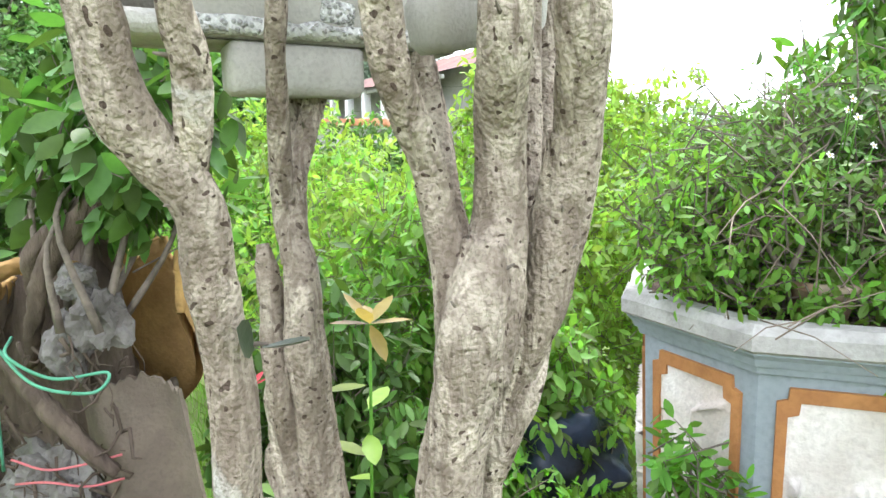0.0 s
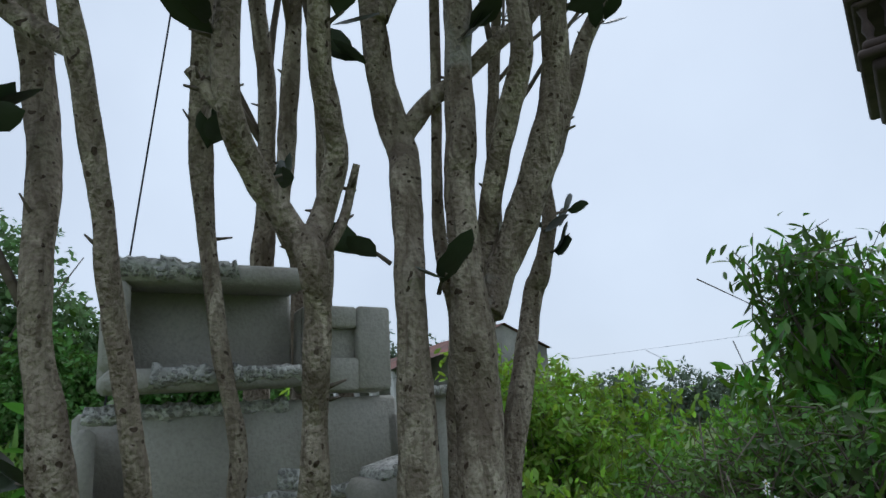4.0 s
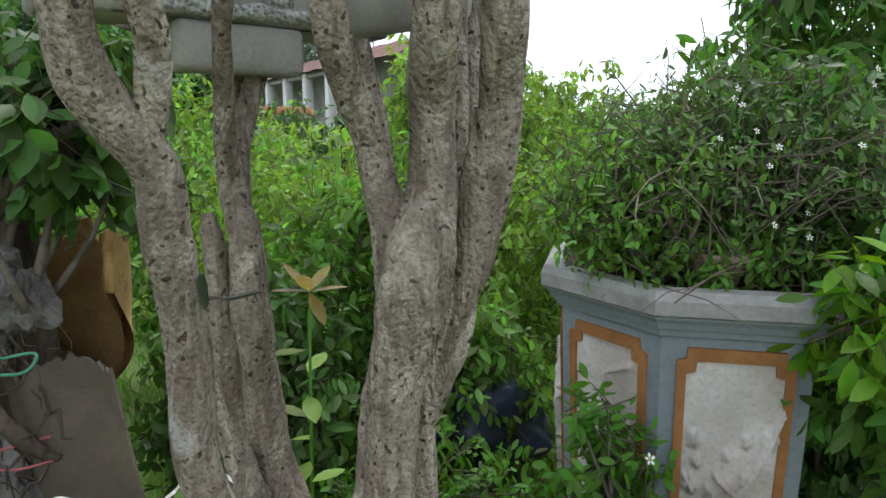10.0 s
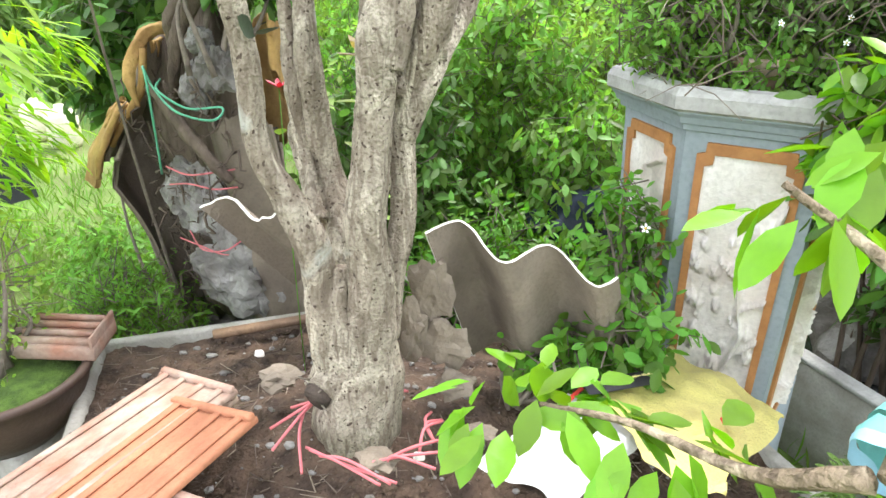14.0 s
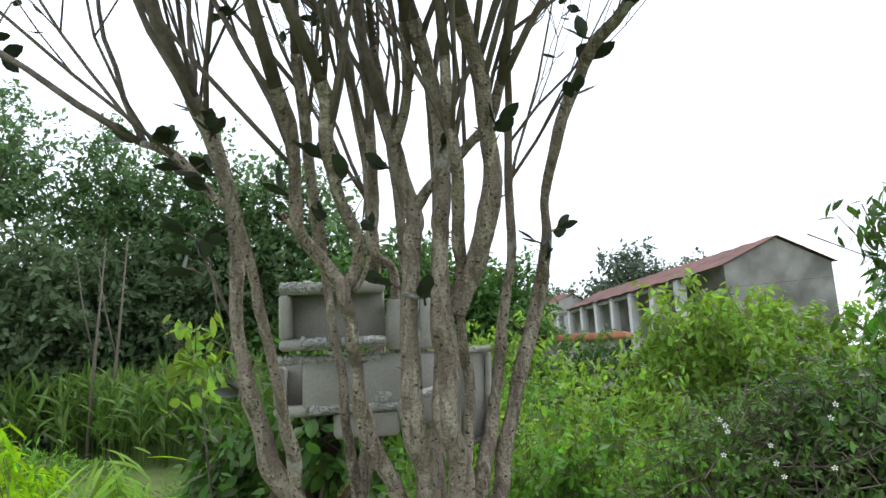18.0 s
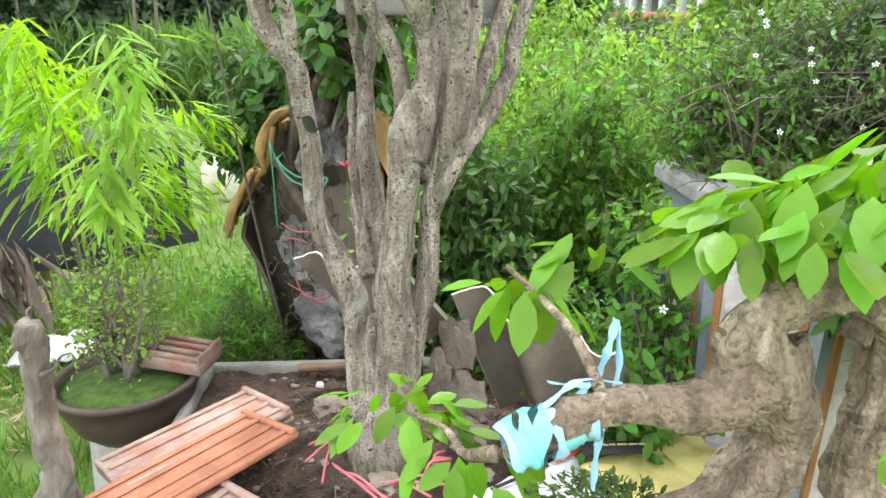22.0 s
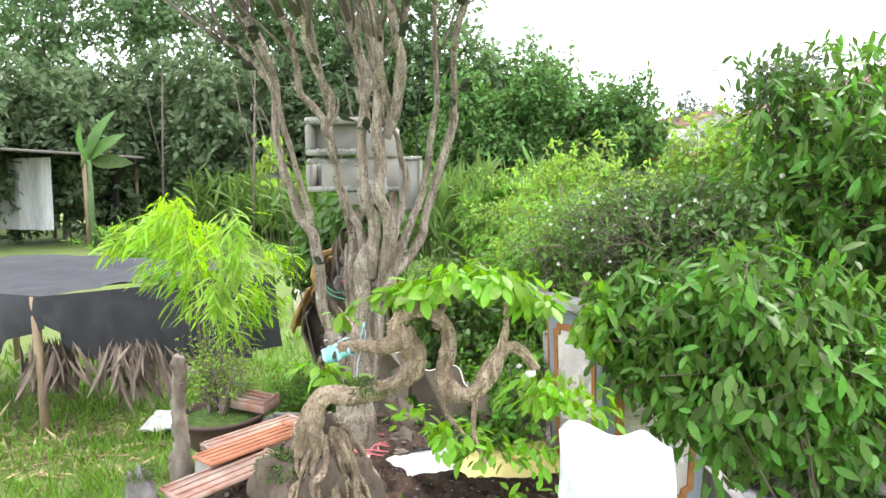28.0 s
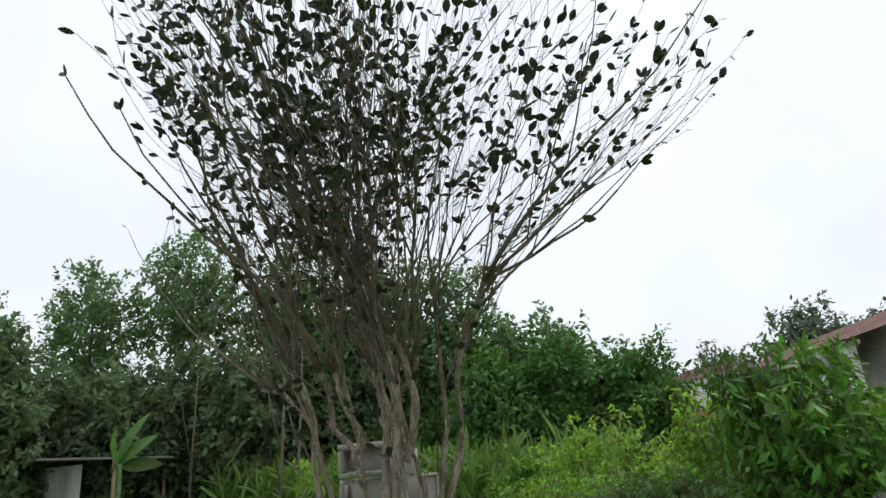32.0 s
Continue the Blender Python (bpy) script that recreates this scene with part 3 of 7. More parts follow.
limb("stem", [(0.02, 0.8, 0.5, 0.04), (-0.035, 0.87, 0.65, 0.046), (-0.09, 0.95, 0.77, 0.047), (-0.128, 0.98, 0.88, 0.045), (-0.142, 0.968, 1.02, 0.041), (-0.141, 0.945, 1.137, 0.037), (-0.144, 0.94, 1.242, 0.031), (-0.156, 0.955, 1.332, 0.028), (-0.174, 0.971, 1.402, 0.0232), (-0.16, 0.888, 1.603, 0.0157), (-0.146, 0.845, 1.692, 0.0166), (-0.138, 0.826, 1.777, 0.0152), (-0.148, 0.814, 1.864, 0.013), (-0.161, 0.812, 1.943, 0.0148), (-0.177, 0.815, 2.044, 0.0141), (-0.189, 0.816, 2.128, 0.0143), (-0.189, 0.777, 2.243, 0.0202), (-0.176, 0.735, 2.351, 0.0187), (-0.158, 0.688, 2.447, 0.0171), (-0.144, 0.648, 2.546, 0.0171), (-0.123, 0.594, 2.649, 0.0187), (-0.106, 0.541, 2.736, 0.0159)], 5, 20, 0.16)
limb("stem", [(-0.12, 0.9, 0.76, 0.036), (-0.16, 0.94, 0.87, 0.034), (-0.185, 0.96, 0.976, 0.031), (-0.185, 0.94, 1.132, 0.0262), (-0.2, 0.96, 1.226, 0.0225), (-0.21, 0.965, 1.311, 0.018), (-0.215, 0.97, 1.352, 0.0095)], 6, 14, 0.45, label="broken dead stem with a ragged top")
limb("stem", [(0.085, 0.77, 0.5, 0.04), (0.105, 0.8, 0.66, 0.035), (0.122, 0.815, 0.765, 0.032), (0.131, 0.83, 0.879, 0.0305), (0.134, 0.838, 1.014, 0.031), (0.15, 0.84, 1.12, 0.034), (0.172, 0.832, 1.2, 0.0395), (0.2, 0.825, 1.27, 0.0425), (0.225, 0.822, 1.35, 0.0415), (0.238, 0.812, 1.43, 0.038), (0.247, 0.79, 1.52, 0.033)], 21, 26, 0.14)
limb("stem", [(0.1, 0.745, 1.16, 0.036), (0.094, 0.752, 1.26, 0.033), (0.083, 0.77, 1.345, 0.0285), (0.066, 0.777, 1.426, 0.025), (0.053, 0.76, 1.496, 0.0236), (0.013, 0.711, 1.594, 0.0248), (0.004, 0.699, 1.663, 0.0246), (0.013, 0.65, 1.736, 0.021), (0.016, 0.644, 1.808, 0.0189), (0.026, 0.599, 1.872, 0.0192), (0.034, 0.583, 1.939, 0.0173), (0.036, 0.545, 1.996, 0.0199), (0.022, 0.566, 2.045, 0.0205)], 8, 20, 0.14)
limb("stem", [(0.016, 0.569, 2.034, 0.0211), (-0.012, 0.557, 2.075, 0.019), (-0.038, 0.521, 2.127, 0.0187), (-0.048, 0.465, 2.176, 0.0161), (-0.051, 0.453, 2.242, 0.0184), (-0.048, 0.434, 2.345, 0.0189), (-0.039, 0.399, 2.453, 0.0213), (-0.031, 0.331, 2.531, 0.0198)], 14, 16)
limb("stem", [(0.028, 0.57, 2.033, 0.019), (0.046, 0.591, 2.09, 0.0177), (0.066, 0.57, 2.156, 0.0169), (0.064, 0.536, 2.2, 0.0167), (0.058, 0.491, 2.257, 0.0151), (0.066, 0.436, 2.323, 0.0148), (0.078, 0.39, 2.392, 0.0188), (0.106, 0.352, 2.465, 0.0187), (0.112, 0.31, 2.511, 0.0184)], 22, 16)
limb("branch", [(-0.051, 0.464, 2.178, 0.0121), (-0.075, 0.46, 2.201, 0.0105), (-0.098, 0.45, 2.233, 0.0081)], 15, 8, label="cut branch stub")
limb("branch", [(0.044, 0.574, 2.016, 0.0084), (0.07, 0.596, 2.072, 0.0071), (0.082, 0.6, 2.118, 0.0063), (0.093, 0.589, 2.152, 0.005)], 23, 7, label="short dead stick")
limb("stem", [(0.12, 0.752, 1.2, 0.042), (0.14, 0.765, 1.29, 0.042), (0.15, 0.78, 1.37, 0.0395), (0.151, 0.791, 1.439, 0.0371), (0.148, 0.783, 1.528, 0.0348), (0.149, 0.714, 1.613, 0.0331), (0.148, 0.701, 1.691, 0.033), (0.149, 0.699, 1.768, 0.0282), (0.151, 0.697, 1.848, 0.0285), (0.154, 0.689, 1.926, 0.0238), (0.155, 0.698, 2.012, 0.0251), (0.159, 0.715, 2.104, 0.0259), (0.163, 0.728, 2.191, 0.0278), (0.162, 0.75, 2.237, 0.0268), (0.149, 0.75, 2.284, 0.0272), (0.132, 0.73, 2.372, 0.0248), (0.126, 0.692, 2.477, 0.0221), (0.113, 0.664, 2.551, 0.0194)], 9, 22, 0.14)
limb("branch", [(0.165, 0.753, 2.273, 0.0185), (0.213, 0.744, 2.327, 0.0166), (0.274, 0.749, 2.376, 0.0158), (0.349, 0.739, 2.439, 0.0161), (0.414, 0.73, 2.492, 0.0152), (0.467, 0.69, 2.589, 0.0141)], 10, 10)
limb("branch", [(0.136, 0.683, 2.459, 0.0175), (0.181, 0.669, 2.566, 0.0158), (0.211, 0.627, 2.672, 0.0147), (0.224, 0.578, 2.773, 0.0136)], 24, 10)
limb("stem", [(0.205, 0.82, 1.27, 0.036), (0.235, 0.82, 1.35, 0.037), (0.248, 0.81, 1.434, 0.0354), (0.251, 0.785, 1.535, 0.0327), (0.24, 0.723, 1.653, 0.034), (0.244, 0.722, 1.749, 0.0344), (0.246, 0.731, 1.832, 0.0351), (0.245, 0.716, 1.913, 0.0349), (0.242, 0.71, 1.996, 0.0268), (0.247, 0.713, 2.084, 0.0251), (0.255, 0.723, 2.178, 0.0257), (0.258, 0.709, 2.217, 0.025), (0.267, 0.72, 2.362, 0.0248), (0.275, 0.698, 2.503, 0.0238), (0.267, 0.642, 2.641, 0.0228), (0.258, 0.575, 2.77, 0.0226)], 11, 22, 0.14)
limb("stem", [(0.276, 0.753, 1.95, 0.027), (0.306, 0.762, 2.018, 0.0254), (0.345, 0.746, 2.094, 0.0285), (0.378, 0.725, 2.172, 0.0289), (0.412, 0.704, 2.253, 0.0293), (0.426, 0.69, 2.341, 0.0261), (0.429, 0.641, 2.463, 0.0229), (0.432, 0.589, 2.596, 0.023), (0.42, 0.515, 2.711, 0.0243)], 12, 18)
limb("stem", [(0.265, 0.767, 1.982, 0.0171), (0.294, 0.769, 2.082, 0.0188), (0.305, 0.721, 2.153, 0.0186), (0.328, 0.667, 2.242, 0.0184), (0.352, 0.605, 2.324, 0.0181), (0.352, 0.569, 2.455, 0.0164), (0.361, 0.53, 2.616, 0.0147)], 25, 14)
limb("stem", [(0.145, 0.83, 1.02, 0.024), (0.17, 0.835, 1.11, 0.031), (0.197, 0.855, 1.18, 0.0335), (0.224, 0.926, 1.245, 0.0303), (0.254, 1.003, 1.325, 0.0274), (0.286, 1.059, 1.422, 0.026), (0.301, 1.082, 1.551, 0.0242), (0.422, 1.161, 2.013, 0.0246), (0.453, 1.129, 2.104, 0.0213), (0.48, 1.103, 2.207, 0.0169), (0.486, 1.087, 2.327, 0.0151), (0.544, 1.015, 2.466, 0.0196), (0.594, 1.006, 2.603, 0.0188), (0.65, 0.991, 2.694, 0.0184), (0.708, 0.94, 2.763, 0.0197), (0.795, 0.899, 2.819, 0.0189), (0.866, 0.849, 2.886, 0.0174), (0.962, 0.781, 2.971, 0.0157)], 13, 14)
limb("stem", [(0.18, 0.84, 1.22, 0.03), (0.21, 0.93, 1.5, 0.022), (0.223, 0.995, 1.726, 0.0177), (0.227, 0.933, 1.863, 0.016), (0.233, 0.893, 1.976, 0.0127), (0.219, 0.8, 2.031, 0.013), (0.215, 0.802, 2.106, 0.0118), (0.216, 0.776, 2.198, 0.0097), (0.227, 0.763, 2.322, 0.0101), (0.235, 0.728, 2.496, 0.0092), (0.24, 0.706, 2.619, 0.0083), (0.241, 0.643, 2.775, 0.0071)], 16, 12)
limb("stem", [(0.12, 0.8, 1.13, 0.034), (0.11, 0.9, 1.25, 0.033), (0.085, 1.02, 1.42, 0.03), (0.04, 1.1, 1.7, 0.021), (-0.027, 1.162, 2.019, 0.0143), (-0.014, 1.059, 2.133, 0.0164), (-0.007, 1.014, 2.344, 0.0169), (-0.002, 0.967, 2.495, 0.0158), (0.008, 0.897, 2.683, 0.0133), (0.016, 0.806, 2.857, 0.0119)], 17, 12)
limb("stem", [(-0.172, 0.965, 1.42, 0.019), (-0.14, 1.05, 1.56, 0.02), (-0.1, 1.12, 1.8, 0.019), (-0.088, 1.124, 2.132, 0.0163), (-0.088, 0.966, 2.202, 0.0157), (-0.07, 0.938, 2.386, 0.0188), (-0.044, 0.891, 2.559, 0.0173), (-0.026, 0.831, 2.716, 0.0154), (-0.006, 0.76, 2.883, 0.0142)], 18, 12)
limb("stem", [(-0.158, 0.957, 1.32, 0.024), (-0.168, 0.98, 1.42, 0.025), (-0.18, 1.07, 1.56, 0.028), (-0.192, 1.192, 1.923, 0.0286), (-0.166, 1.122, 2.098, 0.0265), (-0.148, 1.076, 2.235, 0.0237), (-0.131, 1.033, 2.358, 0.0196), (-0.125, 1.003, 2.548, 0.019), (-0.136, 0.93, 2.79, 0.018)], 26, 12)
limb("stem", [(0.2, 0.86, 1.2, 0.03), (0.246, 0.98, 1.464, 0.0264), (0.264, 1.074, 1.633, 0.0221), (0.282, 1.118, 1.798, 0.0207), (0.306, 1.118, 1.928, 0.0188), (0.332, 1.111, 2.058, 0.0169), (0.356, 1.115, 2.17, 0.0159), (0.362, 1.1, 2.318, 0.015), (0.379, 1.066, 2.496, 0.0139), (0.403, 1.037, 2.67, 0.0128)], 27, 10)
limb("root_flare", [(0.0, 0.755, 0.1, 0.125), (0.0, 0.748, 0.3, 0.092), (-0.006, 0.745, 0.48, 0.066), (-0.012, 0.744, 0.62, 0.04), (-0.014, 0.745, 0.7, 0.02)], 28, 26, 0.2)
limb("root_flare", [(-0.03, 0.8, 0.4, 0.07), (-0.055, 0.74, 0.36, 0.066), (-0.075, 0.69, 0.34, 0.056)], 19, 16, 0.25, label="old cut stump at the foot of the trunk")
limb("cut_face", [(-0.074, 0.69, 0.34, 0.046), (-0.082, 0.668, 0.332, 0.038)], 20, 14, 0.2, M_CUT, label="dark hollow cut wood")

# crown: branches that fork again and again from the stems' tops
twigs, leaf_base, leaf_axis, leaf_len = Geo(), [], [], []
R = random.Random(5)
CROWN = Vector(P(0.05, 0.9, 2.2))


def reach(z, away):
    """How far the crown spreads at a height; it leans out more on its sunny side."""
    side = 0.5 + 0.5 * (away.x * 0.85 + away.y * 0.2)
    return max(0.26, (0.46 + 0.46 * (z - 1.9)) * (0.62 + 0.66 * side))


def grow(p, d, r, length, level):
    pts, radii = [p], [r]
    n = 6 if level < 2 else 4
    for i in range(n):
        away = Vector((p.x - CROWN.x, p.y - CROWN.y, 0))
        over = away.length > reach(p.z, away.normalized() if away.length > 0.01 else away)
        d = (d + away * (-0.06 if over else 0.07) + Vector((R.uniform(-1, 1), R.uniform(-1, 1), R.uniform(-0.55, 0.75) + (0.1 if over else 0.12))) * 0.17).normalized()
        p = p + d * length / n
        pts.append(p)
        radii.append(max(0.001, r * (1 - 0.5 * (i + 1) / n)))
        if level >= 2 and R.random() < 0.27:
            for _ in range(R.choice((1, 1, 2))):
                leaf_base.append(p)
                leaf_axis.append((d * 0.5 + Vector((R.uniform(-1, 1), R.uniform(-1, 1), R.uniform(-0.5, 0.7)))).normalized())
                leaf_len.append(R.uniform(0.034, 0.056))
    twigs.tube(pts, radii, 6 if level < 2 else 4)
    if over:
        level = max(level, 3)
    if level < 4 and r > 0.0012:
        for k in range(3 if level else 4):
            i = n if k == 0 else R.randint(1, n - 1)
            spread = 0.22 if k == 0 else 0.55
            dd = (d + Vector((R.uniform(-1, 1), R.uniform(-1, 1), R.uniform(-0.25, 0.5))) * spread).normalized()
            grow(pts[i], dd, radii[i] * (0.85 if k == 0 else 0.66), length * R.uniform(0.62, 0.88), level + 1)
    elif level >= 3:
        for _ in range(R.choice((1, 1, 2))):
            leaf_base.append(p)
            leaf_axis.append((d + Vector((R.uniform(-1, 1), R.uniform(-1, 1), R.uniform(-0.6, 0.6))) * 0.9).normalized())
            leaf_len.append(R.uniform(0.036, 0.058))


for pts, radii in list(STEM_RUNS):
    top = pts[-1]
    if top.z > 0.6 * 3.46 and radii[-1] > 0.006:
        d = (pts[-1] - pts[-6]).normalized()
        out = Vector((top.x - CROWN.x, top.y - CROWN.y, 0))
        grow(top, (d + out * 0.7 + Vector((0.03, 0, 0.3))).normalized(), radii[-1], 0.8, 0)
        for _ in range(3):
            i = R.randint(len(pts) - 24, len(pts) - 3)
            dd = Vector((R.uniform(-1, 1), R.uniform(-1, 1), 1.7)).normalized()
            grow(pts[i], (dd + out * 0.9).normalized(), radii[i] * 0.42, 0.6, 1)
# long side boughs
for x, y, z, dx, dy, dz, ln in ((0.96, 0.78, 2.97, 1.0, 0.35, 0.3, 0.6), (0.96, 0.78, 2.97, 0.9, 0.1, 0.6, 0.6), (0.86, 0.85, 2.88, 0.8, -0.2, 0.6, 0.6), (0.795, 0.9, 2.82, 0.7, 0.4, 0.8, 0.6), (0.467, 0.69, 2.58, 0.7, -0.4, 0.8, 0.6), (-0.5, 0.37, 2.47, -0.6, 0.1, 0.8, 0.34), (-0.35, 0.39, 2.58, -0.3, 0.4, 0.9, 0.5), (0.43, 0.59, 2.6, 0.5, -0.3, 0.9, 0.6), (-0.24, 0.29, 2.48, -0.2, -0.4, 0.9, 0.42), (-0.13, 0.93, 2.79, -0.1, 0.6, 0.9, 0.6)):
    grow(P(x, y, z), Vector((dx, dy, dz)).normalized(), 0.0068, ln, 1)
# low side sprigs with a few leaves
twigs.tube([P(-0.3, 0.53, 1.93), P(-0.36, 0.51, 2.06), P(-0.41, 0.48, 2.2)], [0.0045, 0.0032, 0.0018], 6)
for x, y, z, dx, dy in ((-0.37, 0.5, 2.13, -0.5, -0.6), (-0.41, 0.48, 2.2, -0.6, -0.4), (-0.4, 0.49, 2.1, -0.8, -0.3), (-0.39, 0.49, 2.17, 0.5, -0.4), (-0.29, 0.57, 1.74, -0.9, 0.1), (-0.335, 0.5, 2.37, -0.4, -0.5), (-0.34, 0.45, 2.49, 0.5, -0.5), (-0.19, 0.77, 2.26, 0.6, -0.4), (0.13, 0.7, 2.03, -0.7, -0.2), (0.2, 0.71, 1.98, 0.2, -0.7), (0.455, 1.12, 2.12, 0.6, -0.5), (0.47, 1.11, 2.17, -0.3, -0.6), (0.48, 1.1, 2.21, 0.7, 0.1), (-0.048, 0.45, 2.26, -0.5, -0.5), (0.06, 0.47, 2.28, 0.6, -0.4), (0.07, 0.43, 2.33, -0.4, -0.5), (0.26, 0.71, 2.4, 0.4, -0.5), (0.43, 0.66, 2.42, 0.6, -0.4), (-0.18, 0.71, 1.25, 0.7, -0.4), (0.13, 0.73, 2.38, -0.6, -0.4), (-0.09, 0.96, 2.25, 0.3, -0.6), (-0.34, 0.4, 2.35, -0.4, -0.5), (-0.42, 0.38, 2.44, 0.3, -0.6), (-0.5, 0.37, 2.47, -0.7, -0.2), (-0.46, 0.38, 2.46, -0.2, 0.6), (-0.23, 0.32, 2.41, 0.5, -0.4), (-0.35, 0.41, 2.55, -0.5, 0.3), (-0.3, 0.41, 2.3, 0.2, -0.7), (0.6, 1.0, 2.61, 0.6, -0.4), (0.8, 0.9, 2.82, 0.3, -0.7), (0.71, 0.94, 2.76, -0.5, -0.5)):
    p = P(x, y, z)
    d = Vector((dx, dy, 0.35)).normalized()
    q = p + d * 0.03
    twigs.tube([p, (p + q) / 2 + Vector((0, 0, 0.004)), q], [0.0026, 0.002, 0.0012], 5)
    for k in range(3 if z > 1.4 else 2):
        leaf_base.append(p.lerp(q, 0.5 + 0.5 * k / 2))
        leaf_axis.append((d + Vector((R.uniform(-1, 1), R.uniform(-1, 1), R.uniform(-0.4, 0.6))) * 0.9).normalized())
        leaf_len.append(R.uniform(0.04, 0.052))
# short dead spurs on the stems
for pts, radii in list(STEM_RUNS):
    for k in range(5):
        i = R.randint(6, len(pts) - 3)
        a = R.uniform(0, 6.28)
        d = Vector((math.cos(a), math.sin(a), R.uniform(0.0, 0.9))).normalized()
        p = pts[i] + d * radii[i] * 0.9
        twigs.tube([p, p + d * R.uniform(0.006, 0.022)], [0.0022, 0.0009], 4)
part("crown_branching", twigs, M_TWIG, tree, "fine forked twigs")
rs = rng(3)
part("leaves", leaf_mesh("leaves", M_LEAF_TREE, leaf_base, leaf_axis, np.array([0, 0, 1.0]) + rs.normal(0, 0.7, (len(leaf_base), 3)), leaf_len, 0.55, 0.15), M_LEAF_TREE, tree, "sparse dark leathery leaves")


# ---- styrofoam boxes wedged in the tree ----
def foam_tray(name, corner, ex, ey, ez, wall, label, missing=(), front=None):
    """An open foam box: ex along its length, ey its depth away from the open side, ez its height."""
    t = thing(name, label, "foam box", "foam boxes in the tree", at=corner)
    ex, ey, ez = Vector(ex), Vector(ey), Vector(ez)
    lx, ly, lz = ex.length, ey.length, ez.length
    m = Matrix((ex.normalized(), ey.normalized(), ez.normalized())).transposed().to_4x4()
    m.translation = corner
    walls = {"back": ((lx, wall, lz), (lx / 2, ly - wall / 2, lz / 2)), "top": ((lx, ly - wall, wall), (lx / 2, (ly - wall) / 2, lz - wall / 2)),
             "bottom": ((lx, ly - wall, wall), (lx / 2, (ly - wall) / 2, wall / 2)), "left": ((wall, ly - wall, lz - 2 * wall), (wall / 2, (ly - wall) / 2, lz / 2)),
             "right": ((wall, ly - wall, lz - 2 * wall), (lx - wall / 2, (ly - wall) / 2, lz / 2))}
    for key, (size, mid) in walls.items():
        if key not in missing:
            wall_part = part("foam_wall", Geo().box(size, m @ Matrix.Translation(mid), 0.006), M_FOAM, t)
    if front:
        a, z = front
        part("front_wall", Geo().box((lx * (1 - a), wall, lz * z), m @ Matrix.Translation((lx * (1 + a) / 2, wall / 2, lz * z / 2)), 0.006), M_FOAM, t)
    for zz, a, b in ((lz - wall * 0.4, 0.02, 0.6), (wall * 0.6, 0.2, 0.98)):
        n = 26
        pts = [m @ Vector((lx * (a + (b - a) * k / n), 0.003 + 0.003 * noise.noise(Vector((k, lz, zz))), zz + 0.004 * noise.noise(Vector((k * 0.7, lx, 1))))) for k in range(n + 1)]
        part("torn_edge", Geo().tube(pts, [wall * (0.42 + 0.25 * noise.noise(Vector((k * 0.45, zz * 9, 3)))) for k in range(n + 1)], 9, 0.5, 3), M_FOAM_TORN, wall_part, "torn beaded foam edge")
    return t


BOX_TURN = 28.0
BX, BY = Vector((math.cos(radians(BOX_TURN)), math.sin(radians(BOX_TURN)), 0)), Vector((-math.sin(radians(BOX_TURN)), math.cos(radians(BOX_TURN)), 0))
UP_BOX, LOW_BOX = P(-0.325, 0.755, 1.875), P(-0.4, 0.83, 1.665)
foam_tray("foam_box", UP_BOX, BX * 0.205, BY * 0.1 + Vector((0, 0, 0.006)), (0, 0, 0.13), 0.022, "grey weathered open styrofoam box with a torn rim wedged between stems", ("right",))
foam_tray("foam_box", LOW_BOX, BX * 0.35, BY * 0.1, (0, 0, 0.118), 0.02, "cracked styrofoam box with a broken upright side", ("top",), (0.16, 0.98))
foam_tray("foam_tray", P(0.16, 1.015, 1.55), (0.058, 0.054, 0.004), (-0.02, 0.0215, 0.0), (0.014, -0.018, 0.186), 0.012, "shallow white styrofoam lid standing on its end")
foam = thing("foam_block", "broken block of pale styrofoam", "foam block", "foam boxes in the tree", at=LOW_BOX + BX * 0.2)
part("block", Geo().box((0.13, 0.05, 0.05), Matrix.Translation(LOW_BOX + BX * 0.18 + BY * 0.03 + Vector((0, 0, -0.022))) @ pose(0, 0, 0, 0, 0, BOX_TURN), 0.007), M_FOAM, foam)
part("crumbled_patch", Geo().box((0.034, 0.006, 0.022), Matrix.Translation(LOW_BOX + BX * 0.215 + Vector((0, 0, 0.03))) @ pose(0, 0, 0, 0, 8, BOX_TURN), 0.003), M_FOAM_TORN, foam, "crumbled beaded patch")
foam = thing("foam_block", "small styrofoam block with a torn beaded top", "foam block", "foam boxes in the tree", at=P(0.1, 0.87, 1.66))
part("block", Geo().box((0.075, 0.06, 0.05), Matrix.Translation(P(0.1, 0.87, 1.68)) @ pose(0, 0, 0, 4, -12, 30), 0.009), M_FOAM, foam)
part("torn_top", Geo().box((0.062, 0.05, 0.014), Matrix.Translation(P(0.11, 0.87, 1.725)) @ pose(0, 0, 0, 4, -12, 30), 0.005), M_FOAM_TORN, foam)
foam = thing("foam_block", "upright torn end of a styrofoam box with a square handle recess", "foam block", "foam boxes in the tree", at=UP_BOX + BX * 0.25)
REC = UP_BOX + BX * 0.262 + BY * 0.052 + Vector((0, 0, 0.046))
part("block", Geo().box((0.11, 0.03, 0.1), Matrix.Translation(REC + BY * 0.02) @ pose(0, 0, 0, 0, 2, BOX_TURN), 0.005), M_FOAM, foam)
for dx, dz, w, h in ((-0.0415, 0, 0.027, 0.1), (0.0335, 0, 0.043, 0.1), (-0.008, 0.037, 0.04, 0.026), (-0.008, -0.031, 0.04, 0.038)):
    part("recess_rim", Geo().box((w, 0.016, h), Matrix.Translation(REC + BX * dx - BY * 0.003 + Vector((0, 0, dz))) @ pose(0, 0, 0, 0, 2, BOX_TURN), 0.003), M_FOAM, foam)



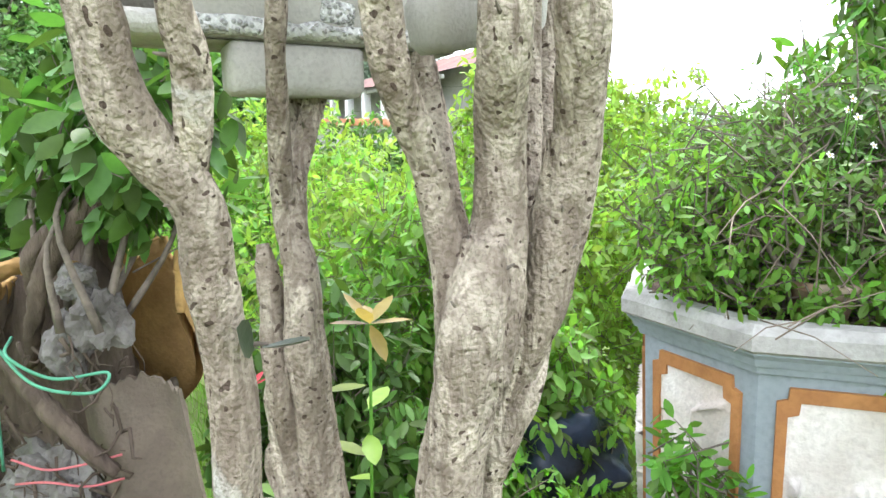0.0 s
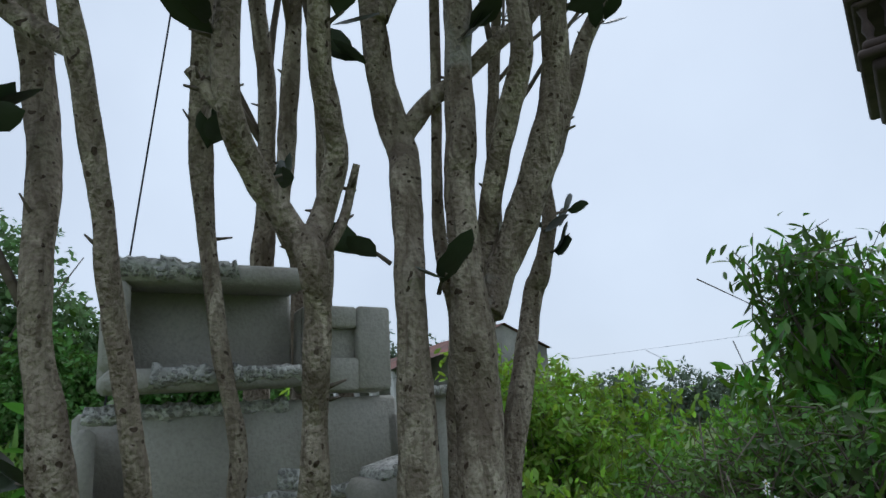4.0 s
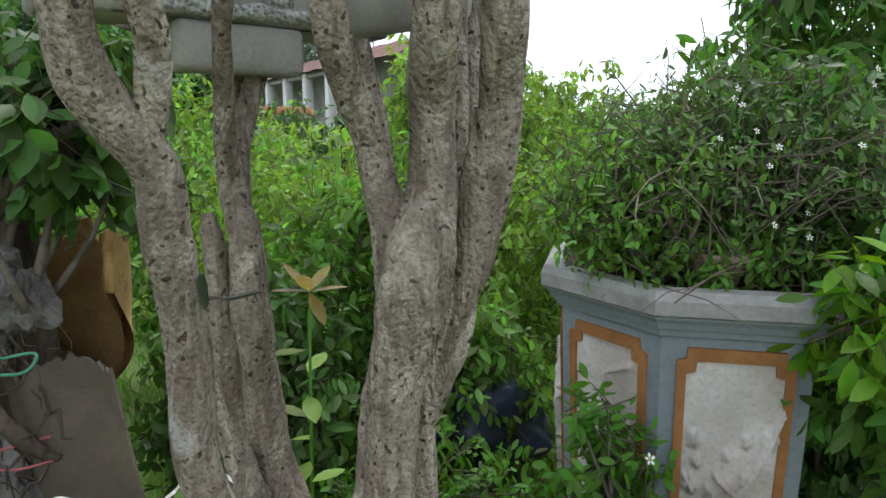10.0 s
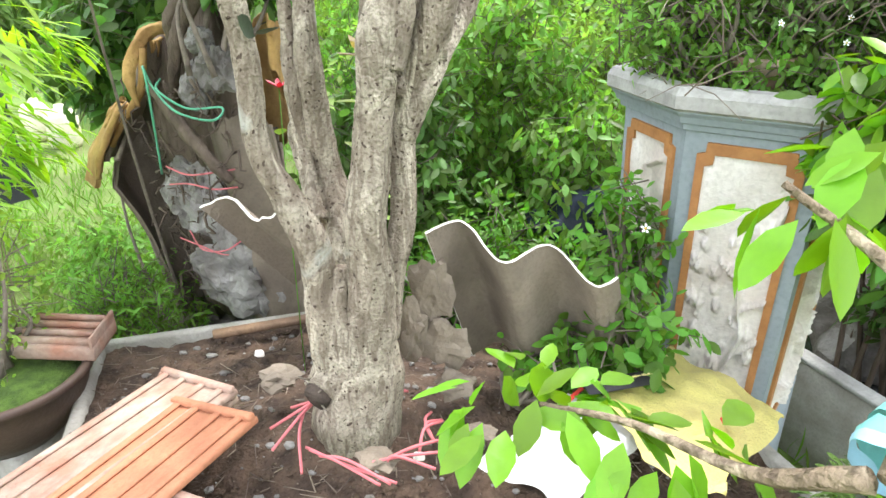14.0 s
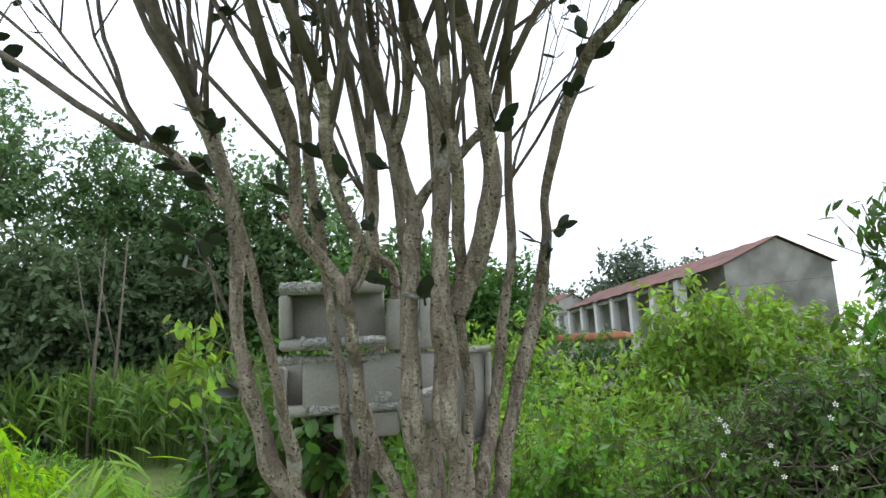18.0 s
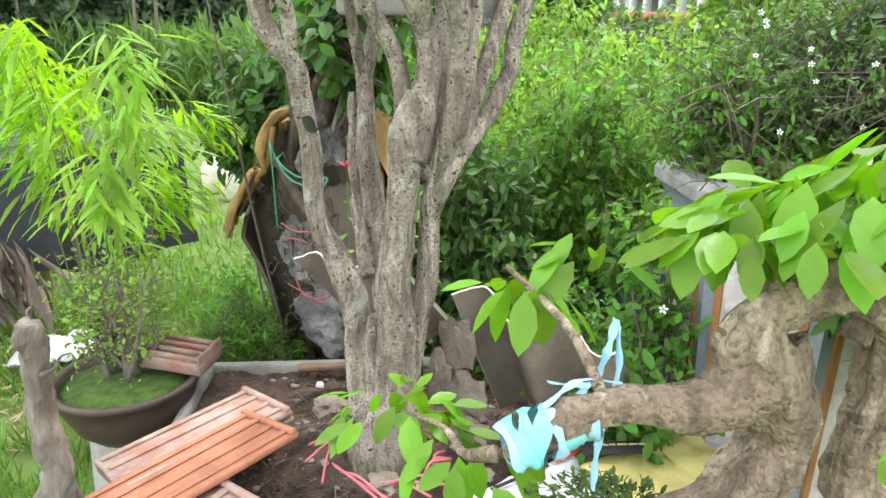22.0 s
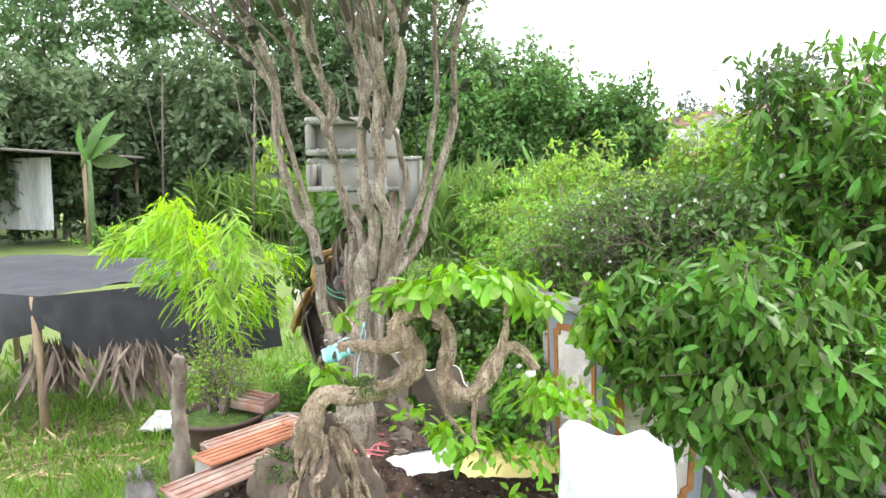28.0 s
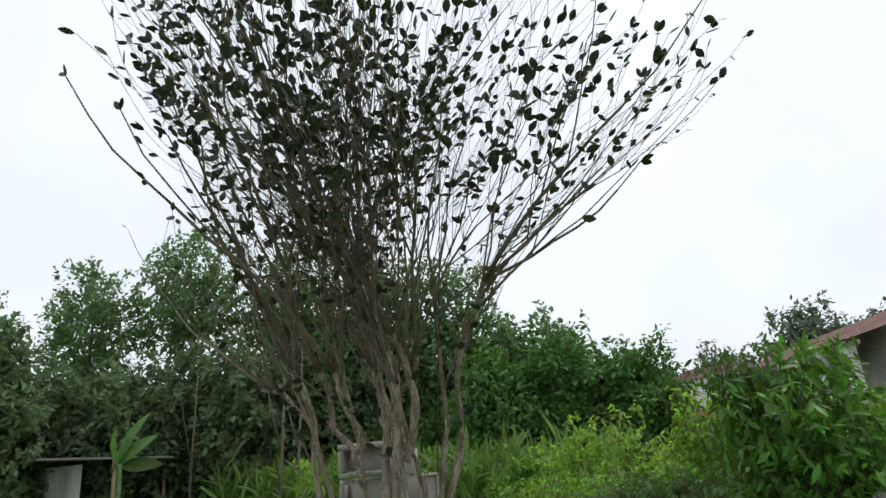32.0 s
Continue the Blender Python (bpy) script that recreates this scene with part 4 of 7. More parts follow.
# ---- octagonal planter ----
HEX_C = (1.238, 1.86)
CORNERS = (227.2, 272.2, 394.5, 444.5, 494.5, 542.2)


def octagon(s, z):
    """The planter's outline: its back sides are longer than the front ones."""
    c = P(HEX_C[0], HEX_C[1], z)
    return [c + 0.582 * s * Vector((math.cos(radians(a)), math.sin(radians(a)), 0)) for a in CORNERS]


def prism(levels, closed=True):
    g = Geo()
    rings = [octagon(s, z) for s, z in levels]
    c = len(CORNERS)
    for r in rings:
        g.v += [tuple(v) for v in r]
    for i in range(len(rings) - 1):
        for k in range(c):
            j = (k + 1) % c
            g.f.append((c * i + k, c * i + j, c * i + c + j, c * i + c + k))
    g.f.append(tuple(range(c - 1, -1, -1)))
    if closed:
        n = c * (len(rings) - 1)
        g.f.append(tuple(n + k for k in range(c)))
    return g


planter = thing("octagonal_planter", "blue-grey many-sided planter with ochre-framed white relief panels", "planter", at=P(HEX_C[0], HEX_C[1], -0.9))
part("body", prism([(0.50, -0.95), (0.50, -0.32), (0.485, -0.3), (0.54, 0.955), (0.53, 0.97)]), M_PAINT, planter, smooth=False)
part("moulding", prism([(0.545, 0.935), (0.558, 0.94), (0.563, 0.958), (0.575, 0.962), (0.585, 0.982), (0.60, 0.996), (0.60, 1.01)]), M_PAINT, planter, smooth=False)
part("rim", prism([(0.60, 1.0), (0.618, 1.01), (0.62, 1.05), (0.605, 1.075), (0.54, 1.075), (0.53, 1.03)], True), M_RIM, planter, "pale bare cement rim", smooth=False)
part("soil", prism([(0.53, 1.02), (0.53, 1.05)]), M_SOIL, planter, smooth=False)


def side_panel(k, seed):
    """Trim frame with notched corners and a plaster relief on side k of the planter."""
    a0, b0 = octagon(0.54, 0.95)[k], octagon(0.54, 0.95)[(k + 1) % 6]
    a1, b1 = octagon(0.485, -0.3)[k], octagon(0.485, -0.3)[(k + 1) % 6]
    normal = (b0 - a0).cross(a1 - a0).normalized()
    if normal.dot(a0 - P(HEX_C[0], HEX_C[1], 0.9)) < 0:
        normal = -normal

    def on(u, v, out):
        return (a0.lerp(b0, u)).lerp(a1.lerp(b1, u), v) + normal * out

    def outline(inset):
        l, r, t, b, q = 0.11 + inset * 0.5, 0.89 - inset * 0.5, 0.035 + inset * 0.23, 0.935 - inset * 0.23, 0.07
        e = q * 0.45
        return [(l + q, t), (r - q, t), (r - q * 0.9, t + e * 0.8), (r, t + e), (r, b - e), (r - q * 0.9, b - e * 0.8), (r - q, b), (l + q, b), (l + q * 0.9, b - e * 0.8), (l, b - e), (l, t + e), (l + q * 0.9, t + e * 0.8)]

    o, i = outline(0.0), outline(0.13)
    n = len(o)
    g = Geo()
    for ring, out in ((o, -0.002), (o, 0.007), (i, 0.007), (i, -0.002)):
        g.v += [tuple(on(u, v, out)) for u, v in ring]
    for r in range(3):
        for q in range(n):
            g.f.append((r * n + q, r * n + (q + 1) % n, (r + 1) * n + (q + 1) % n, (r + 1) * n + q))
    trim = part("trim", g, M_TRIM, planter, "ochre-orange painted frame", smooth=False)
    face = Geo()
    NP, MP = 56, 120
    l, r, t, b = 0.165, 0.835, 0.06, 0.91
    rr = random.Random(seed)
    boughs = []
    x, y = rr.uniform(0.35, 0.5), 0.95
    while y > 0.22:
        nx, ny = x + rr.uniform(-0.12, 0.16), y - rr.uniform(0.07, 0.12)
        boughs.append((x, y, nx, ny, 0.014))
        if rr.random() < 0.8:
            boughs.append((nx, ny, nx + rr.choice((-1, 1)) * rr.uniform(0.1, 0.25), ny - rr.uniform(0.02, 0.12), 0.008))
        x, y = min(0.75, max(0.25, nx)), ny
    blooms = [(rr.uniform(0.22, 0.78), rr.uniform(0.24, 0.86), rr.uniform(0.025, 0.055)) for _ in range(30)]
    for j in range(MP):
        for q in range(NP):
            u, v = l + (r - l) * q / (NP - 1), t + (b - t) * j / (MP - 1)
            h = 0.0
            for x0, y0, x1, y1, w in boughs:
                px, py, dx, dy = u - x0, (v - y0) * 2.1, x1 - x0, (y1 - y0) * 2.1
                k = max(0.0, min(1.0, (px * dx + py * dy) / (dx * dx + dy * dy + 1e-9)))
                d = math.hypot(px - k * dx, py - k * dy)
                h = max(h, 0.022 * max(0.0, 1 - (d / (w * 1.5)) ** 2))
            for cx, cy, w in blooms:
                px, py = u - cx, (v - cy) * 2.1
                d = math.hypot(px, py) / w
                if d < 1.3:
                    h = max(h, 0.022 * max(0.0, 1 - d ** 2 * 0.6) * (0.65 + 0.35 * math.cos(5 * math.atan2(py, px))))
            face.v.append(tuple(on(u, v, 0.0015 + h + 0.0012 * noise.noise(Vector((u * 30, v * 50, seed))))))
    face.f = [(j * NP + q, (j + 1) * NP + q, (j + 1) * NP + q + 1, j * NP + q + 1) for j in range(MP - 1) for q in range(NP - 1)]
    part("relief_panel", face, M_PLASTER, trim, "white plaster relief of a blossoming branch")


for k in range(6):
    side_panel(k, 11 + k)


def lathe(rows, centre, n=32, sy=1.0):
    g = Geo()
    for r, z in rows:
        g.v += [(centre[0] + r * math.cos(2 * math.pi * k / n), centre[1] + r * sy * math.sin(2 * math.pi * k / n), centre[2] + z) for k in range(n)]
    for i in range(len(rows) - 1):
        g.f += [(i * n + k, i * n + (k + 1) % n, (i + 1) * n + (k + 1) % n, (i + 1) * n + k) for k in range(n)]
    return g


# ---- plants ----
def bush(name, label, category, centre, radii, clumps, per, size, mat, width=0.45, bend=0.35, droop=0.2, seed=0, stems=10, twig=0.09, inner=0.45, far=False, base=None, stem_mat=None, group="", lumps=2.2, twigs_on=True):
    """A leafy shrub: stems from the ground, short twigs and leaves in uneven clumps. centre and radii in plan units."""
    rs = rng(seed)
    c = np.array(P(*centre))
    rad = 0.6 * np.array(radii, float)
    d = rs.normal(size=(clumps, 3))
    d /= np.linalg.norm(d, axis=1, keepdims=True)
    lump = np.array([0.82 + 0.42 * noise.noise(Vector(v) * lumps + Vector((seed * 1.7, 0, 0))) for v in d])
    r = (inner + (1 - inner) * rs.random(clumps) ** 0.5) * lump
    tips = c + d * r[:, None] * rad
    foot = np.array(P(*(base or (centre[0], centre[1], -1.0))))
    tips[:, 2] = np.maximum(tips[:, 2], foot[2] + 0.02)
    grow_way = d * np.array([1, 1, 0.5]) + rs.normal(0, 0.45, (clumps, 3)) + np.array([0, 0, 0.35])
    grow_way /= np.linalg.norm(grow_way, axis=1, keepdims=True)
    t = thing(name, label, category, group, at=tuple(foot))
    along = (np.arange(per)[None] / max(1, per - 1) - 0.7) * twig
    b = tips[:, None] + grow_way[:, None] * along[..., None] + rs.normal(0, twig * 0.12, (clumps, per, 3))
    side = rs.normal(0, 1, (clumps, per, 3))
    ax = grow_way[:, None] * 0.55 + side * 0.75 + np.array([0, 0, -droop * 2.2])
    nrm = np.array([0, 0, 1.0]) + rs.normal(0, 0.5, (clumps, per, 3)) + d[:, None] * 0.4
    ln = size * rs.uniform(0.6, 1.15, clumps * per)
    maker = card_leaves if far else leaf_mesh
    kw = {} if far else {"bend": bend}
    part("leaves", maker("leaves", mat, b.reshape(-1, 3), ax.reshape(-1, 3), nrm.reshape(-1, 3), ln, width, **kw), mat, t)
    g = Geo()
    rr = random.Random(seed)
    for k in range(stems):
        end = Vector(c + (tips[rr.randrange(clumps)] - c) * 0.85)
        f0 = Vector(foot) + Vector((rr.uniform(-1, 1) * rad[0] * 0.25, rr.uniform(-1, 1) * rad[1] * 0.25, 0))
        mid = f0.lerp(end, 0.5) + Vector((rr.uniform(-1, 1), rr.uniform(-1, 1), rr.uniform(0, 1))) * 0.06
        r0 = 0.006 + 0.008 * float(rad.max())
        pts, rds = curve_points([(*f0, r0), (*mid, r0 * 0.6), (*end, r0 * 0.25)], 4)
        g.tube(pts, rds, 5)
    if twigs_on and not far:
        for k in range(0, clumps, 2):
            p, w = Vector(tips[k]), Vector(grow_way[k])
            inner_p = p - w * twig * 1.6
            g.tube([inner_p, p + w * twig * 0.3], [0.0022, 0.001], 3, cap=False)
    if not g.v:
        return t
    part("stem_framework", g, stem_mat or M_TWIG, t)
    return t


def flowers(name, label, pts, size, seed):
    """Small white daisies with five petals and a yellow eye, each a thing of its own."""
    rr = random.Random(seed)
    for p in pts:
        t = thing(name, label, "flower", "small white flowers", at=p)
        n = Vector((rr.uniform(-0.4, 0.4), -1, rr.uniform(0.2, 0.9))).normalized()
        a = n.orthogonal().normalized()
        b = n.cross(a)
        base, ax = [], []
        for k in range(5):
            w = k * 2 * math.pi / 5 + rr.uniform(-0.15, 0.15)
            dd = (math.cos(w) * a + math.sin(w) * b + n * 0.15).normalized()
            base.append(p + dd * size * 0.12)
            ax.append(dd)
        head = part("petals", leaf_mesh("petals", M_PETAL, base, ax, [n] * 5, size * 0.5, 0.62, 0.1, 0.05), M_PETAL, t)
        part("eye", Geo().tube([p - n * size * 0.04, p + n * size * 0.1], [size * 0.13, size * 0.1], 8), M_POLLEN, head)
        part("stalk", Geo().tube([p, p - n * 0.01 + Vector((rr.uniform(-0.01, 0.01), 0.01, -0.06))], [0.0009, 0.001], 4), M_LEAF_WEED, t)


# shrub spilling over the planter, with white flowers
moved(0.073, -0.285)
bush("shrub", "tangled green weedy shrub overflowing the octagonal planter", "shrub", (1.22, 2.15, 1.38), (0.7, 0.66, 0.44), 1700, 6, 0.022, M_LEAF_TANGLE, 0.36, 0.4, 0.15, 21, 40, 0.06, 0.25, base=(1.2, 2.1, 1.02), lumps=4.5)
bush("shrub", "coarser dark-leaved weed among the planter's shrub", "shrub", (1.5, 2.2, 1.45), (0.6, 0.55, 0.42), 420, 6, 0.04, M_LEAF_DARK, 0.42, 0.4, 0.25, 121, 20, 0.07, 0.25, base=(1.35, 2.15, 1.02), lumps=4.0)
bush("shrub", "yellowish trailing weed on the planter's rim", "shrub", (0.8, 2.0, 1.28), (0.34, 0.36, 0.3), 520, 6, 0.024, M_LEAF_HEDGE, 0.4, 0.4, 0.3, 22, 16, 0.06, 0.15, base=(0.95, 2.0, 1.02), lumps=4.0)
bush("weed", "low tangled weeds round the planter's rim", "weed", (1.15, 1.86, 1.14), (0.5, 0.24, 0.14), 330, 6, 0.028, M_LEAF_HEDGE, 0.4, 0.4, 0.3, 122, 14, 0.05, 0.1, base=(1.15, 1.9, 1.04), lumps=5.0)
bush("weed", "leafy weeds spilling over the planter's far rim", "weed", (1.6, 1.95, 1.15), (0.26, 0.4, 0.3), 300, 6, 0.034, M_LEAF_DARK, 0.4, 0.4, 0.3, 123, 12, 0.05, 0.1, base=(1.5, 2.0, 1.04), lumps=5.0)
R9 = random.Random(77)
g = Geo()
for k in range(170):
    x, y = R9.uniform(0.7, 1.6), R9.uniform(1.62, 2.3)
    p = P(x, y, R9.uniform(1.05, 1.5))
    d = Vector((R9.uniform(-1, 1), R9.uniform(-1, 0.4), R9.uniform(-0.4, 1.1))).normalized()
    q = p + d * R9.uniform(0.06, 0.18)
    g.tube([p, p.lerp(q, 0.5) + Vector((0, 0, 0.012)), q], [0.0014, 0.0011, 0.0006], 4, cap=False)
solid("dry_stalks", g, M_DRY, "dry straw-coloured stalks tangled in the planter's shrub", "stalks", kind="stuff")
pot2 = thing("terracotta_pot", "half-hidden terracotta pot among the weeds", "flower pot", at=P(1.02, 1.86, 1.0))
rr = random.Random(40)
flowers("daisy", "tiny white wild daisy flower", [P(rr.uniform(0.75, 1.7), rr.uniform(1.5, 1.72), rr.uniform(1.2, 1.65)) for _ in range(22)], 0.010, 41)
# tall shrub with drooping leaves behind the planter
moved(0, -0.45)
bush("tall_shrub", "tall shrub with long drooping dark leaves", "shrub", (2.24, 3.12, 1.8), (0.72, 0.7, 0.9), 520, 7, 0.078, M_LEAF_GLOSSY, 0.28, 0.6, 0.35, 23, 9, 0.12, 0.25, lumps=3.0, stem_mat=M_BARK_DARK)
bush("tall_shrub", "leafy dark green tall shrub", "shrub", (2.85, 3.5, 1.15), (0.85, 0.85, 1.05), 620, 7, 0.07, M_LEAF_HEDGE, 0.32, 0.5, 0.3, 24, 8, 0.12, 0.3, lumps=3.6, stem_mat=M_BARK_DARK)
bush("dark_shrub", "low dark leafy growth over the pond's rocks", "shrub", (2.35, 2.95, 0.1), (0.5, 0.45, 0.6), 300, 6, 0.06, M_LEAF_DARK, 0.4, 0.5, 0.4, 224, 3, 0.09, 0.25, lumps=3.2, stem_mat=M_BARK_DARK)
bush("tall_shrub", "loose drooping sprays at the top of the tall shrub", "shrub", (1.95, 3.02, 2.32), (0.45, 0.35, 0.3), 70, 7, 0.06, M_LEAF_DARK, 0.28, 0.6, 0.35, 223, 10, 0.14, 0.2, base=(2.2, 3.1, 1.4), lumps=4.0)
# hedge behind the bed
moved()
bush("hedge_shrub", "bushy mid-green shrub with glossy leaves", "shrub", (0.05, 3.2, 0.45), (0.8, 0.6, 1.15), 1500, 6, 0.05, M_LEAF_HEDGE, 0.42, 0.4, 0.35, 25, 16, 0.07, 0.35, group="hedge shrubs")
bush("hedge_shrub", "bushy shrub with yellow-green leaves", "shrub", (0.9, 3.9, 0.55), (0.9, 0.7, 1.2), 1200, 6, 0.05, M_LEAF_LIME, 0.4, 0.4, 0.35, 26, 14, 0.07, 0.35, group="hedge shrubs")
bush("hedge_shrub", "dark leafy shrub behind the bed", "shrub", (-0.35, 2.35, 0.3), (0.5, 0.45, 0.95), 800, 6, 0.052, M_LEAF_DARK, 0.42, 0.4, 0.4, 27, 12, 0.07, 0.3, group="hedge shrubs")
bush("hedge_shrub", "low leafy shrub beside the planter", "shrub", (0.6, 2.7, 0.15), (0.45, 0.5, 0.85), 700, 6, 0.05, M_LEAF_HEDGE, 0.4, 0.4, 0.45, 28, 12, 0.07, 0.3, group="hedge shrubs")
bush("hedge_shrub", "pale yellow-green hedge shrub", "shrub", (-0.3, 4.9, 0.45), (1.4, 0.8, 1.2), 1300, 6, 0.055, M_LEAF_LIME, 0.42, 0.4, 0.35, 29, 14, 0.08, 0.35, group="hedge shrubs")
bush("hedge_shrub", "mid-green leafy hedge shrub", "shrub", (2.5, 5.2, 0.55), (1.3, 0.9, 1.4), 1300, 6, 0.06, M_LEAF_HEDGE, 0.42, 0.4, 0.35, 30, 14, 0.09, 0.35, group="hedge shrubs")
bush("hedge_shrub", "yellow-green shrub before the house", "shrub", (1.6, 7.2, 1.05), (2.1, 1.1, 1.7), 1700, 7, 0.075, M_LEAF_LIME, 0.42, 0.4, 0.35, 31, 14, 0.1, 0.35, group="hedge shrubs")
bush("hedge_shrub", "mid-green leafy hedge shrub", "shrub", (-1.4, 6.5, 0.45), (1.4, 0.9, 1.35), 1100, 6, 0.07, M_LEAF_HEDGE, 0.42, 0.4, 0.35, 32, 14, 0.1, 0.35, group="hedge shrubs")
bush("hedge_shrub", "tall green leafy hedge shrub", "shrub", (4.4, 6.0, 1.1), (1.7, 1.2, 1.7), 1100, 6, 0.08, M_LEAF_HEDGE, 0.4, 0.4, 0.35, 33, 14, 0.1, 0.35, group="hedge shrubs")
bush("hedge_shrub", "yellow-green shrub behind the planter's hedge", "shrub", (-2.2, 9.5, 0.9), (2.2, 1.2, 1.7), 900, 7, 0.09, M_LEAF_LIME, 0.42, 0.4, 0.35, 231, 12, 0.12, 0.35, group="hedge shrubs")
bush("hedge_shrub", "green leafy shrub under the broad trees", "shrub", (-5.4, 14.0, 0.6), (2.6, 1.2, 1.6), 700, 7, 0.12, M_LEAF_HEDGE, 0.42, 0.4, 0.35, 232, 12, 0.14, 0.35, group="hedge shrubs")
bush("hedge_shrub", "dark leafy shrub under the broad trees", "shrub", (-1.6, 15.5, 0.8), (2.4, 1.2, 1.9), 700, 7, 0.12, M_LEAF_DARK, 0.42, 0.4, 0.35, 233, 12, 0.14, 0.35, group="hedge shrubs")
bush("hedge_shrub", "tall yellow-green hedge shrub before the old house", "shrub", (1.12, 6.0, 1.22), (1.2, 0.7, 1.6), 1500, 6, 0.065, M_LEAF_LIME, 0.42, 0.4, 0.35, 234, 14, 0.09, 0.35, group="hedge shrubs")
# dark shrub at the rock
bush("dark_shrub", "shrub with broad dark green leaves", "shrub", (-1.85, 2.75, 1.0), (0.75, 0.6, 0.7), 600, 6, 0.075, M_LEAF_DARK, 0.45, 0.4, 0.4, 34, 14, 0.1, 0.3)
bush("dark_shrub", "drooping dark leaves above the rock planting", "shrub", (-0.85, 1.95, 1.55), (0.45, 0.4, 0.4), 150, 6, 0.075, M_LEAF_DARK, 0.45, 0.4, 0.4, 35, 8, 0.1, 0.3, base=(-0.95, 1.8, 1.0))
bush("fern_shrub", "light green feathery low shrub", "shrub", (-1.55, 1.75, -0.35), (0.42, 0.4, 0.6), 800, 7, 0.035, M_LEAF_HEDGE, 0.25, 0.3, 0.2, 36, 14, 0.06, 0.3)
bush("young_tree", "young tree with fresh yellow-green drooping leaves behind the boxes", "tree", (-0.9, 1.02, 1.93), (0.13, 0.14, 0.26), 14, 5, 0.052, M_LEAF_LIME, 0.42, 0.4, 0.45, 136, 1, 0.1, 0.3, base=(-1.55, 2.4, -1.0), lumps=4.0)
bush("low_shrub", "low green plant at the edge of the lawn", "shrub", (-2.6, 3.0, -0.55), (0.7, 0.5, 0.5), 420, 6, 0.05, M_LEAF_HEDGE, 0.3, 0.3, 0.2, 137, 0, 0.07, 0.2, twigs_on=False)
bush("low_shrub", "tall pale grass and weeds at the edge of the field", "shrub", (-6.5, 9.0, -0.35), (3.0, 0.8, 0.75), 700, 6, 0.09, M_CORN, 0.2, 0.3, -0.1, 138, 0, 0.1, 0.2, twigs_on=False)
bush("low_shrub", "green weeds before the field hut", "shrub", (-15, 9.5, -0.2), (5.0, 1.2, 0.9), 700, 6, 0.13, M_LEAF_HEDGE, 0.25, 0.3, -0.05, 139, 0, 0.12, 0.2, twigs_on=False)
# broad shrub beside the bonsai
bush("bonsai_shrub", "dense broadleaf bonsai shrub with glossy drooping leaves", "shrub", (2.05, 1.2, 0.95), (0.72, 0.6, 0.58), 800, 7, 0.062, M_LEAF_GLOSSY, 0.34, 0.6, 0.45, 37, 3, 0.09, 0.35, base=(2.45, 1.3, -1.0), stem_mat=M_BARK_DARK)
bush("bonsai_shrub", "spreading lobe of glossy broadleaf foliage beside the planter", "shrub", (1.5, 1.3, 0.95), (0.34, 0.34, 0.42), 260, 7, 0.062, M_LEAF_GLOSSY, 0.34, 0.6, 0.45, 137, 5, 0.09, 0.3, base=(2.05, 1.25, 0.6), stem_mat=M_BARK_DARK)
bush("bonsai_shrub", "leafy bright green branches reaching past the planter", "shrub", (1.32, 1.2, 0.95), (0.16, 0.22, 0.36), 70, 6, 0.06, M_LEAF_BONSAI, 0.42, 0.6, 0.5, 237, 3, 0.08, 0.2, base=(1.6, 1.2, 0.9), stem_mat=M_BARK_DARK)
# weeds in the bed
moved(0.02, -0.08, 0.0)
bush("weed", "leafy green weed with white daisies in the bed's soil", "weed", (0.72, 1.2, 0.35), (0.24, 0.2, 0.24), 130, 5, 0.04, M_LEAF_WEED, 0.5, 0.3, 0.2, 38, 10, 0.05, 0.2, base=(0.7, 1.2, 0.15))
bush("weed", "straggling green weed beside the planter", "weed", (0.72, 1.55, 0.5), (0.2, 0.2, 0.4), 170, 5, 0.035, M_LEAF_WEED, 0.45, 0.3, 0.2, 39, 12, 0.05, 0.2, base=(0.72, 1.5, 0.0))
bush("weed", "low feathery weeds behind the bed", "weed", (0.2, 1.95, 0.1), (0.6, 0.35, 0.5), 600, 6, 0.032, M_LEAF_WEED, 0.4, 0.3, 0.2, 42, 14, 0.05, 0.2)
bush("weed", "low leafy weeds at the foot of the corrugated sheet", "weed", (0.52, 1.14, 0.29), (0.2, 0.12, 0.13), 55, 5, 0.036, M_LEAF_WEED, 0.5, 0.3, 0.2, 242, 8, 0.05, 0.2, base=(0.44, 1.12, 0.12))
flowers("daisy", "white wild daisy in the bed", [P(0.62, 1.24, 0.335), P(0.52, 1.2, 0.56), P(0.76, 1.38, 0.66)], 0.017, 43)

# sapling with bronze young leaves between the stems
moved(-0.04, -0.11, -0.06)
sap = thing("sapling", "thin sapling with bronze young leaves at its top", "sapling", at=P(0.0, 1.5, 0.2))
part("stem", Geo().tube([P(-0.03, 1.3, 0.2), P(-0.03, 1.28, 0.8), P(-0.02, 1.25, 1.23)], [0.003, 0.0024, 0.0018], 5), M_LEAF_WEED, sap)
rs = rng(44)
aa = np.c_[np.cos(np.arange(7) * 0.9), np.sin(np.arange(7) * 0.9), np.array([0.25, 0.9, 0.4, 1.3, 0.3, 1.0, -0.9])]
part("top_leaves", leaf_mesh("top_leaves", M_BRONZE, [P(-0.02, 1.25, 1.23)] * 7, aa, [(0, 0, 1)] * 7, 0.05, 0.4, 0.3), M_BRONZE, sap, "bronze young leaves")
part("leaves", leaf_mesh("leaves", M_LEAF_LIME, [P(-0.03, 1.27, 0.75 + 0.05 * k) for k in range(8)], rs.normal(0, 1, (8, 3)) + [0, 0, -0.4], [(0, 0, 1)] * 8, 0.055, 0.45, 0.3), M_LEAF_LIME, sap)


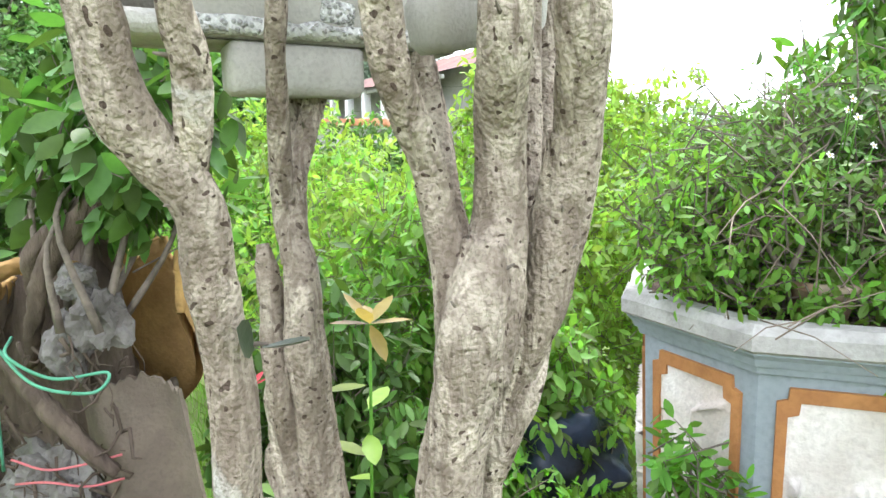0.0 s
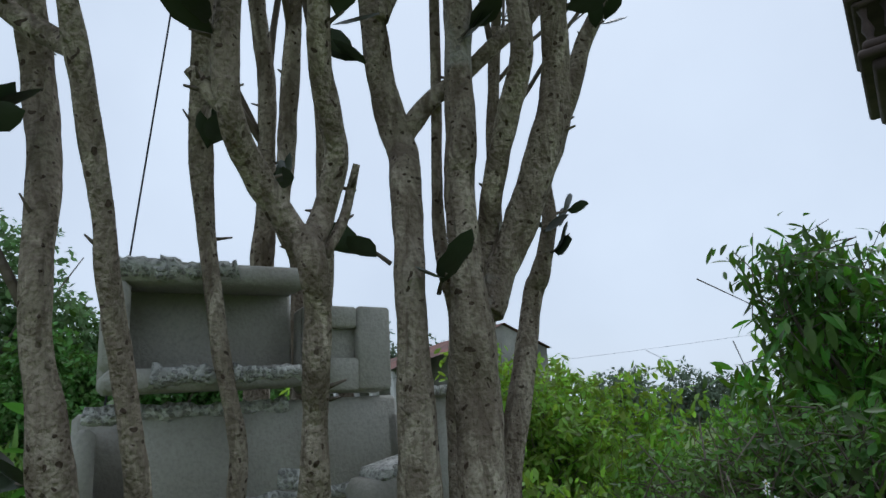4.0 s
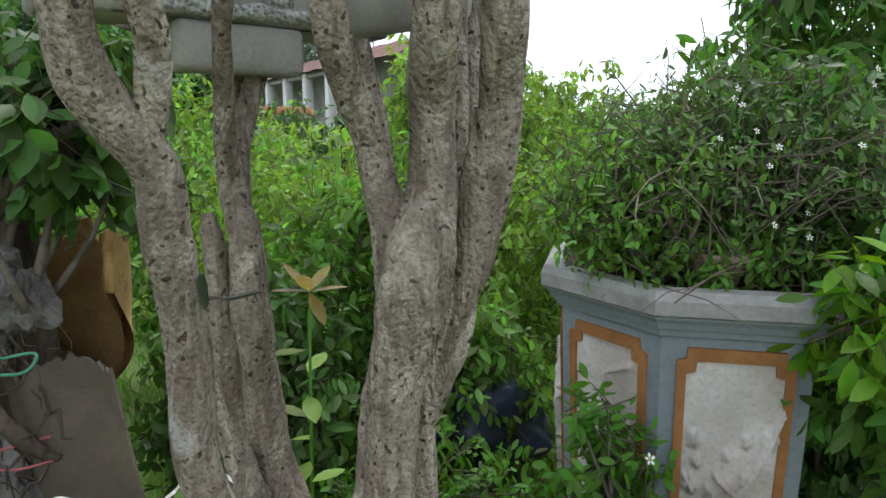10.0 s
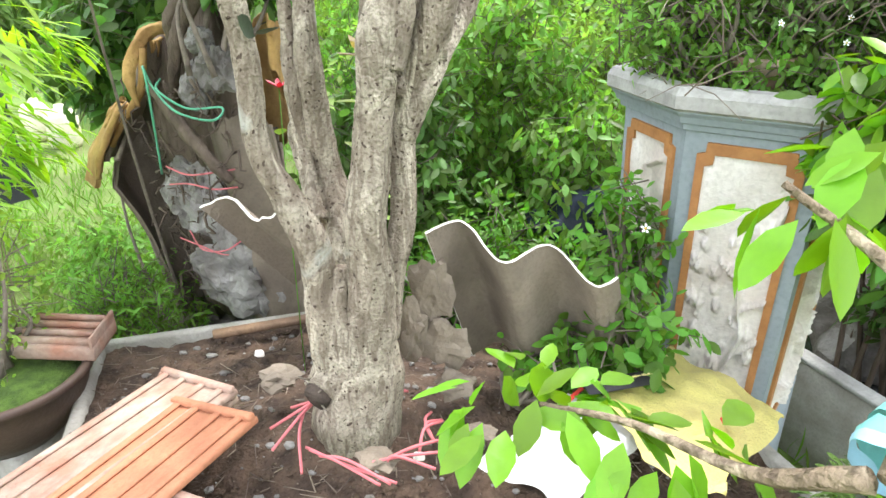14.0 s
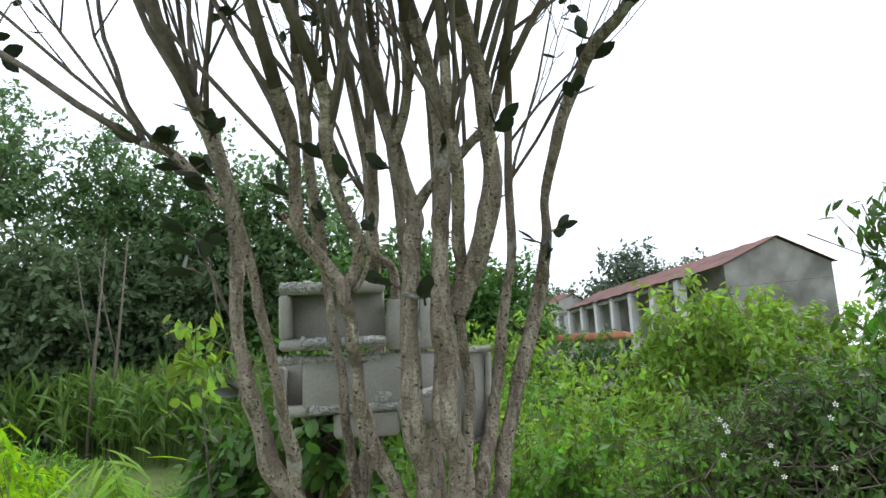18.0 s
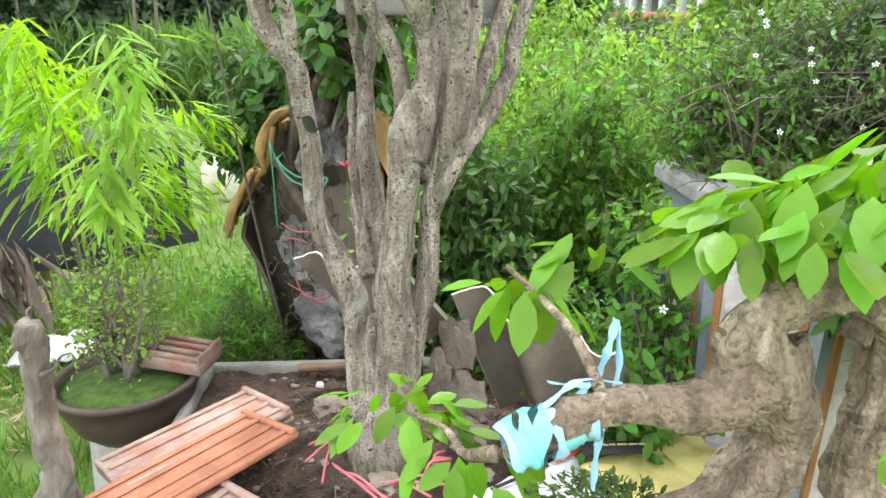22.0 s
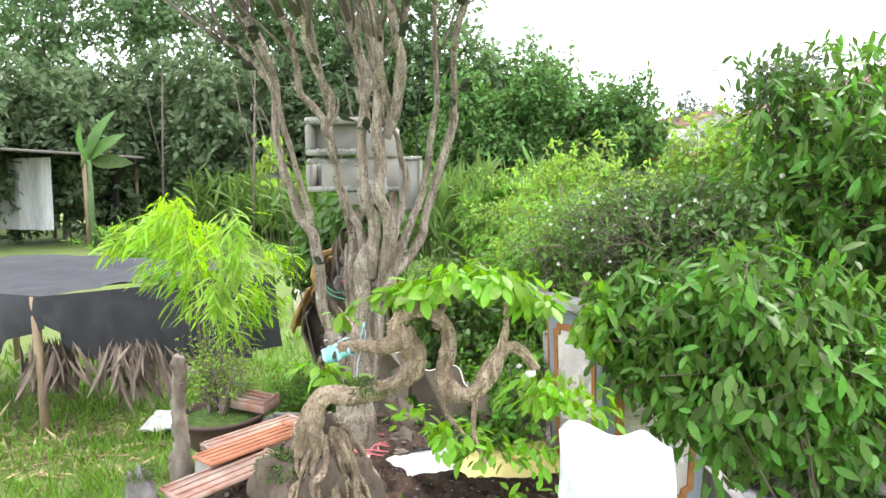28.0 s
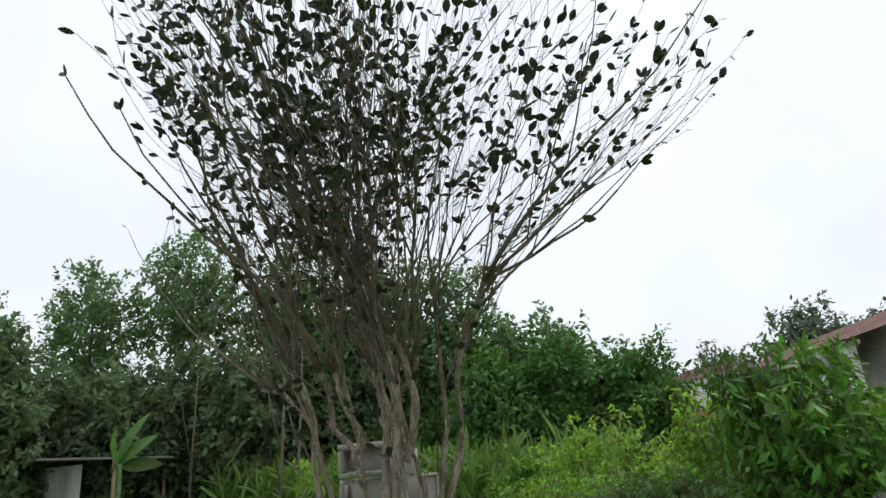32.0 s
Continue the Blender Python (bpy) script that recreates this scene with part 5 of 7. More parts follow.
# ---- the rock planting wrapped in broken sheets ----
def rock(g, centre, radii, seed, detail=3, sharp=0.45):
    bm = bmesh.new()
    bmesh.ops.create_icosphere(bm, subdivisions=detail, radius=1)
    out = []
    for v in bm.verts:
        n = v.co.normalized()
        k = 1 + sharp * noise.noise(n * 1.6 + Vector((seed, 0, 0))) + 0.3 * sharp * abs(noise.noise(n * 4.5 + Vector((0, seed, 0)))) + 0.26 * sharp * noise.noise(n * 9 + Vector((0, 0, seed))) + 0.13 * sharp * noise.noise(n * 22)
        out.append((centre[0] + n.x * radii[0] * k, centre[1] + n.y * radii[1] * k, centre[2] + n.z * radii[2] * k))
    g.add(out, [[v.index for v in f.verts] for f in bm.faces])
    bm.free()


moved(rows=((1.17, 0, 0.1, -0.098), (0, 1.17, -0.23, 0.143), (0, 0, 1.17, -0.143)))
rockery = thing("rock_planting", "rocks and matted roots bound into a column with strings", "rockery", at=P(-0.9, 1.72, -0.9))
for k, (x, y, z, a, b, c) in enumerate(((-0.77, 1.54, 0.16, 0.19, 0.1, 0.17), (-0.68, 1.55, 0.1, 0.1, 0.09, 0.14), (-0.98, 1.62, 0.5, 0.11, 0.09, 0.15), (-0.88, 1.6, 0.42, 0.1, 0.08, 0.16), (-0.79, 1.62, 0.99, 0.075, 0.07, 0.1), (-0.86, 1.6, 0.92, 0.055, 0.06, 0.09), (-0.84, 1.64, 1.09, 0.05, 0.05, 0.05), (-0.8, 1.65, -0.4, 0.25, 0.15, 0.45))):
    g = Geo()
    rock(g, P(x, y, z), (0.6 * a, 0.6 * b, 0.6 * c), k * 2.3, 4, 0.6)
    part("rock", g, M_ROCK, rockery, smooth=False)
g = Geo()
R2 = random.Random(9)
for k in range(180):
    x, y, z = R2.uniform(-1.12, -0.72), R2.uniform(1.52, 1.7), R2.uniform(0.05, 1.0)
    pts = [P(x, y, z)]
    for _ in range(4):
        pts.append(pts[-1] + Vector((R2.uniform(-1, 1), R2.uniform(-0.5, 0.5), R2.uniform(-1.3, 0.5))) * 0.028)
    r = R2.uniform(0.0012, 0.0045)
    part("root", Geo().tube(pts, [r, r, r * 0.9, r * 0.7, r * 0.4], 5), M_BARK_DARK, rockery)
g = Geo()
rock(g, P(-0.95, 1.75, 0.62), (0.135, 0.075, 0.4), 31, 4, 0.5)
part("root_mass", g, M_BARK_DARK, rockery, "dark earthy root ball")
limb("twisted_root", [(-1.0, 1.66, 0.85, 0.016), (-0.95, 1.62, 1.0, 0.022), (-0.9, 1.64, 1.15, 0.028), (-0.82, 1.7, 1.28, 0.032), (-0.72, 1.76, 1.4, 0.03)], 51, 12, 0.6, M_BARK_DARK, parent=rockery)
limb("twisted_root", [(-0.99, 1.7, 1.0, 0.018), (-0.95, 1.66, 1.16, 0.026), (-0.86, 1.68, 1.24, 0.03), (-0.74, 1.74, 1.33, 0.036), (-0.62, 1.8, 1.55, 0.03)], 52, 12, 0.6, M_BARK_DARK, parent=rockery)
limb("twisted_root", [(-0.72, 1.5, 0.6, 0.02), (-0.82, 1.5, 0.7, 0.03), (-0.93, 1.54, 0.82, 0.028), (-1.04, 1.58, 0.93, 0.016)], 53, 12, 0.7, M_BARK_DARK, parent=rockery)


def strap(name, ctrl, r, mat, label, category, flat=1.0):
    pts, rd = curve_points([(*P(*p), r) for p in ctrl], 7)
    ob = solid(name, Geo().tube(pts, rd, 6), mat, label, category)
    return ob


strap("strap", [(-1.0, 1.6, 0.95), (-0.95, 1.5, 0.93), (-0.85, 1.5, 0.87), (-0.74, 1.54, 0.87), (-0.76, 1.5, 0.83), (-0.88, 1.48, 0.86), (-1.0, 1.55, 0.93), (-1.03, 1.56, 1.0), (-1.0, 1.52, 0.93), (-1.02, 1.52, 0.6)], 0.003, M_STRAP, "green plastic strap tied round the rocks", "strap")
for z, s in ((0.28, 1), (0.31, 2), (0.62, 3), (0.58, 4)):
    q = random.Random(s)
    strap("string", [(-0.98 + q.uniform(-0.03, 0.03), 1.52, z + q.uniform(-0.03, 0.05)), (-0.9, 1.5, z + q.uniform(-0.03, 0.03)), (-0.8, 1.5, z + q.uniform(-0.03, 0.03)), (-0.72, 1.53, z + q.uniform(-0.02, 0.04))], 0.0022, M_PINK, "faded pink binding string", "string")


def wavy_sheet(name, label, top, along, down, length, drop, amp, waves, phase, mat, edge_mat, seed, ragged=0.04, thick=0.006):
    """A corrugated sheet: top is the middle of its upper edge, along runs with the waves and down with the furrows."""
    t = thing(name, label, "sheet", at=top + Vector(down).normalized() * drop)
    n, m = 72, 12
    along, down = Vector(along).normalized(), Vector(down).normalized()
    out = along.cross(down).normalized()
    front, back = [], []
    for j in range(m):
        f = j / (m - 1)
        for i in range(n):
            s = i / (n - 1)
            chip = drop * ragged * (noise.noise(Vector((s * 6, seed, 0))) + 0.5 * noise.noise(Vector((s * 23, seed, 2))))
            w = amp * math.sin(2 * math.pi * (waves * s + phase))
            p = top + along * (s - 0.5) * length + out * w + down * (chip * (1 - f) + drop * f)
            dw = amp * 2 * math.pi * waves / length * math.cos(2 * math.pi * (waves * s + phase))
            front.append(p)
            back.append(p + (out - along * dw).normalized() * thick)
    g = Geo()
    g.add(front, [(j * n + i, j * n + i + 1, (j + 1) * n + i + 1, (j + 1) * n + i) for j in range(m - 1) for i in range(n - 1)])
    g.add(back, [(j * n + i, (j + 1) * n + i, (j + 1) * n + i + 1, j * n + i + 1) for j in range(m - 1) for i in range(n - 1)])
    part("sheet", g, mat, t)
    e = Geo()
    e.add(front[:n] + back[:n], [(i, i + 1, n + i + 1, n + i) for i in range(n - 1)])
    for col in (0, n - 1):
        k = len(e.v)
        e.v += [tuple(front[j * n + col]) for j in range(m)] + [tuple(back[j * n + col]) for j in range(m)]
        e.f += [(k + j, k + j + 1, k + m + j + 1, k + m + j) for j in range(m - 1)]
    part("broken_edge", e, edge_mat, t, "pale broken edge")
    return t


moved()
wavy_sheet("corrugated_sheet", "corrugated fibre-cement sheet with a pale broken edge leaning over the soil", P(0.429, 0.998, 0.672), (0.96, 0.139, -0.245), (0.2, 0.36, -0.91), 0.333, 0.33, 0.034, 2.068, -0.066, M_SHEET, M_SHEET_EDGE, 1.2, 0.012, 0.0045)
wavy_sheet("corrugated_sheet", "tilted corrugated fibre-cement sheet behind the trunk", P(-0.494, 1.325, 0.616), (0.99, 0.081, 0.115), (0.35, 0.5, -0.75), 0.308, 0.32, 0.037, 1.544, 0.029, M_SHEET, M_SHEET_EDGE, 4.4, 0.04)
moved(rows=((1.17, 0, 0.1, -0.098), (0, 1.17, -0.23, 0.143), (0, 0, 1.17, -0.143)))
wavy_sheet("corrugated_sheet", "standing fibre-cement sheet with a notched top beside the rocks", P(-0.76, 1.61, 0.8), (0.4, -0.08, 0.06), (0.12, 0.06, -1), 0.25, 0.82, 0.026, 1.3, 0.2, M_SHEET, M_SHEET, 0.6, 0.05)
# curved sheet wrapped round the back of the rocks, ochre above
shell = thing("curved_sheet", "broken curved sheet wrapped round the rocks, ochre along its upper edge", "sheet", at=P(-1.0, 1.85, -0.9))


def left_edge(z):
    """How far the curved sheet reaches to its open side at each height, in plan units."""
    return float(np.interp(z, (-1.0, -0.08, 0.35, 0.5, 0.62, 0.78, 0.9, 1.05, 1.25), (-1.1, -1.17, -1.27, -1.38, -1.33, -1.2, -1.09, -1.05, -1.02)))


def shell_part(name, z0, z1, mat, rag, a0, a1, flare, right, label, seed, thick=0.012, lift=0.0, edge=False):
    n, m = 44, 14
    inner, outer = [], []
    for j in range(m):
        f = j / (m - 1)
        for i in range(n):
            a = radians(a0 + (a1 - a0) * i / (n - 1))
            low = z0 + lift * max(0.0, 1 - i / (0.34 * n))
            zz = low + (z1 - low) * f + f ** 3 * rag * (noise.noise(Vector((i * 0.2, seed, 0))) + 0.6 * noise.noise(Vector((i * 0.55, seed, 4))))
            xl = left_edge(zz) - flare
            c, r = Vector(((xl + right) / 2, 1.74)), (right - xl) / 2
            r *= 1 + 0.05 * math.sin(a * 6 + seed) + 0.05 * noise.noise(Vector((i * 0.12, f * 2, seed)))
            p = P(c.x + r * math.cos(a), c.y + 0.24 * math.sin(a), zz)
            inner.append(p)
            outer.append(p + Vector((math.cos(a), math.sin(a), 0)) * thick)
    g = Geo()
    g.add(inner, [(j * n + i, j * n + i + 1, (j + 1) * n + i + 1, (j + 1) * n + i) for j in range(m - 1) for i in range(n - 1)])
    g.add(outer, [(j * n + i, (j + 1) * n + i, (j + 1) * n + i + 1, j * n + i + 1) for j in range(m - 1) for i in range(n - 1)])
    k = n * m
    g.f += [((m - 1) * n + i, (m - 1) * n + i + 1, k + (m - 1) * n + i + 1, k + (m - 1) * n + i) for i in range(n - 1)]
    for col in (0, n - 1):
        g.f += [(j * n + col, (j + 1) * n + col, k + (j + 1) * n + col, k + j * n + col) for j in range(m - 1)]
    part(name, g, mat, shell, label)
    if edge:
        rim = [(inner[(m - 1) * n + i] + outer[(m - 1) * n + i]) / 2 for i in range(n)] + [(inner[j * n + n - 1] + outer[j * n + n - 1]) / 2 for j in range(m - 2, 1, -1)]
        part("torn_edge", Geo().tube(rim, [0.0085 * (1 + 0.5 * noise.noise(Vector((i * 0.5, seed, 1)))) for i in range(len(rim))], 9, 0.45, seed), M_FELT, shell, "thick ochre torn edge")


shell_part("lower_sheet", -1.0, 0.68, M_SHEET, 0.1, 0, 226, 0.0, -0.66, "", 2)
shell_part("upper_sheet", 0.6, 1.1, M_FELT, 0.09, -6, 150, 0.02, -0.62, "ochre foam-like sheet with a torn edge", 5, 0.018, 0.38, True)
shell_part("side_sheet", 0.6, 1.07, M_SHEET, 0.1, 148, 208, 0.02, -0.62, "", 5.4, 0.014, 0.0, True)
shell_part("flap", 0.5, 0.8, M_FELT, 0.09, 176, 226, 0.1, -0.7, "torn ochre flap", 7, 0.014, 0.0, True)
limb("rolled_edge", [(-1.1, 1.58, 0.85, 0.01), (-1.11, 1.58, 0.93, 0.018), (-1.1, 1.6, 1.02, 0.024), (-1.06, 1.66, 1.1, 0.026), (-1.0, 1.74, 1.12, 0.022), (-0.92, 1.8, 1.1, 0.014)], 54, 14, 0.5, M_FELT, parent=shell, label="curled edge of the ochre sheet")

moved(0.02, -0.05, 0.02)


# ---- things lying in the bed ----
def roof_tile(m, mat, label):
    t = thing("roof_tile", label, "roof tile", "loose roof tiles", at=m.translation)
    plate = part("plate", Geo().box((0.34, 0.2, 0.013), m, 0.003), mat, t)
    for v in (-0.075, -0.025, 0.03, 0.08):
        part("ridge", Geo().box((0.32, 0.016, 0.006), m @ Matrix.Translation((0, v, 0.009)), 0.0025), mat, plate)
    part("lip", Geo().box((0.014, 0.2, 0.014), m @ Matrix.Translation((0.16, 0, 0.009)), 0.003), mat, plate)
    return t


for x, y, z, turn, tip, mat, lab in ((-0.62, 0.585, 0.2, 70, -9, M_TILE_OLD, "weathered terracotta roof tile with pale lichen"), (-0.47, 0.43, 0.23, 72, -12, M_TILE, "orange terracotta roof tile leaning on the others"), (-0.3, 0.12, 0.215, 76, -8, M_TILE_OLD, "stained terracotta roof tile near the bed's edge"), (-0.63, 0.6, 0.165, 72, -6, M_TILE_OLD, "old terracotta roof tile under the others")):
    roof_tile(Matrix.Translation(P(x, y, z)) @ pose(0, 0, 0, tip, -5, turn), mat, lab)
g = Geo()
R3 = random.Random(12)
for k in range(420):
    u, v = R3.uniform(0.05, 1.25), R3.uniform(0.04, 0.9)
    s = 0.002 + 0.01 * R3.random() ** 3
    rock(g, bed_at(u, v, soil_height(u, v) + s * 0.3), (s, s * 0.8, s * 0.6), k, 1, 0.5)
solid("pebbles", g, M_ROCK, "scattered small grey pebbles on the soil", "pebbles", kind="stuff", smooth=False)
g = Geo()
for k in range(620):
    u, v = R3.uniform(0.03, 1.25), R3.uniform(0.03, 0.92)
    a = R3.uniform(0, 6.3)
    p = bed_at(u, v, soil_height(u, v) + 0.004)
    q = p + Vector((math.cos(a), math.sin(a), R3.uniform(-0.05, 0.15))) * R3.uniform(0.015, 0.06)
    g.tube([p, q], [0.0012, 0.0008], 4)
solid("dry_twigs", g, M_DRY, "scattered dry twigs and straw on the soil", "twigs", kind="stuff")
for k in range(15):
    a = R3.uniform(0, 6.28)
    b = a + R3.uniform(0.4, 1.6)
    r0 = 0.2
    strap("string", [(0.03 + math.cos(a) * 0.2, 0.76 + math.sin(a) * 0.17, 0.235), (0.03 + math.cos((a + b) / 2) * 0.17, 0.72 + math.sin((a + b) / 2) * 0.15, 0.25 + R3.uniform(0, 0.02)), (0.03 + math.cos(b) * 0.25, 0.7 + math.sin(b) * 0.18, 0.235)], 0.0026, M_PINK, "faded pink plastic string round the trunk's foot", "string")
for x, y, s, lab in ((-0.42, 1.02, 0.015, "bleached snail shell on the soil"), (0.2, 0.66, 0.014, "small pale pebble on the soil")):
    g = Geo()
    rock(g, P(x, y, 0.23), (s * 0.7, s * 0.5, s * 0.45), 3, 3, 0.3)
    solid("stone", g, M_PLASTER, lab, "stone")
for k, (x, y, z, a, c_) in enumerate(((0.15, 1.02, 0.52, 0.055, 0.1), (0.2, 1.0, 0.36, 0.06, 0.07), (0.1, 0.98, 0.4, 0.04, 0.08), (0.24, 0.94, 0.26, 0.06, 0.03), (-0.3, 0.9, 0.235, 0.06, 0.02), (0.1, 0.62, 0.235, 0.05, 0.015), (0.34, 0.78, 0.235, 0.04, 0.015))):
    g = Geo()
    rock(g, P(x, y, z), (0.6 * a, 0.014, 0.6 * c_) if c_ > 0.04 else (0.6 * a, 0.6 * a * 0.7, 0.6 * c_), 130 + k * 1.9, 3, 0.8)
    solid("cement_shard", g, M_SHEET, "broken grey shard of cement sheet at the trunk's foot", "shard", "broken cement shards", smooth=False)
clods = Geo()
for k in range(260):
    u, v = R3.uniform(0.03, 1.25), R3.uniform(0.02, 0.92)
    s = 0.004 + 0.012 * R3.random() ** 2
    rock(clods, bed_at(u, v, soil_height(u, v)), (s, s * 0.9, s * 0.6), k + 0.5, 2, 0.9)
solid("soil_clods", clods, M_SOIL, "crumbly clods of brown earth on the bed", "soil", kind="stuff", smooth=False)
part_board = thing("wood_board", "old brown wooden board along the bed's back edge", "board", at=P(-0.5, 1.28, 0.22))
part("board", Geo().box((0.3, 0.03, 0.016), bed_pose(0.42, 0.05, 0.6, 3), 0.004), M_WOOD, part_board)


def sack(name, label, corner, ex, ey, mat, seed, puff=0.02, rows=()):
    """A crumpled sack lying as a pillow of cloth."""
    ex, ey = Vector(ex), Vector(ey)
    nz = ex.cross(ey).normalized()
    t = thing(name, label, "sack", at=corner)
    n = 34
    g = Geo()
    for side in (1, -1):
        vs = []
        for j in range(n):
            for i in range(n):
                u, v = i / (n - 1), j / (n - 1)
                k = (min(u, 1 - u) * min(v, 1 - v)) ** 0.4 * 2
                q = Vector((u * 4, v * 4, seed))
                w = puff * k * side + puff * (1.2 * noise.noise(q * 0.8) + 0.8 * abs(noise.noise(q * 1.7)) + 0.35 * abs(noise.noise(q * 4))) + 0.005 * abs(noise.noise(q * 1.3 + Vector((3, 1, 0)))) + 0.003 * abs(noise.noise(q * 3.1))
                vs.append(corner + ex * (u + 0.13 * noise.noise(q * 0.6 + Vector((5, 0, 0)))) + ey * (v + 0.13 * noise.noise(q * 0.6 + Vector((0, 7, 0)))) + nz * w)
        g.add(vs, [(j * n + i, j * n + i + 1, (j + 1) * n + i + 1, (j + 1) * n + i) if side > 0 else (j * n + i, (j + 1) * n + i, (j + 1) * n + i + 1, j * n + i + 1) for j in range(n - 1) for i in range(n - 1)])
    part("cloth", g, mat, t)
    hem = []
    for i in range(21):
        q = Vector((i / 5, 4, seed))
        w = puff * (1.2 * noise.noise(q * 0.8) + 0.8 * abs(noise.noise(q * 1.7)) + 0.35 * abs(noise.noise(q * 4)))
        hem.append(corner + ex * (i / 20 + 0.13 * noise.noise(q * 0.6 + Vector((5, 0, 0)))) + ey * (1 + 0.13 * noise.noise(q * 0.6 + Vector((0, 7, 0)))) + nz * w)
    part("hem", Geo().tube(hem, [0.0022] * 21, 6, 0.3), mat, t, "folded seam")
    return t


ys = sack("fertiliser_sack", "empty yellow woven fertiliser sack crumpled on the soil", P(0.62, 0.88, 0.275), (0.17, -0.2, 0.012), (0.17, 0.31, -0.05), M_SACK_Y, 3.3, 0.012)
ws = sack("fertiliser_sack", "white printed plastic sack under the yellow one", P(0.36, 0.63, 0.25), (0.132, -0.072, 0.0), (0.12, 0.198, 0.0), M_SACK_W, 6.1, 0.010)


def bar(x, y, z, w, h, turn, mat, parent, name="print_bar"):
    part(name, Geo().box((w, h, 0.003), Matrix.Translation(P(x, y, z)) @ pose(0, 0, 0, 6, 0, turn), 0.001), mat, parent)


def lettering(words, at, size, turn, mat, parent, tip=6):
    """Raised words with the built-in font, turned into a mesh."""
    cu = bpy.data.curves.new("letters", "FONT")
    cu.body, cu.size, cu.extrude = words, size, 0.0006
    tmp = bpy.data.objects.new("letters", cu)
    scene.collection.objects.link(tmp)
    me = bpy.data.meshes.new_from_object(tmp.evaluated_get(bpy.context.evaluated_depsgraph_get()))
    bpy.data.objects.remove(tmp)
    me.transform(Matrix.Translation(at) @ pose(0, 0, 0, tip, 0, turn))
    me.materials.clear()
    me.materials.append(mat)
    return part("lettering", me, mat, parent)


bar(0.7, 0.97, 0.318, 0.125, 0.034, 28, M_BLACK, ys, "black_label")
lettering("HON HOP CHO GA TRANG", P(0.79, 1.03, 0.325), 0.0082, 208, M_YELP, ys)
bar(0.97, 0.86, 0.315, 0.022, 0.014, 10, M_REDP, ys, "red_print")
bar(0.575, 0.92, 0.285, 0.07, 0.008, 62, M_REDP, ws, "red_stripe")
for k in range(3):
    bar(0.44 + 0.035 * k, 0.7 + 0.055 * k, 0.285, 0.05, 0.007, 58, M_BLACK, ws)


moved()


# ---- pond wall and water behind the planter ----
pond = thing("pond", "small concrete pond with dark water beside the planter", "pond", at=P(2.3, 2.8, -1))
wall_m = Matrix.Translation(P(1.95, 2.35, -0.75)) @ pose(0, 0, 0, 0, 0, -58)
part("pond_wall", Geo().box((1.0, 0.05, 0.34), wall_m, 0.006), M_CONCRETE, pond)
part("wall_top", Geo().box((1.0, 0.056, 0.014), wall_m @ Matrix.Translation((0, 0, 0.178)), 0.003), M_RIM, pond)
part("water", Geo().box((1.3, 1.3, 0.02), Matrix.Translation(P(2.9, 3.2, -0.72)) @ pose(0, 0, 0, 0, 0, -58)), M_WATER, pond, "dark still water")
g = Geo()
rock(g, P(2.35, 3.0, -0.45), (0.22, 0.16, 0.25), 71)
solid("pond_rock", g, M_ROCK, "dark weathered rock in the pond", "rock", smooth=False)


# ---- the near bonsai ----
bonsai = thing("bonsai", "bonsai with a thick looping pale trunk and clumps of bright leaves", "bonsai", at=P(0.78, -0.15, 0.4))
BC = [(0.72, -0.31, 0.72, 0.046), (0.735, -0.31, 0.84, 0.042), (0.781, -0.29, 0.937, 0.0324), (0.847, -0.237, 0.937, 0.0362), (0.923, -0.175, 0.95, 0.0323), (0.984, -0.127, 0.979, 0.0326), (1.029, -0.09, 1.022, 0.0384), (1.047, -0.076, 1.077, 0.0372), (1.022, -0.096, 1.138, 0.04), (0.994, -0.119, 1.185, 0.0362), (1.001, -0.113, 1.223, 0.0284), (1.037, -0.084, 1.247, 0.0263), (1.079, -0.05, 1.251, 0.0266), (1.122, -0.016, 1.216, 0.027), (1.145, 0.003, 1.156, 0.0285), (1.144, 0.002, 1.084, 0.0299), (1.131, -0.008, 1.017, 0.0324), (1.138, -0.003, 0.956, 0.0327), (1.183, 0.033, 0.924, 0.0332), (1.235, 0.075, 0.95, 0.0334), (1.275, 0.107, 1.022, 0.0334), (1.296, 0.125, 1.079, 0.0274), (1.324, 0.147, 1.103, 0.0227), (1.362, 0.177, 1.082, 0.0205), (1.402, 0.209, 1.013, 0.0172)]
limb("trunk", [(x, y, z, r * (0.98 + 0.1 * math.sin(i * 2.3))) for i, (x, y, z, r) in enumerate(BC)], 61, 26, 0.6, M_BONSAI, parent=bonsai, lobes=0.08)
limb("branch", [(1.0, -0.1, 1.15, 0.045), (0.95, -0.14, 1.12, 0.032), (0.9, -0.17, 1.125, 0.022), (0.86, -0.2, 1.125, 0.02), (0.82, -0.23, 1.11, 0.024), (0.77, -0.27, 1.08, 0.008)], 62, 12, 0.35, M_BONSAI, parent=bonsai)
limb("branch", [(1.1, -0.02, 1.18, 0.018), (1.13, 0.0, 1.27, 0.012), (1.15, 0.03, 1.36, 0.008)], 63, 8, 0.3, M_BONSAI, parent=bonsai)
limb("branch", [(1.3, 0.12, 1.09, 0.018), (1.31, 0.14, 1.18, 0.012), (1.3, 0.15, 1.28, 0.008)], 64, 8, 0.3, M_BONSAI, parent=bonsai)
limb("branch", [(1.22, 0.07, 0.93, 0.014), (1.24, 0.02, 0.8, 0.011), (1.3, 0.0, 0.7, 0.007)], 65, 8, 0.3, M_BONSAI, parent=bonsai)
R4 = random.Random(17)
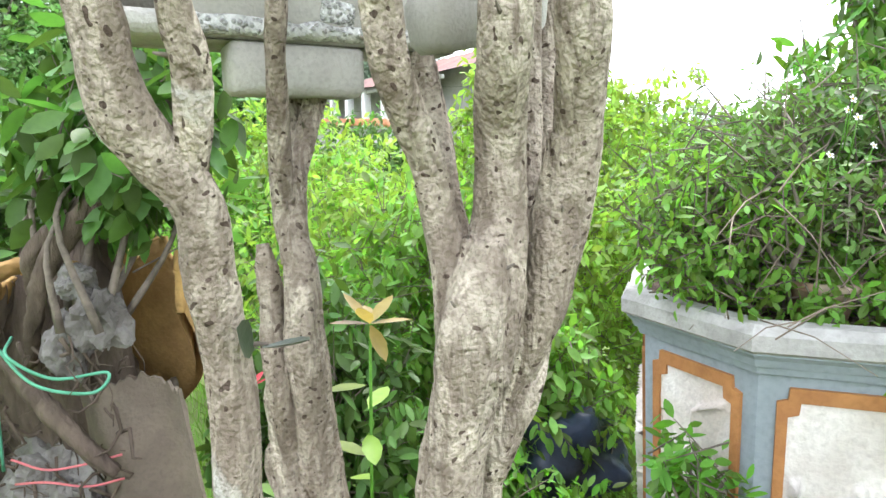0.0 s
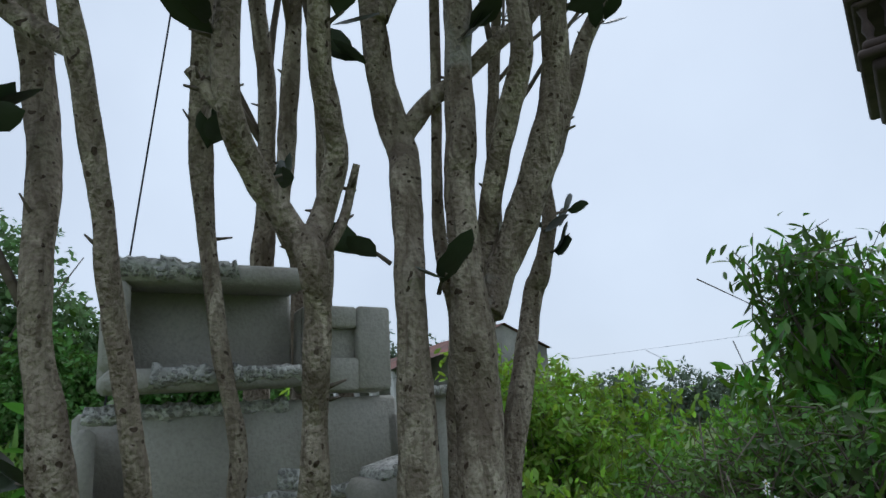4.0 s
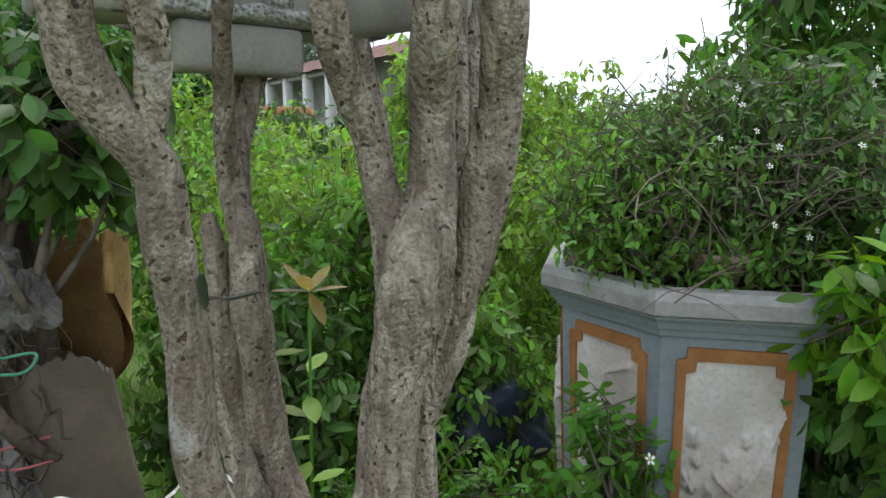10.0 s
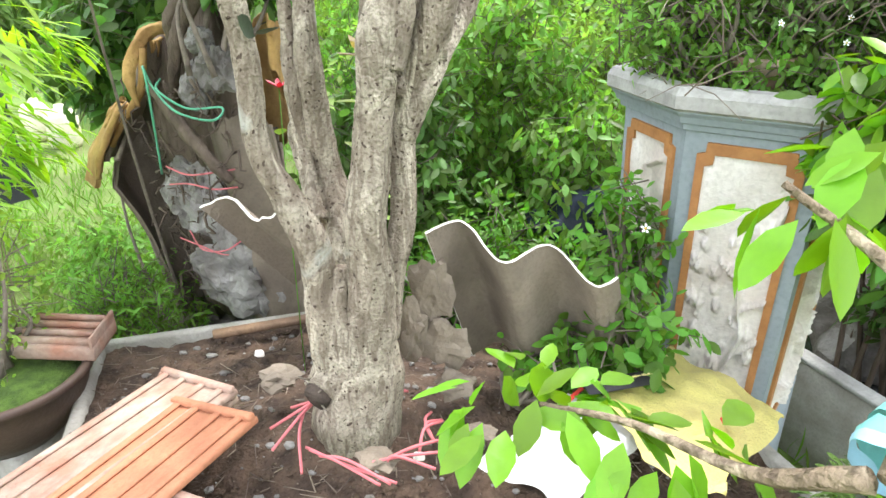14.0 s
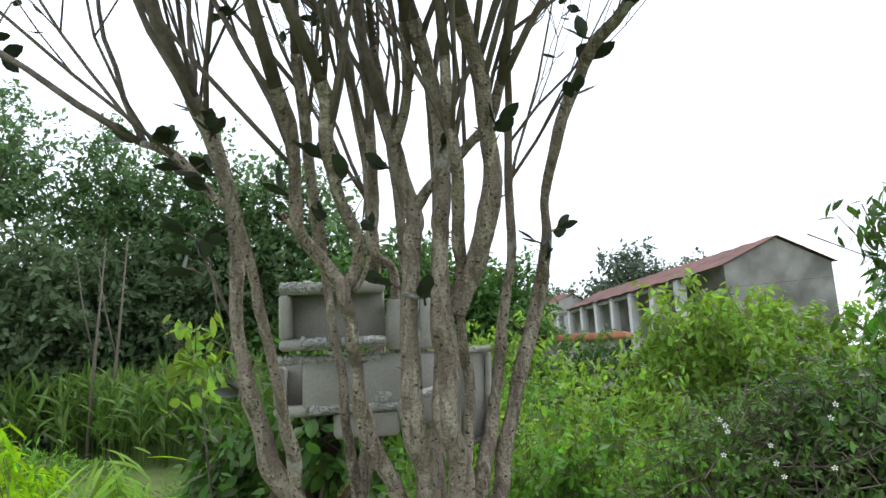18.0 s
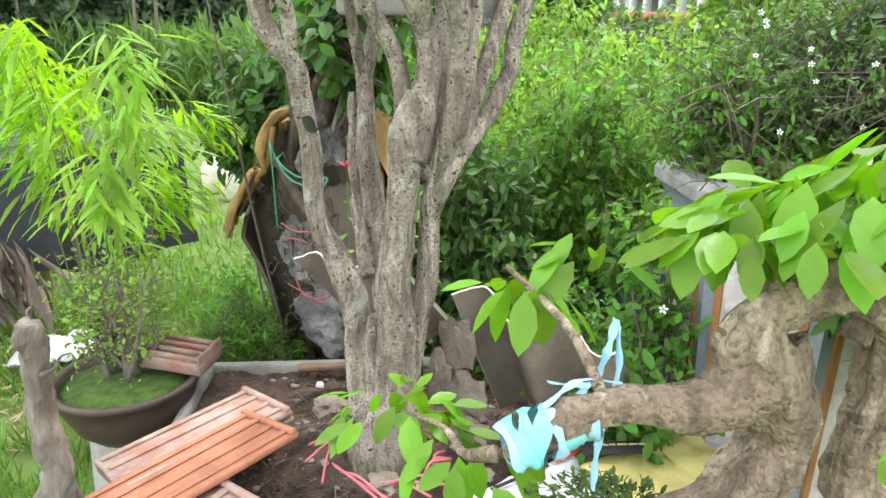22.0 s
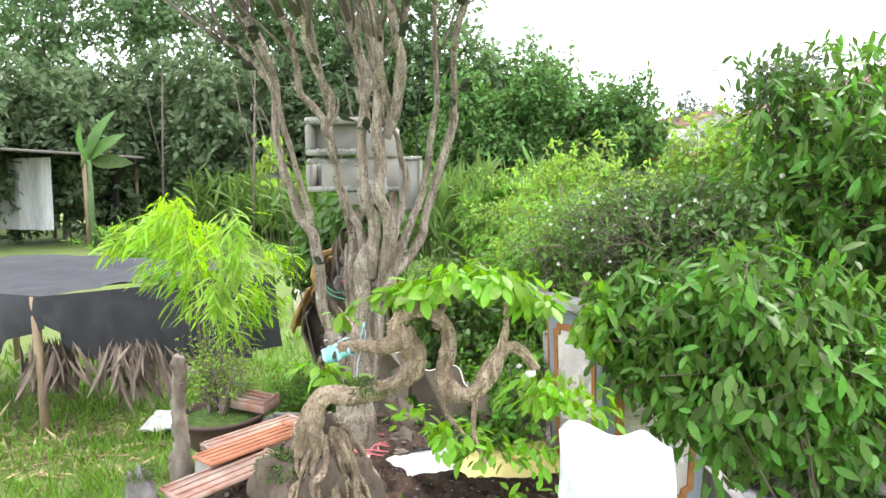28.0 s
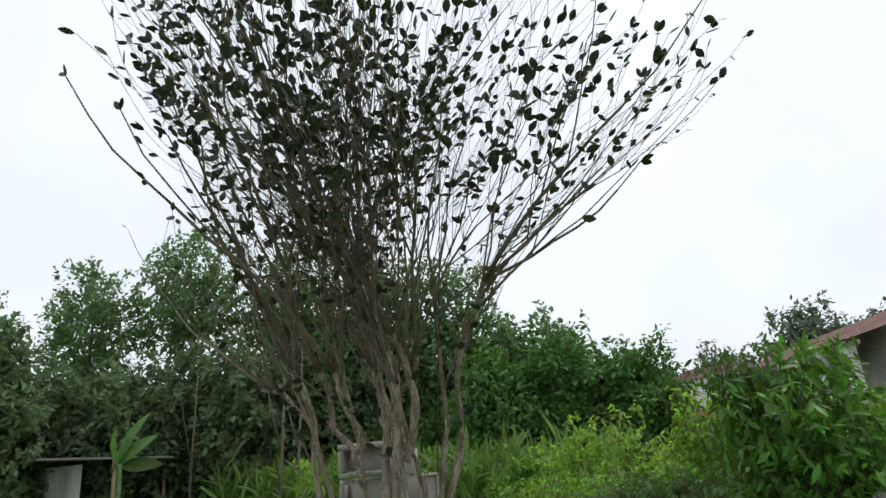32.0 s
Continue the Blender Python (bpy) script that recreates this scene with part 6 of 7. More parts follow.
for k in range(40):
    a = R4.uniform(0, 6.28)
    p = [(0.75 + 0.05 * math.cos(a), -0.24 + 0.05 * math.sin(a), R4.uniform(0.7, 0.84))]
    for s in range(6):
        q = p[-1]
        p.append((q[0] + 0.026 * math.cos(a) + R4.uniform(-0.035, 0.035), q[1] + 0.024 * math.sin(a) + R4.uniform(-0.03, 0.03), q[2] - R4.uniform(0.03, 0.1)))
    limb("root", [(*c, R4.choice((0.009, 0.013, 0.02)) * (1 - 0.11 * i)) for i, c in enumerate(p)], 66 + k, 7, 0.4, M_BONSAI, parent=bonsai, steps=4)
g = Geo()
rock(g, P(0.74, -0.2, 0.45), (0.1, 0.09, 0.17), 83, 4, 0.6)
part("root_ball", g, M_BARK_DARK, bonsai, "dark earth and roots")
limb("cut_end", [(1.385, 0.185, 1.01, 0.021), (1.389, 0.188, 0.995, 0.019)], 144, 12, 0.2, M_PLASTER, parent=bonsai, label="pale sawn end")
moss_rock = thing("mossy_block", "small mossy block of dark earth beside the bonsai's roots", "block", at=P(0.58, -0.28, 0.3))
g = Geo()
rock(g, P(0.58, -0.28, 0.5), (0.085, 0.075, 0.11), 88, 4, 0.5)
part("earth", g, M_BARK_DARK, moss_rock)


def leaf_pad(name, blobs, mat, size, seed, parent, width=0.46, droop=0.55):
    """Clumps of drooping leaves: each blob is (x, y, z, rx, ry, rz, count) in plan units."""
    rs = rng(seed)
    bb, aa_, nn = [], [], []
    for x, y, z, rx, ry, rz, n in blobs:
        d = rs.normal(size=(n, 3))
        d /= np.linalg.norm(d, axis=1, keepdims=True)
        d[:, 2] = np.abs(d[:, 2]) * 0.9 - 0.15
        p = np.array(P(x, y, z)) + d * 0.6 * np.array([rx, ry, rz]) * (0.35 + 0.65 * rs.random((n, 1)) ** 0.6)
        bb.append(p)
        aa_.append(d * np.array([1, 1, 0.3]) + rs.normal(0, 0.4, (n, 3)) + np.array([0, 0, -droop]))
        nn.append(np.array([0, 0, 1.0]) + d * 0.6 + rs.normal(0, 0.3, (n, 3)))
    bb, aa_, nn = (np.concatenate(q) for q in (bb, aa_, nn))
    return part(name, leaf_mesh("leaves", mat, bb, aa_, nn, size * rs.uniform(0.6, 1.1, len(bb)), width, 0.5), mat, parent)


for k, (blob, size) in enumerate((((0.95, -0.08, 1.29, 0.09, 0.1, 0.06, 40), 0.052), ((1.04, -0.03, 1.32, 0.13, 0.12, 0.07, 62), 0.052), ((1.17, 0.03, 1.36, 0.16, 0.15, 0.09, 88), 0.05), ((1.3, 0.1, 1.35, 0.16, 0.15, 0.09, 88), 0.048), ((1.42, 0.18, 1.26, 0.12, 0.12, 0.11, 56), 0.046),
                                  ((0.73, -0.12, 1.2, 0.07, 0.06, 0.04, 13), 0.048), ((0.8, -0.06, 1.25, 0.06, 0.05, 0.04, 8), 0.046), ((0.53, -0.06, 0.95, 0.12, 0.09, 0.05, 32), 0.045), ((0.64, -0.1, 0.95, 0.11, 0.09, 0.05, 26), 0.043), ((1.14, 0.02, 0.76, 0.15, 0.13, 0.08, 70), 0.04),
                                  ((1.27, 0.08, 0.7, 0.16, 0.14, 0.1, 80), 0.04), ((1.46, 0.24, 0.88, 0.13, 0.13, 0.2, 80), 0.04), ((1.38, 0.3, 0.6, 0.16, 0.15, 0.14, 80), 0.04), ((1.36, 0.16, 0.45, 0.18, 0.15, 0.12, 70), 0.04), ((1.0, -0.02, 0.82, 0.1, 0.1, 0.07, 26), 0.04), ((1.32, 0.34, 0.86, 0.14, 0.12, 0.16, 60), 0.045), ((1.5, 0.42, 0.8, 0.16, 0.14, 0.2, 70), 0.045))):
    leaf_pad("leaf_pad", [blob], M_LEAF_BONSAI, size, 91 + k, bonsai)
limb("branch", [(0.76, -0.27, 1.08, 0.01), (0.7, -0.22, 1.03, 0.007), (0.62, -0.11, 0.98, 0.005), (0.53, -0.07, 0.96, 0.003)], 140, 6, 0.3, M_BONSAI, parent=bonsai)
limb("branch", [(0.86, -0.2, 1.125, 0.009), (0.8, -0.14, 1.18, 0.006), (0.71, -0.12, 1.24, 0.003)], 141, 6, 0.3, M_BONSAI, parent=bonsai)
limb("branch", [(1.12, -0.01, 0.97, 0.012), (1.13, 0.0, 0.86, 0.009), (1.2, 0.05, 0.75, 0.005)], 142, 6, 0.3, M_BONSAI, parent=bonsai)
leaf_pad("moss_tuft", [(0.88, -0.17, 0.96, 0.11, 0.08, 0.04, 900)], M_MOSS, 0.012, 195, bonsai, 0.3, 0.0)
leaf_pad("moss", [(0.57, -0.28, 0.62, 0.14, 0.12, 0.08, 1500)], M_MOSS, 0.013, 196, moss_rock, 0.3, 0.0)
tape = thing("plastic_tape", "turquoise and pale blue plastic tape wrapped round a bonsai branch", "tape", at=P(0.8, -0.2, 1.08))
TA, TB = Vector(P(0.77, -0.265, 1.085)), Vector(P(0.85, -0.2, 1.115))
axis_t = (TB - TA).normalized()
R6 = random.Random(31)
for k in range(9):
    c = TA.lerp(TB, 0.04 + 0.11 * k)
    n1 = (axis_t + Vector((R6.uniform(-1, 1), R6.uniform(-1, 1), R6.uniform(-1, 1))) * 0.35).normalized()
    e1 = n1.orthogonal().normalized()
    e2 = n1.cross(e1)
    rr_ = 0.0155 + 0.003 * math.sin(k * 0.8) + R6.uniform(-0.001, 0.0015)
    w = R6.uniform(0.0035, 0.006)
    ribbon = Geo()
    m_ = 26
    for i in range(m_):
        a = 2 * math.pi * i / m_
        q = c + (math.cos(a) * e1 + math.sin(a) * e2) * rr_ * (1 + 0.12 * noise.noise(Vector((math.cos(a) * 2, math.sin(a) * 2, k * 3.0))))
        o = (q - c).normalized() * 0.0011
        twist = n1 * w * (1 + 0.4 * math.sin(3 * a + k))
        ribbon.v += [tuple(q - twist + o * 0.2), tuple(q + o * 1.6), tuple(q + twist + o * 0.2)]
    ribbon.f = [f for i in range(m_) for j in (0, 1) for f in ((3 * i + j, 3 * ((i + 1) % m_) + j, 3 * ((i + 1) % m_) + j + 1, 3 * i + j + 1),)]
    part("wrap", ribbon, M_TAPE if k % 4 else M_TAPE_BLUE, tape)
for pts_, wd in (([(0.8, -0.22, 1.15), (0.83, -0.15, 1.12), (0.845, -0.14, 1.16), (0.85, -0.13, 1.2)], 0.004), ([(0.85, -0.13, 1.2), (0.86, -0.14, 1.14), (0.85, -0.17, 1.06), (0.85, -0.18, 1.0)], 0.0036), ([(0.8, -0.24, 1.13), (0.83, -0.2, 1.15), (0.87, -0.15, 1.13)], 0.003)):
    pts, rd = curve_points([(*P(*q), wd) for q in pts_], 6)
    ribbon = Geo()
    for i, p in enumerate(pts):
        s = Vector((0.8, -0.5, 0.2 * math.sin(i))).normalized() * rd[i] * (0.8 + 0.3 * math.sin(i * 1.7))
        ribbon.v += [tuple(p - s), tuple(p + Vector((0, -0.0012, 0))), tuple(p + s)]
    ribbon.f = [f for i in range(len(pts) - 1) for j in (0, 1) for f in ((3 * i + j, 3 * i + 3 + j, 3 * i + 4 + j, 3 * i + 1 + j),)]
    part("loose_end", ribbon, M_TAPE_BLUE, tape, "loose pale blue end")
stand = thing("bonsai_stand", "rough concrete stand under the bonsai", "stand", at=P(0.75, -0.1, -1))
part("block", Geo().box((0.2, 0.22, 0.72), Matrix.Translation((*P(0.78, -0.12, 0)[:2], 0.36)) @ pose(0, 0, 0, 0, 0, 20), 0.012), M_CONCRETE, stand)
bush("weed", "grass and weeds at the foot of the bonsai", "weed", (0.85, -0.1, 0.25), (0.35, 0.2, 0.3), 260, 5, 0.03, M_LEAF_WEED, 0.2, 0.3, 0.0, 143, 12, 0.05, 0.1, base=(0.85, -0.1, 0.18))
ws2 = sack("white_sack", "white plastic sack draped over a support beside the bonsai", P(1.53, 0.12, 0.84), (0.22, 0.07, 0.005), (0.05, -0.1, -0.36), M_SACK_W, 8.2, 0.03)
stand = thing("sack_support", "concrete block under the white sack", "block", at=P(1.7, 0.22, -1))
part("block", Geo().box((0.2, 0.14, 0.94), Matrix.Translation((*P(1.72, 0.26, 0)[:2], 0.47)), 0.01), M_CONCRETE, stand)


part("bowl", lathe([(0.0, 0.0), (0.035, 0.0), (0.05, 0.05), (0.058, 0.054), (0.058, 0.066), (0.048, 0.066), (0.04, 0.04), (0.0, 0.03)], P(1.093, 1.575, 1.045), 24), M_TILE_OLD, pot2)


# ---- brown pot with bamboo on its stand ----
pot = thing("oval_pot", "wide brown glazed pot with mossy soil", "flower pot", at=P(-1.39, 0.9, -0.3))
PC, CANES = P(-1.39, 0.9, 0.06), P(-1.8, 1.22, -1.0)


part("bowl", lathe([(0.0, -0.14), (0.1, -0.14), (0.14, -0.1), (0.168, -0.04), (0.178, 0.0), (0.188, 0.004), (0.19, 0.018), (0.18, 0.022), (0.167, 0.014), (0.162, -0.02), (0.0, -0.03)], PC), M_POT, pot)
part("soil", lathe([(0.0, 0.014), (0.1, 0.009), (0.165, -0.002), (0.165, -0.03)], PC), M_MOSS, pot, "moss-covered soil")
stand = thing("pot_stand", "grey concrete stand under the pot", "stand", at=(PC.x, PC.y, 0))
part("block", Geo().box((0.17, 0.17, PC.z - 0.14), Matrix.Translation((PC.x, PC.y, (PC.z - 0.14) / 2)), 0.01, 1.2), M_CONCRETE, stand)
roof_tile(Matrix.Translation(P(-1.24, 1.08, 0.135)) @ pose(0, 0, 0, 3, 4, 15) @ Matrix.Diagonal((0.5, 0.6, 2.6, 1)), M_TILE_OLD, "stack of old terracotta tiles on the pot's rim")
bam = thing("bamboo_plant", "bamboo with pale drooping pointed leaves behind the brown pot", "bamboo", at=(CANES.x, CANES.y, CANES.z))
rs = rng(101)
R5 = random.Random(23)
bb, aa_, nn = [], [], []
for k in range(15):
    a = R5.uniform(0, 6.28)
    reach, top = R5.uniform(0.05, 0.36), R5.uniform(0.55, 1.05)
    f0 = CANES + Vector((math.cos(a) * 0.07, math.sin(a) * 0.07, 0))
    top += 0.48
    pts, rd = curve_points([(*f0, 0.004), (*(f0 + Vector((math.cos(a) * reach * 0.3, math.sin(a) * reach * 0.3, 0.19 + top * 0.6))), 0.003), (*(f0 + Vector((math.cos(a) * reach, math.sin(a) * reach, top))), 0.0015), (*(f0 + Vector((math.cos(a) * (reach + 0.12), math.sin(a) * (reach + 0.12), top - 0.05))), 0.001)], 8)
    part("cane", Geo().tube(pts, [0.7 * r for r in rd], 5), M_CANE, bam)
    for p in pts[9:]:
        for _ in range(7):
            bb.append(p + Vector((R5.uniform(-1, 1), R5.uniform(-1, 1), R5.uniform(-1, 1))) * 0.05)
            w = a + R5.uniform(-1.2, 1.2)
            aa_.append((math.cos(w), math.sin(w), R5.uniform(-0.9, 0.1)))
            nn.append((R5.uniform(-0.3, 0.3), R5.uniform(-0.3, 0.3), 1))
part("leaves", leaf_mesh("leaves", M_LEAF_BAMBOO, bb, aa_, nn, 0.11 * rs.uniform(0.6, 1.2, len(bb)), 0.13, 0.5), M_LEAF_BAMBOO, bam)
bush("pot_shrub", "thin twiggy shrub with sparse small leaves in the pot", "shrub", (-1.45, 0.93, 0.4), (0.34, 0.3, 0.42), 240, 4, 0.02, M_LEAF_LIME, 0.5, 0.2, 0.1, 102, 16, 0.05, 0.2, base=(-1.42, 0.92, 0.06))
moved(0.06, -0.1, 0.02)
stump = thing("driftwood_stump", "grey gnarled dead bonsai stump", "stump", at=P(-0.96, 0.37, -0.9))
limb("trunk", [(-1.0, 0.33, -0.95, 0.1), (-0.98, 0.32, -0.3, 0.07), (-0.93, 0.31, 0.1, 0.055), (-0.89, 0.29, 0.3, 0.043), (-0.84, 0.26, 0.48, 0.036), (-0.8, 0.24, 0.64, 0.033), (-0.78, 0.23, 0.72, 0.037), (-0.77, 0.23, 0.76, 0.026)], 121, 16, 0.7, M_STUMP, parent=stump, lobes=0.12)
for k, (x, y, z, e, f) in enumerate(((-0.79, 0.24, 0.7, -0.06, 0.07), (-0.78, 0.24, 0.6, 0.07, 0.06), (-0.86, 0.27, 0.42, -0.1, 0.1))):
    limb("twig", [(x, y, z, 0.009), (x + e * 0.5, y + 0.02, z + f * 0.3, 0.006), (x + e * 0.8, y + 0.03, z + f * 0.9, 0.004), (x + e, y + 0.05, z + f, 0.002)], 123 + k, 6, 0.4, M_TWIG, parent=stump)
moved()


mossy = thing("stone_post", "rough mossy stone post in the grass", "stone", at=P(-0.58, -0.2, -1))
g = Geo()
rock(g, P(-0.58, -0.2, -0.35), (0.075, 0.07, 0.4), 140, 4, 0.35)
part("stone", g, M_ROCK, mossy)
leaf_pad("moss", [(-0.58, -0.2, 0.27, 0.1, 0.09, 0.05, 700)], M_MOSS, 0.011, 197, mossy, 0.3, 0.0)


# ---- lawn ----
rs = rng(200)
n = 16000
gx, gy = rs.uniform(-5.5, 1.6, n), rs.uniform(-1.2, 5.0, n)
near = np.exp(-((gx + 1.2) ** 2 + (gy - 1) ** 2) / 9) > rs.random(n) * 0.9
gx, gy = gx[near], gy[near]
gz = np.array([ground_height(a, b) for a, b in zip(gx, gy)])
k = 5
b = np.repeat(np.c_[gx, gy, gz], k, 0) + np.c_[rs.normal(0, 0.02, (len(gx) * k, 2)), np.zeros(len(gx) * k)]
ax = np.c_[rs.normal(0, 0.45, (len(b), 2)), np.ones(len(b))]
tagged(new("grass", leaf_mesh("grass", M_BLADE, b, ax, rs.normal(0, 1, (len(b), 3)), rs.uniform(0.04, 0.15, len(b)), 0.07, 0.5)), "tufts of fresh green lawn grass", "grass", kind="stuff")


rs = rng(201)
n = 900
sx, sy = rs.normal(-4.6, 0.7, n), rs.normal(1.3, 0.45, n)
b = np.c_[0.6 * sx, 0.6 * sy, [ground_height(0.6 * u, 0.6 * v) + 0.012 for u, v in zip(sx, sy)]] + np.c_[np.zeros((n, 2)), rs.random(n) * 0.03]
tagged(new("straw", leaf_mesh("straw", M_STRAW, b, np.c_[rs.normal(0, 1, (n, 2)), rs.normal(0, 0.12, n)], np.c_[rs.normal(0, 0.3, (n, 2)), np.ones(n)], rs.uniform(0.05, 0.2, n), 0.08, 0.2)), "dry brown straw scattered on the ground by the shed", "straw", kind="stuff")
sack("white_sack", "white plastic sack lying on the lawn", Vector((P(-3.98, 1.8, 0).x, P(-3.98, 1.8, 0).y, 0.06)), (0.3, 0.16, 0.02), (-0.1, 0.2, 0.03), M_SACK_W, 12.5, 0.035)
for k, (x, y) in enumerate(((-7.4, 7.6), (-6.7, 7.3))):
    can = thing("plastic_can", "pale plastic can standing on the lawn", "can", "cans on the lawn", at=P(x, y, -1))
    part("body", lathe([(0.0, 0.0), (0.12, 0.0), (0.13, 0.03), (0.13, 0.26), (0.1, 0.31), (0.04, 0.33), (0.04, 0.36), (0.0, 0.36)], P(x, y, -1), 18), M_CAN, can)
g = Geo()
rock(g, P(0.62, 2.55, 0.2), (0.14, 0.1, 0.1), 55, 4, 0.7)
solid("plastic_sheet", g, M_TARP_BLUE, "crumpled dark blue plastic sheet behind the bed", "plastic sheet")
g = Geo()
rock(g, P(0.62, 2.55, -0.4), (0.13, 0.1, 0.32), 57, 3, 0.3)
solid("stone", g, M_ROCK_DARK, "dark stone under the plastic sheet", "stones", smooth=False)
red = thing("red_seedling", "thin seedling with red young leaves", "seedling", at=P(-0.255, 0.98, 0.25))
part("stem", Geo().tube([P(-0.25, 0.98, 0.2), P(-0.257, 0.985, 0.7), P(-0.255, 0.99, 1.1)], [0.0011, 0.001, 0.0008], 5), M_LEAF_WEED, red)
part("top_leaves", leaf_mesh("top_leaves", M_RED_LEAF, [P(-0.255, 0.99, 1.1)] * 6, [(math.cos(k * 1.05), math.sin(k * 1.05), 0.7) for k in range(6)], [(0, 0, 1)] * 6, 0.026, 0.35, 0.2), M_RED_LEAF, red, "red young leaves")
part("leaves", leaf_mesh("leaves", M_LEAF_HEDGE, [P(-0.256, 0.985, 0.75 + 0.06 * k) for k in range(5)], [(math.cos(k * 2.1), math.sin(k * 2.1), -0.3) for k in range(5)], [(0, 0, 1)] * 5, 0.05, 0.45, 0.3), M_LEAF_HEDGE, red)


# ---- netted shed, hut, corn ----
moved(0.41, -0.42)
shed = thing("shade_shed", "low shed roofed with black shade net on bamboo posts", "shed", at=P(-6.2, 2.2, -1))
for x, y in ((-5.26, 1.7), (-8.4, 1.0), (-5.9, 3.6), (-8.9, 3.0)):
    part("post", Geo().tube([P(x, y, -1.0), P(x - 0.06, y, 0.55)], [0.03, 0.026], 8, 0.1), M_BAMBOO_POLE, shed)
g = Geo()
n = 24
for j in range(n):
    for i in range(n):
        u, v = i / (n - 1), j / (n - 1)
        x, y = -9.4 + 4.2 * u + 0.9 * v, 0.8 + 0.9 * u + 2.4 * v
        z = 0.55 + 0.12 * v + 0.1 * abs(noise.noise(Vector((u * 5, v * 5, 2)))) - 0.12 * math.sin(math.pi * u) * math.sin(math.pi * v)
        g.v.append(tuple(P(x, y, z)))
g.f = [(j * n + i, j * n + i + 1, (j + 1) * n + i + 1, (j + 1) * n + i) for j in range(n - 1) for i in range(n - 1)]
part("net_roof", g, M_NET, shed, "sagging black shade net")
for (xa, ya), (xb, yb) in (((-9.4, 0.8), (-5.2, 1.7)), ((-5.2, 1.7), (-4.3, 4.1))):
    g = Geo()
    for i in range(n):
        u = i / (n - 1)
        x, y = xa + (xb - xa) * u, ya + (yb - ya) * u
        near_post = (1 - u if xb == -5.2 else u)
        drop = 0.32 + 0.66 * math.sin(min(1.0, near_post * 2.5) * 1.57) + 0.12 * noise.noise(Vector((u * 8, xa, 0)))
        sway = 0.06 * math.sin(u * 40) + 0.05 * noise.noise(Vector((u * 20, xa, 3)))
        g.v += [tuple(P(x, y, 0.56)), tuple(P(x + sway * 0.5, y - 0.06 + sway, 0.56 - drop * 0.5)), tuple(P(x + sway, y - 0.02 + sway, 0.56 - drop))]
    g.f = [f for i in range(n - 1) for f in ((3 * i, 3 * i + 3, 3 * i + 4, 3 * i + 1), (3 * i + 1, 3 * i + 4, 3 * i + 5, 3 * i + 2))]
    part("net_side", g, M_NET, shed, "black net hanging from the roof's edge")
rs = rng(210)
for cx, cy, w_, n_ in ((-5.3, 1.85, 0.22, 120), (-4.55, 2.25, 0.24, 120)):
    bb = np.array([P(cx + w_ * 0.84 * a, cy + w_ * 0.5 * a + 0.08 * c, -0.12 + 0.2 * d) for a, c, d in np.c_[rs.normal(0, 0.6, n_), rs.normal(0, 1, n_), rs.random(n_)]])
    aa_ = np.c_[rs.normal(0, 0.3, (n_, 2)), -np.ones(n_)]
    part("dry_leaves", leaf_mesh("dry_leaves", M_DRY, bb, aa_, rs.normal(0, 1, (n_, 3)), rs.uniform(0.16, 0.42, n_), 0.1, 0.5, 0.5), M_DRY, shed, "bundle of dry hanging leaves")

moved()
hut = thing("field_hut", "small hut with a flat sheet roof and a pale tarpaulin wall", "hut", at=P(-28, 12, -1))
for x, y in ((-25.4, 12.7), (-30.5, 11.2), (-27, 16), (-32, 14.5)):
    part("post", Geo().tube([P(x, y, -1), P(x, y, 3.0)], [0.05, 0.05], 8), M_BAMBOO_POLE, hut)
part("roof", Geo().box((3.9, 3.2, 0.06), Matrix.Translation(P(-28.6, 13.4, 3.1)) @ pose(0, 0, 0, -3, 2, -16), 0.01), M_SHEETMETAL, hut)
g = Geo()
for j in range(10):
    for i in range(16):
        g.v.append(tuple(P(-31 + 4.2 * i / 15 - 0.1 * j / 9, 11.0 + 1.0 * i / 15, 2.85 - 3.1 * j / 9) + Vector((0, 0.05 * math.sin(i * 1.3), 0))))
g.f = [(j * 16 + i, j * 16 + i + 1, (j + 1) * 16 + i + 1, (j + 1) * 16 + i) for j in range(9) for i in range(15)]
part("tarpaulin", g, M_TARP, hut, "silvery hanging tarpaulin")
part("back_wall", Geo().box((3.8, 0.06, 2.2), Matrix.Translation(P(-29.5, 15.6, 1.2)) @ pose(0, 0, 0, 0, 0, -16), 0.01), M_DARK, hut)

rs = rng(220)
bb, aa_, ln = [], [], []
g = Geo()
for k in range(420):
    x, y = rs.uniform(-24, -5), rs.uniform(13, 19)
    h = rs.uniform(1.35, 1.9)
    p = P(x, y + 0.12 * abs(x), -1)
    g.tube([p, p + Vector((rs.normal(0, 0.05), rs.normal(0, 0.05), h * 0.85))], [0.012, 0.006], 4, cap=False)
    for i in range(11):
        a = rs.uniform(0, 6.28)
        bb.append(p + Vector((0, 0, h * (0.25 + 0.65 * i / 10))))
        aa_.append((math.cos(a) * 0.7, math.sin(a) * 0.7, 0.9))
        ln.append(rs.uniform(0.4, 0.7))
corn = thing("corn_field", "rows of tall green maize behind the garden", "maize", kind="stuff", at=P(-10, 16, -1))
part("leaves", leaf_mesh("leaves", M_CORN, bb, aa_, rs.normal(0, 1, (len(bb), 3)), ln, 0.13, 1.1), M_CORN, corn)
part("stalks", g, M_CORN, corn)


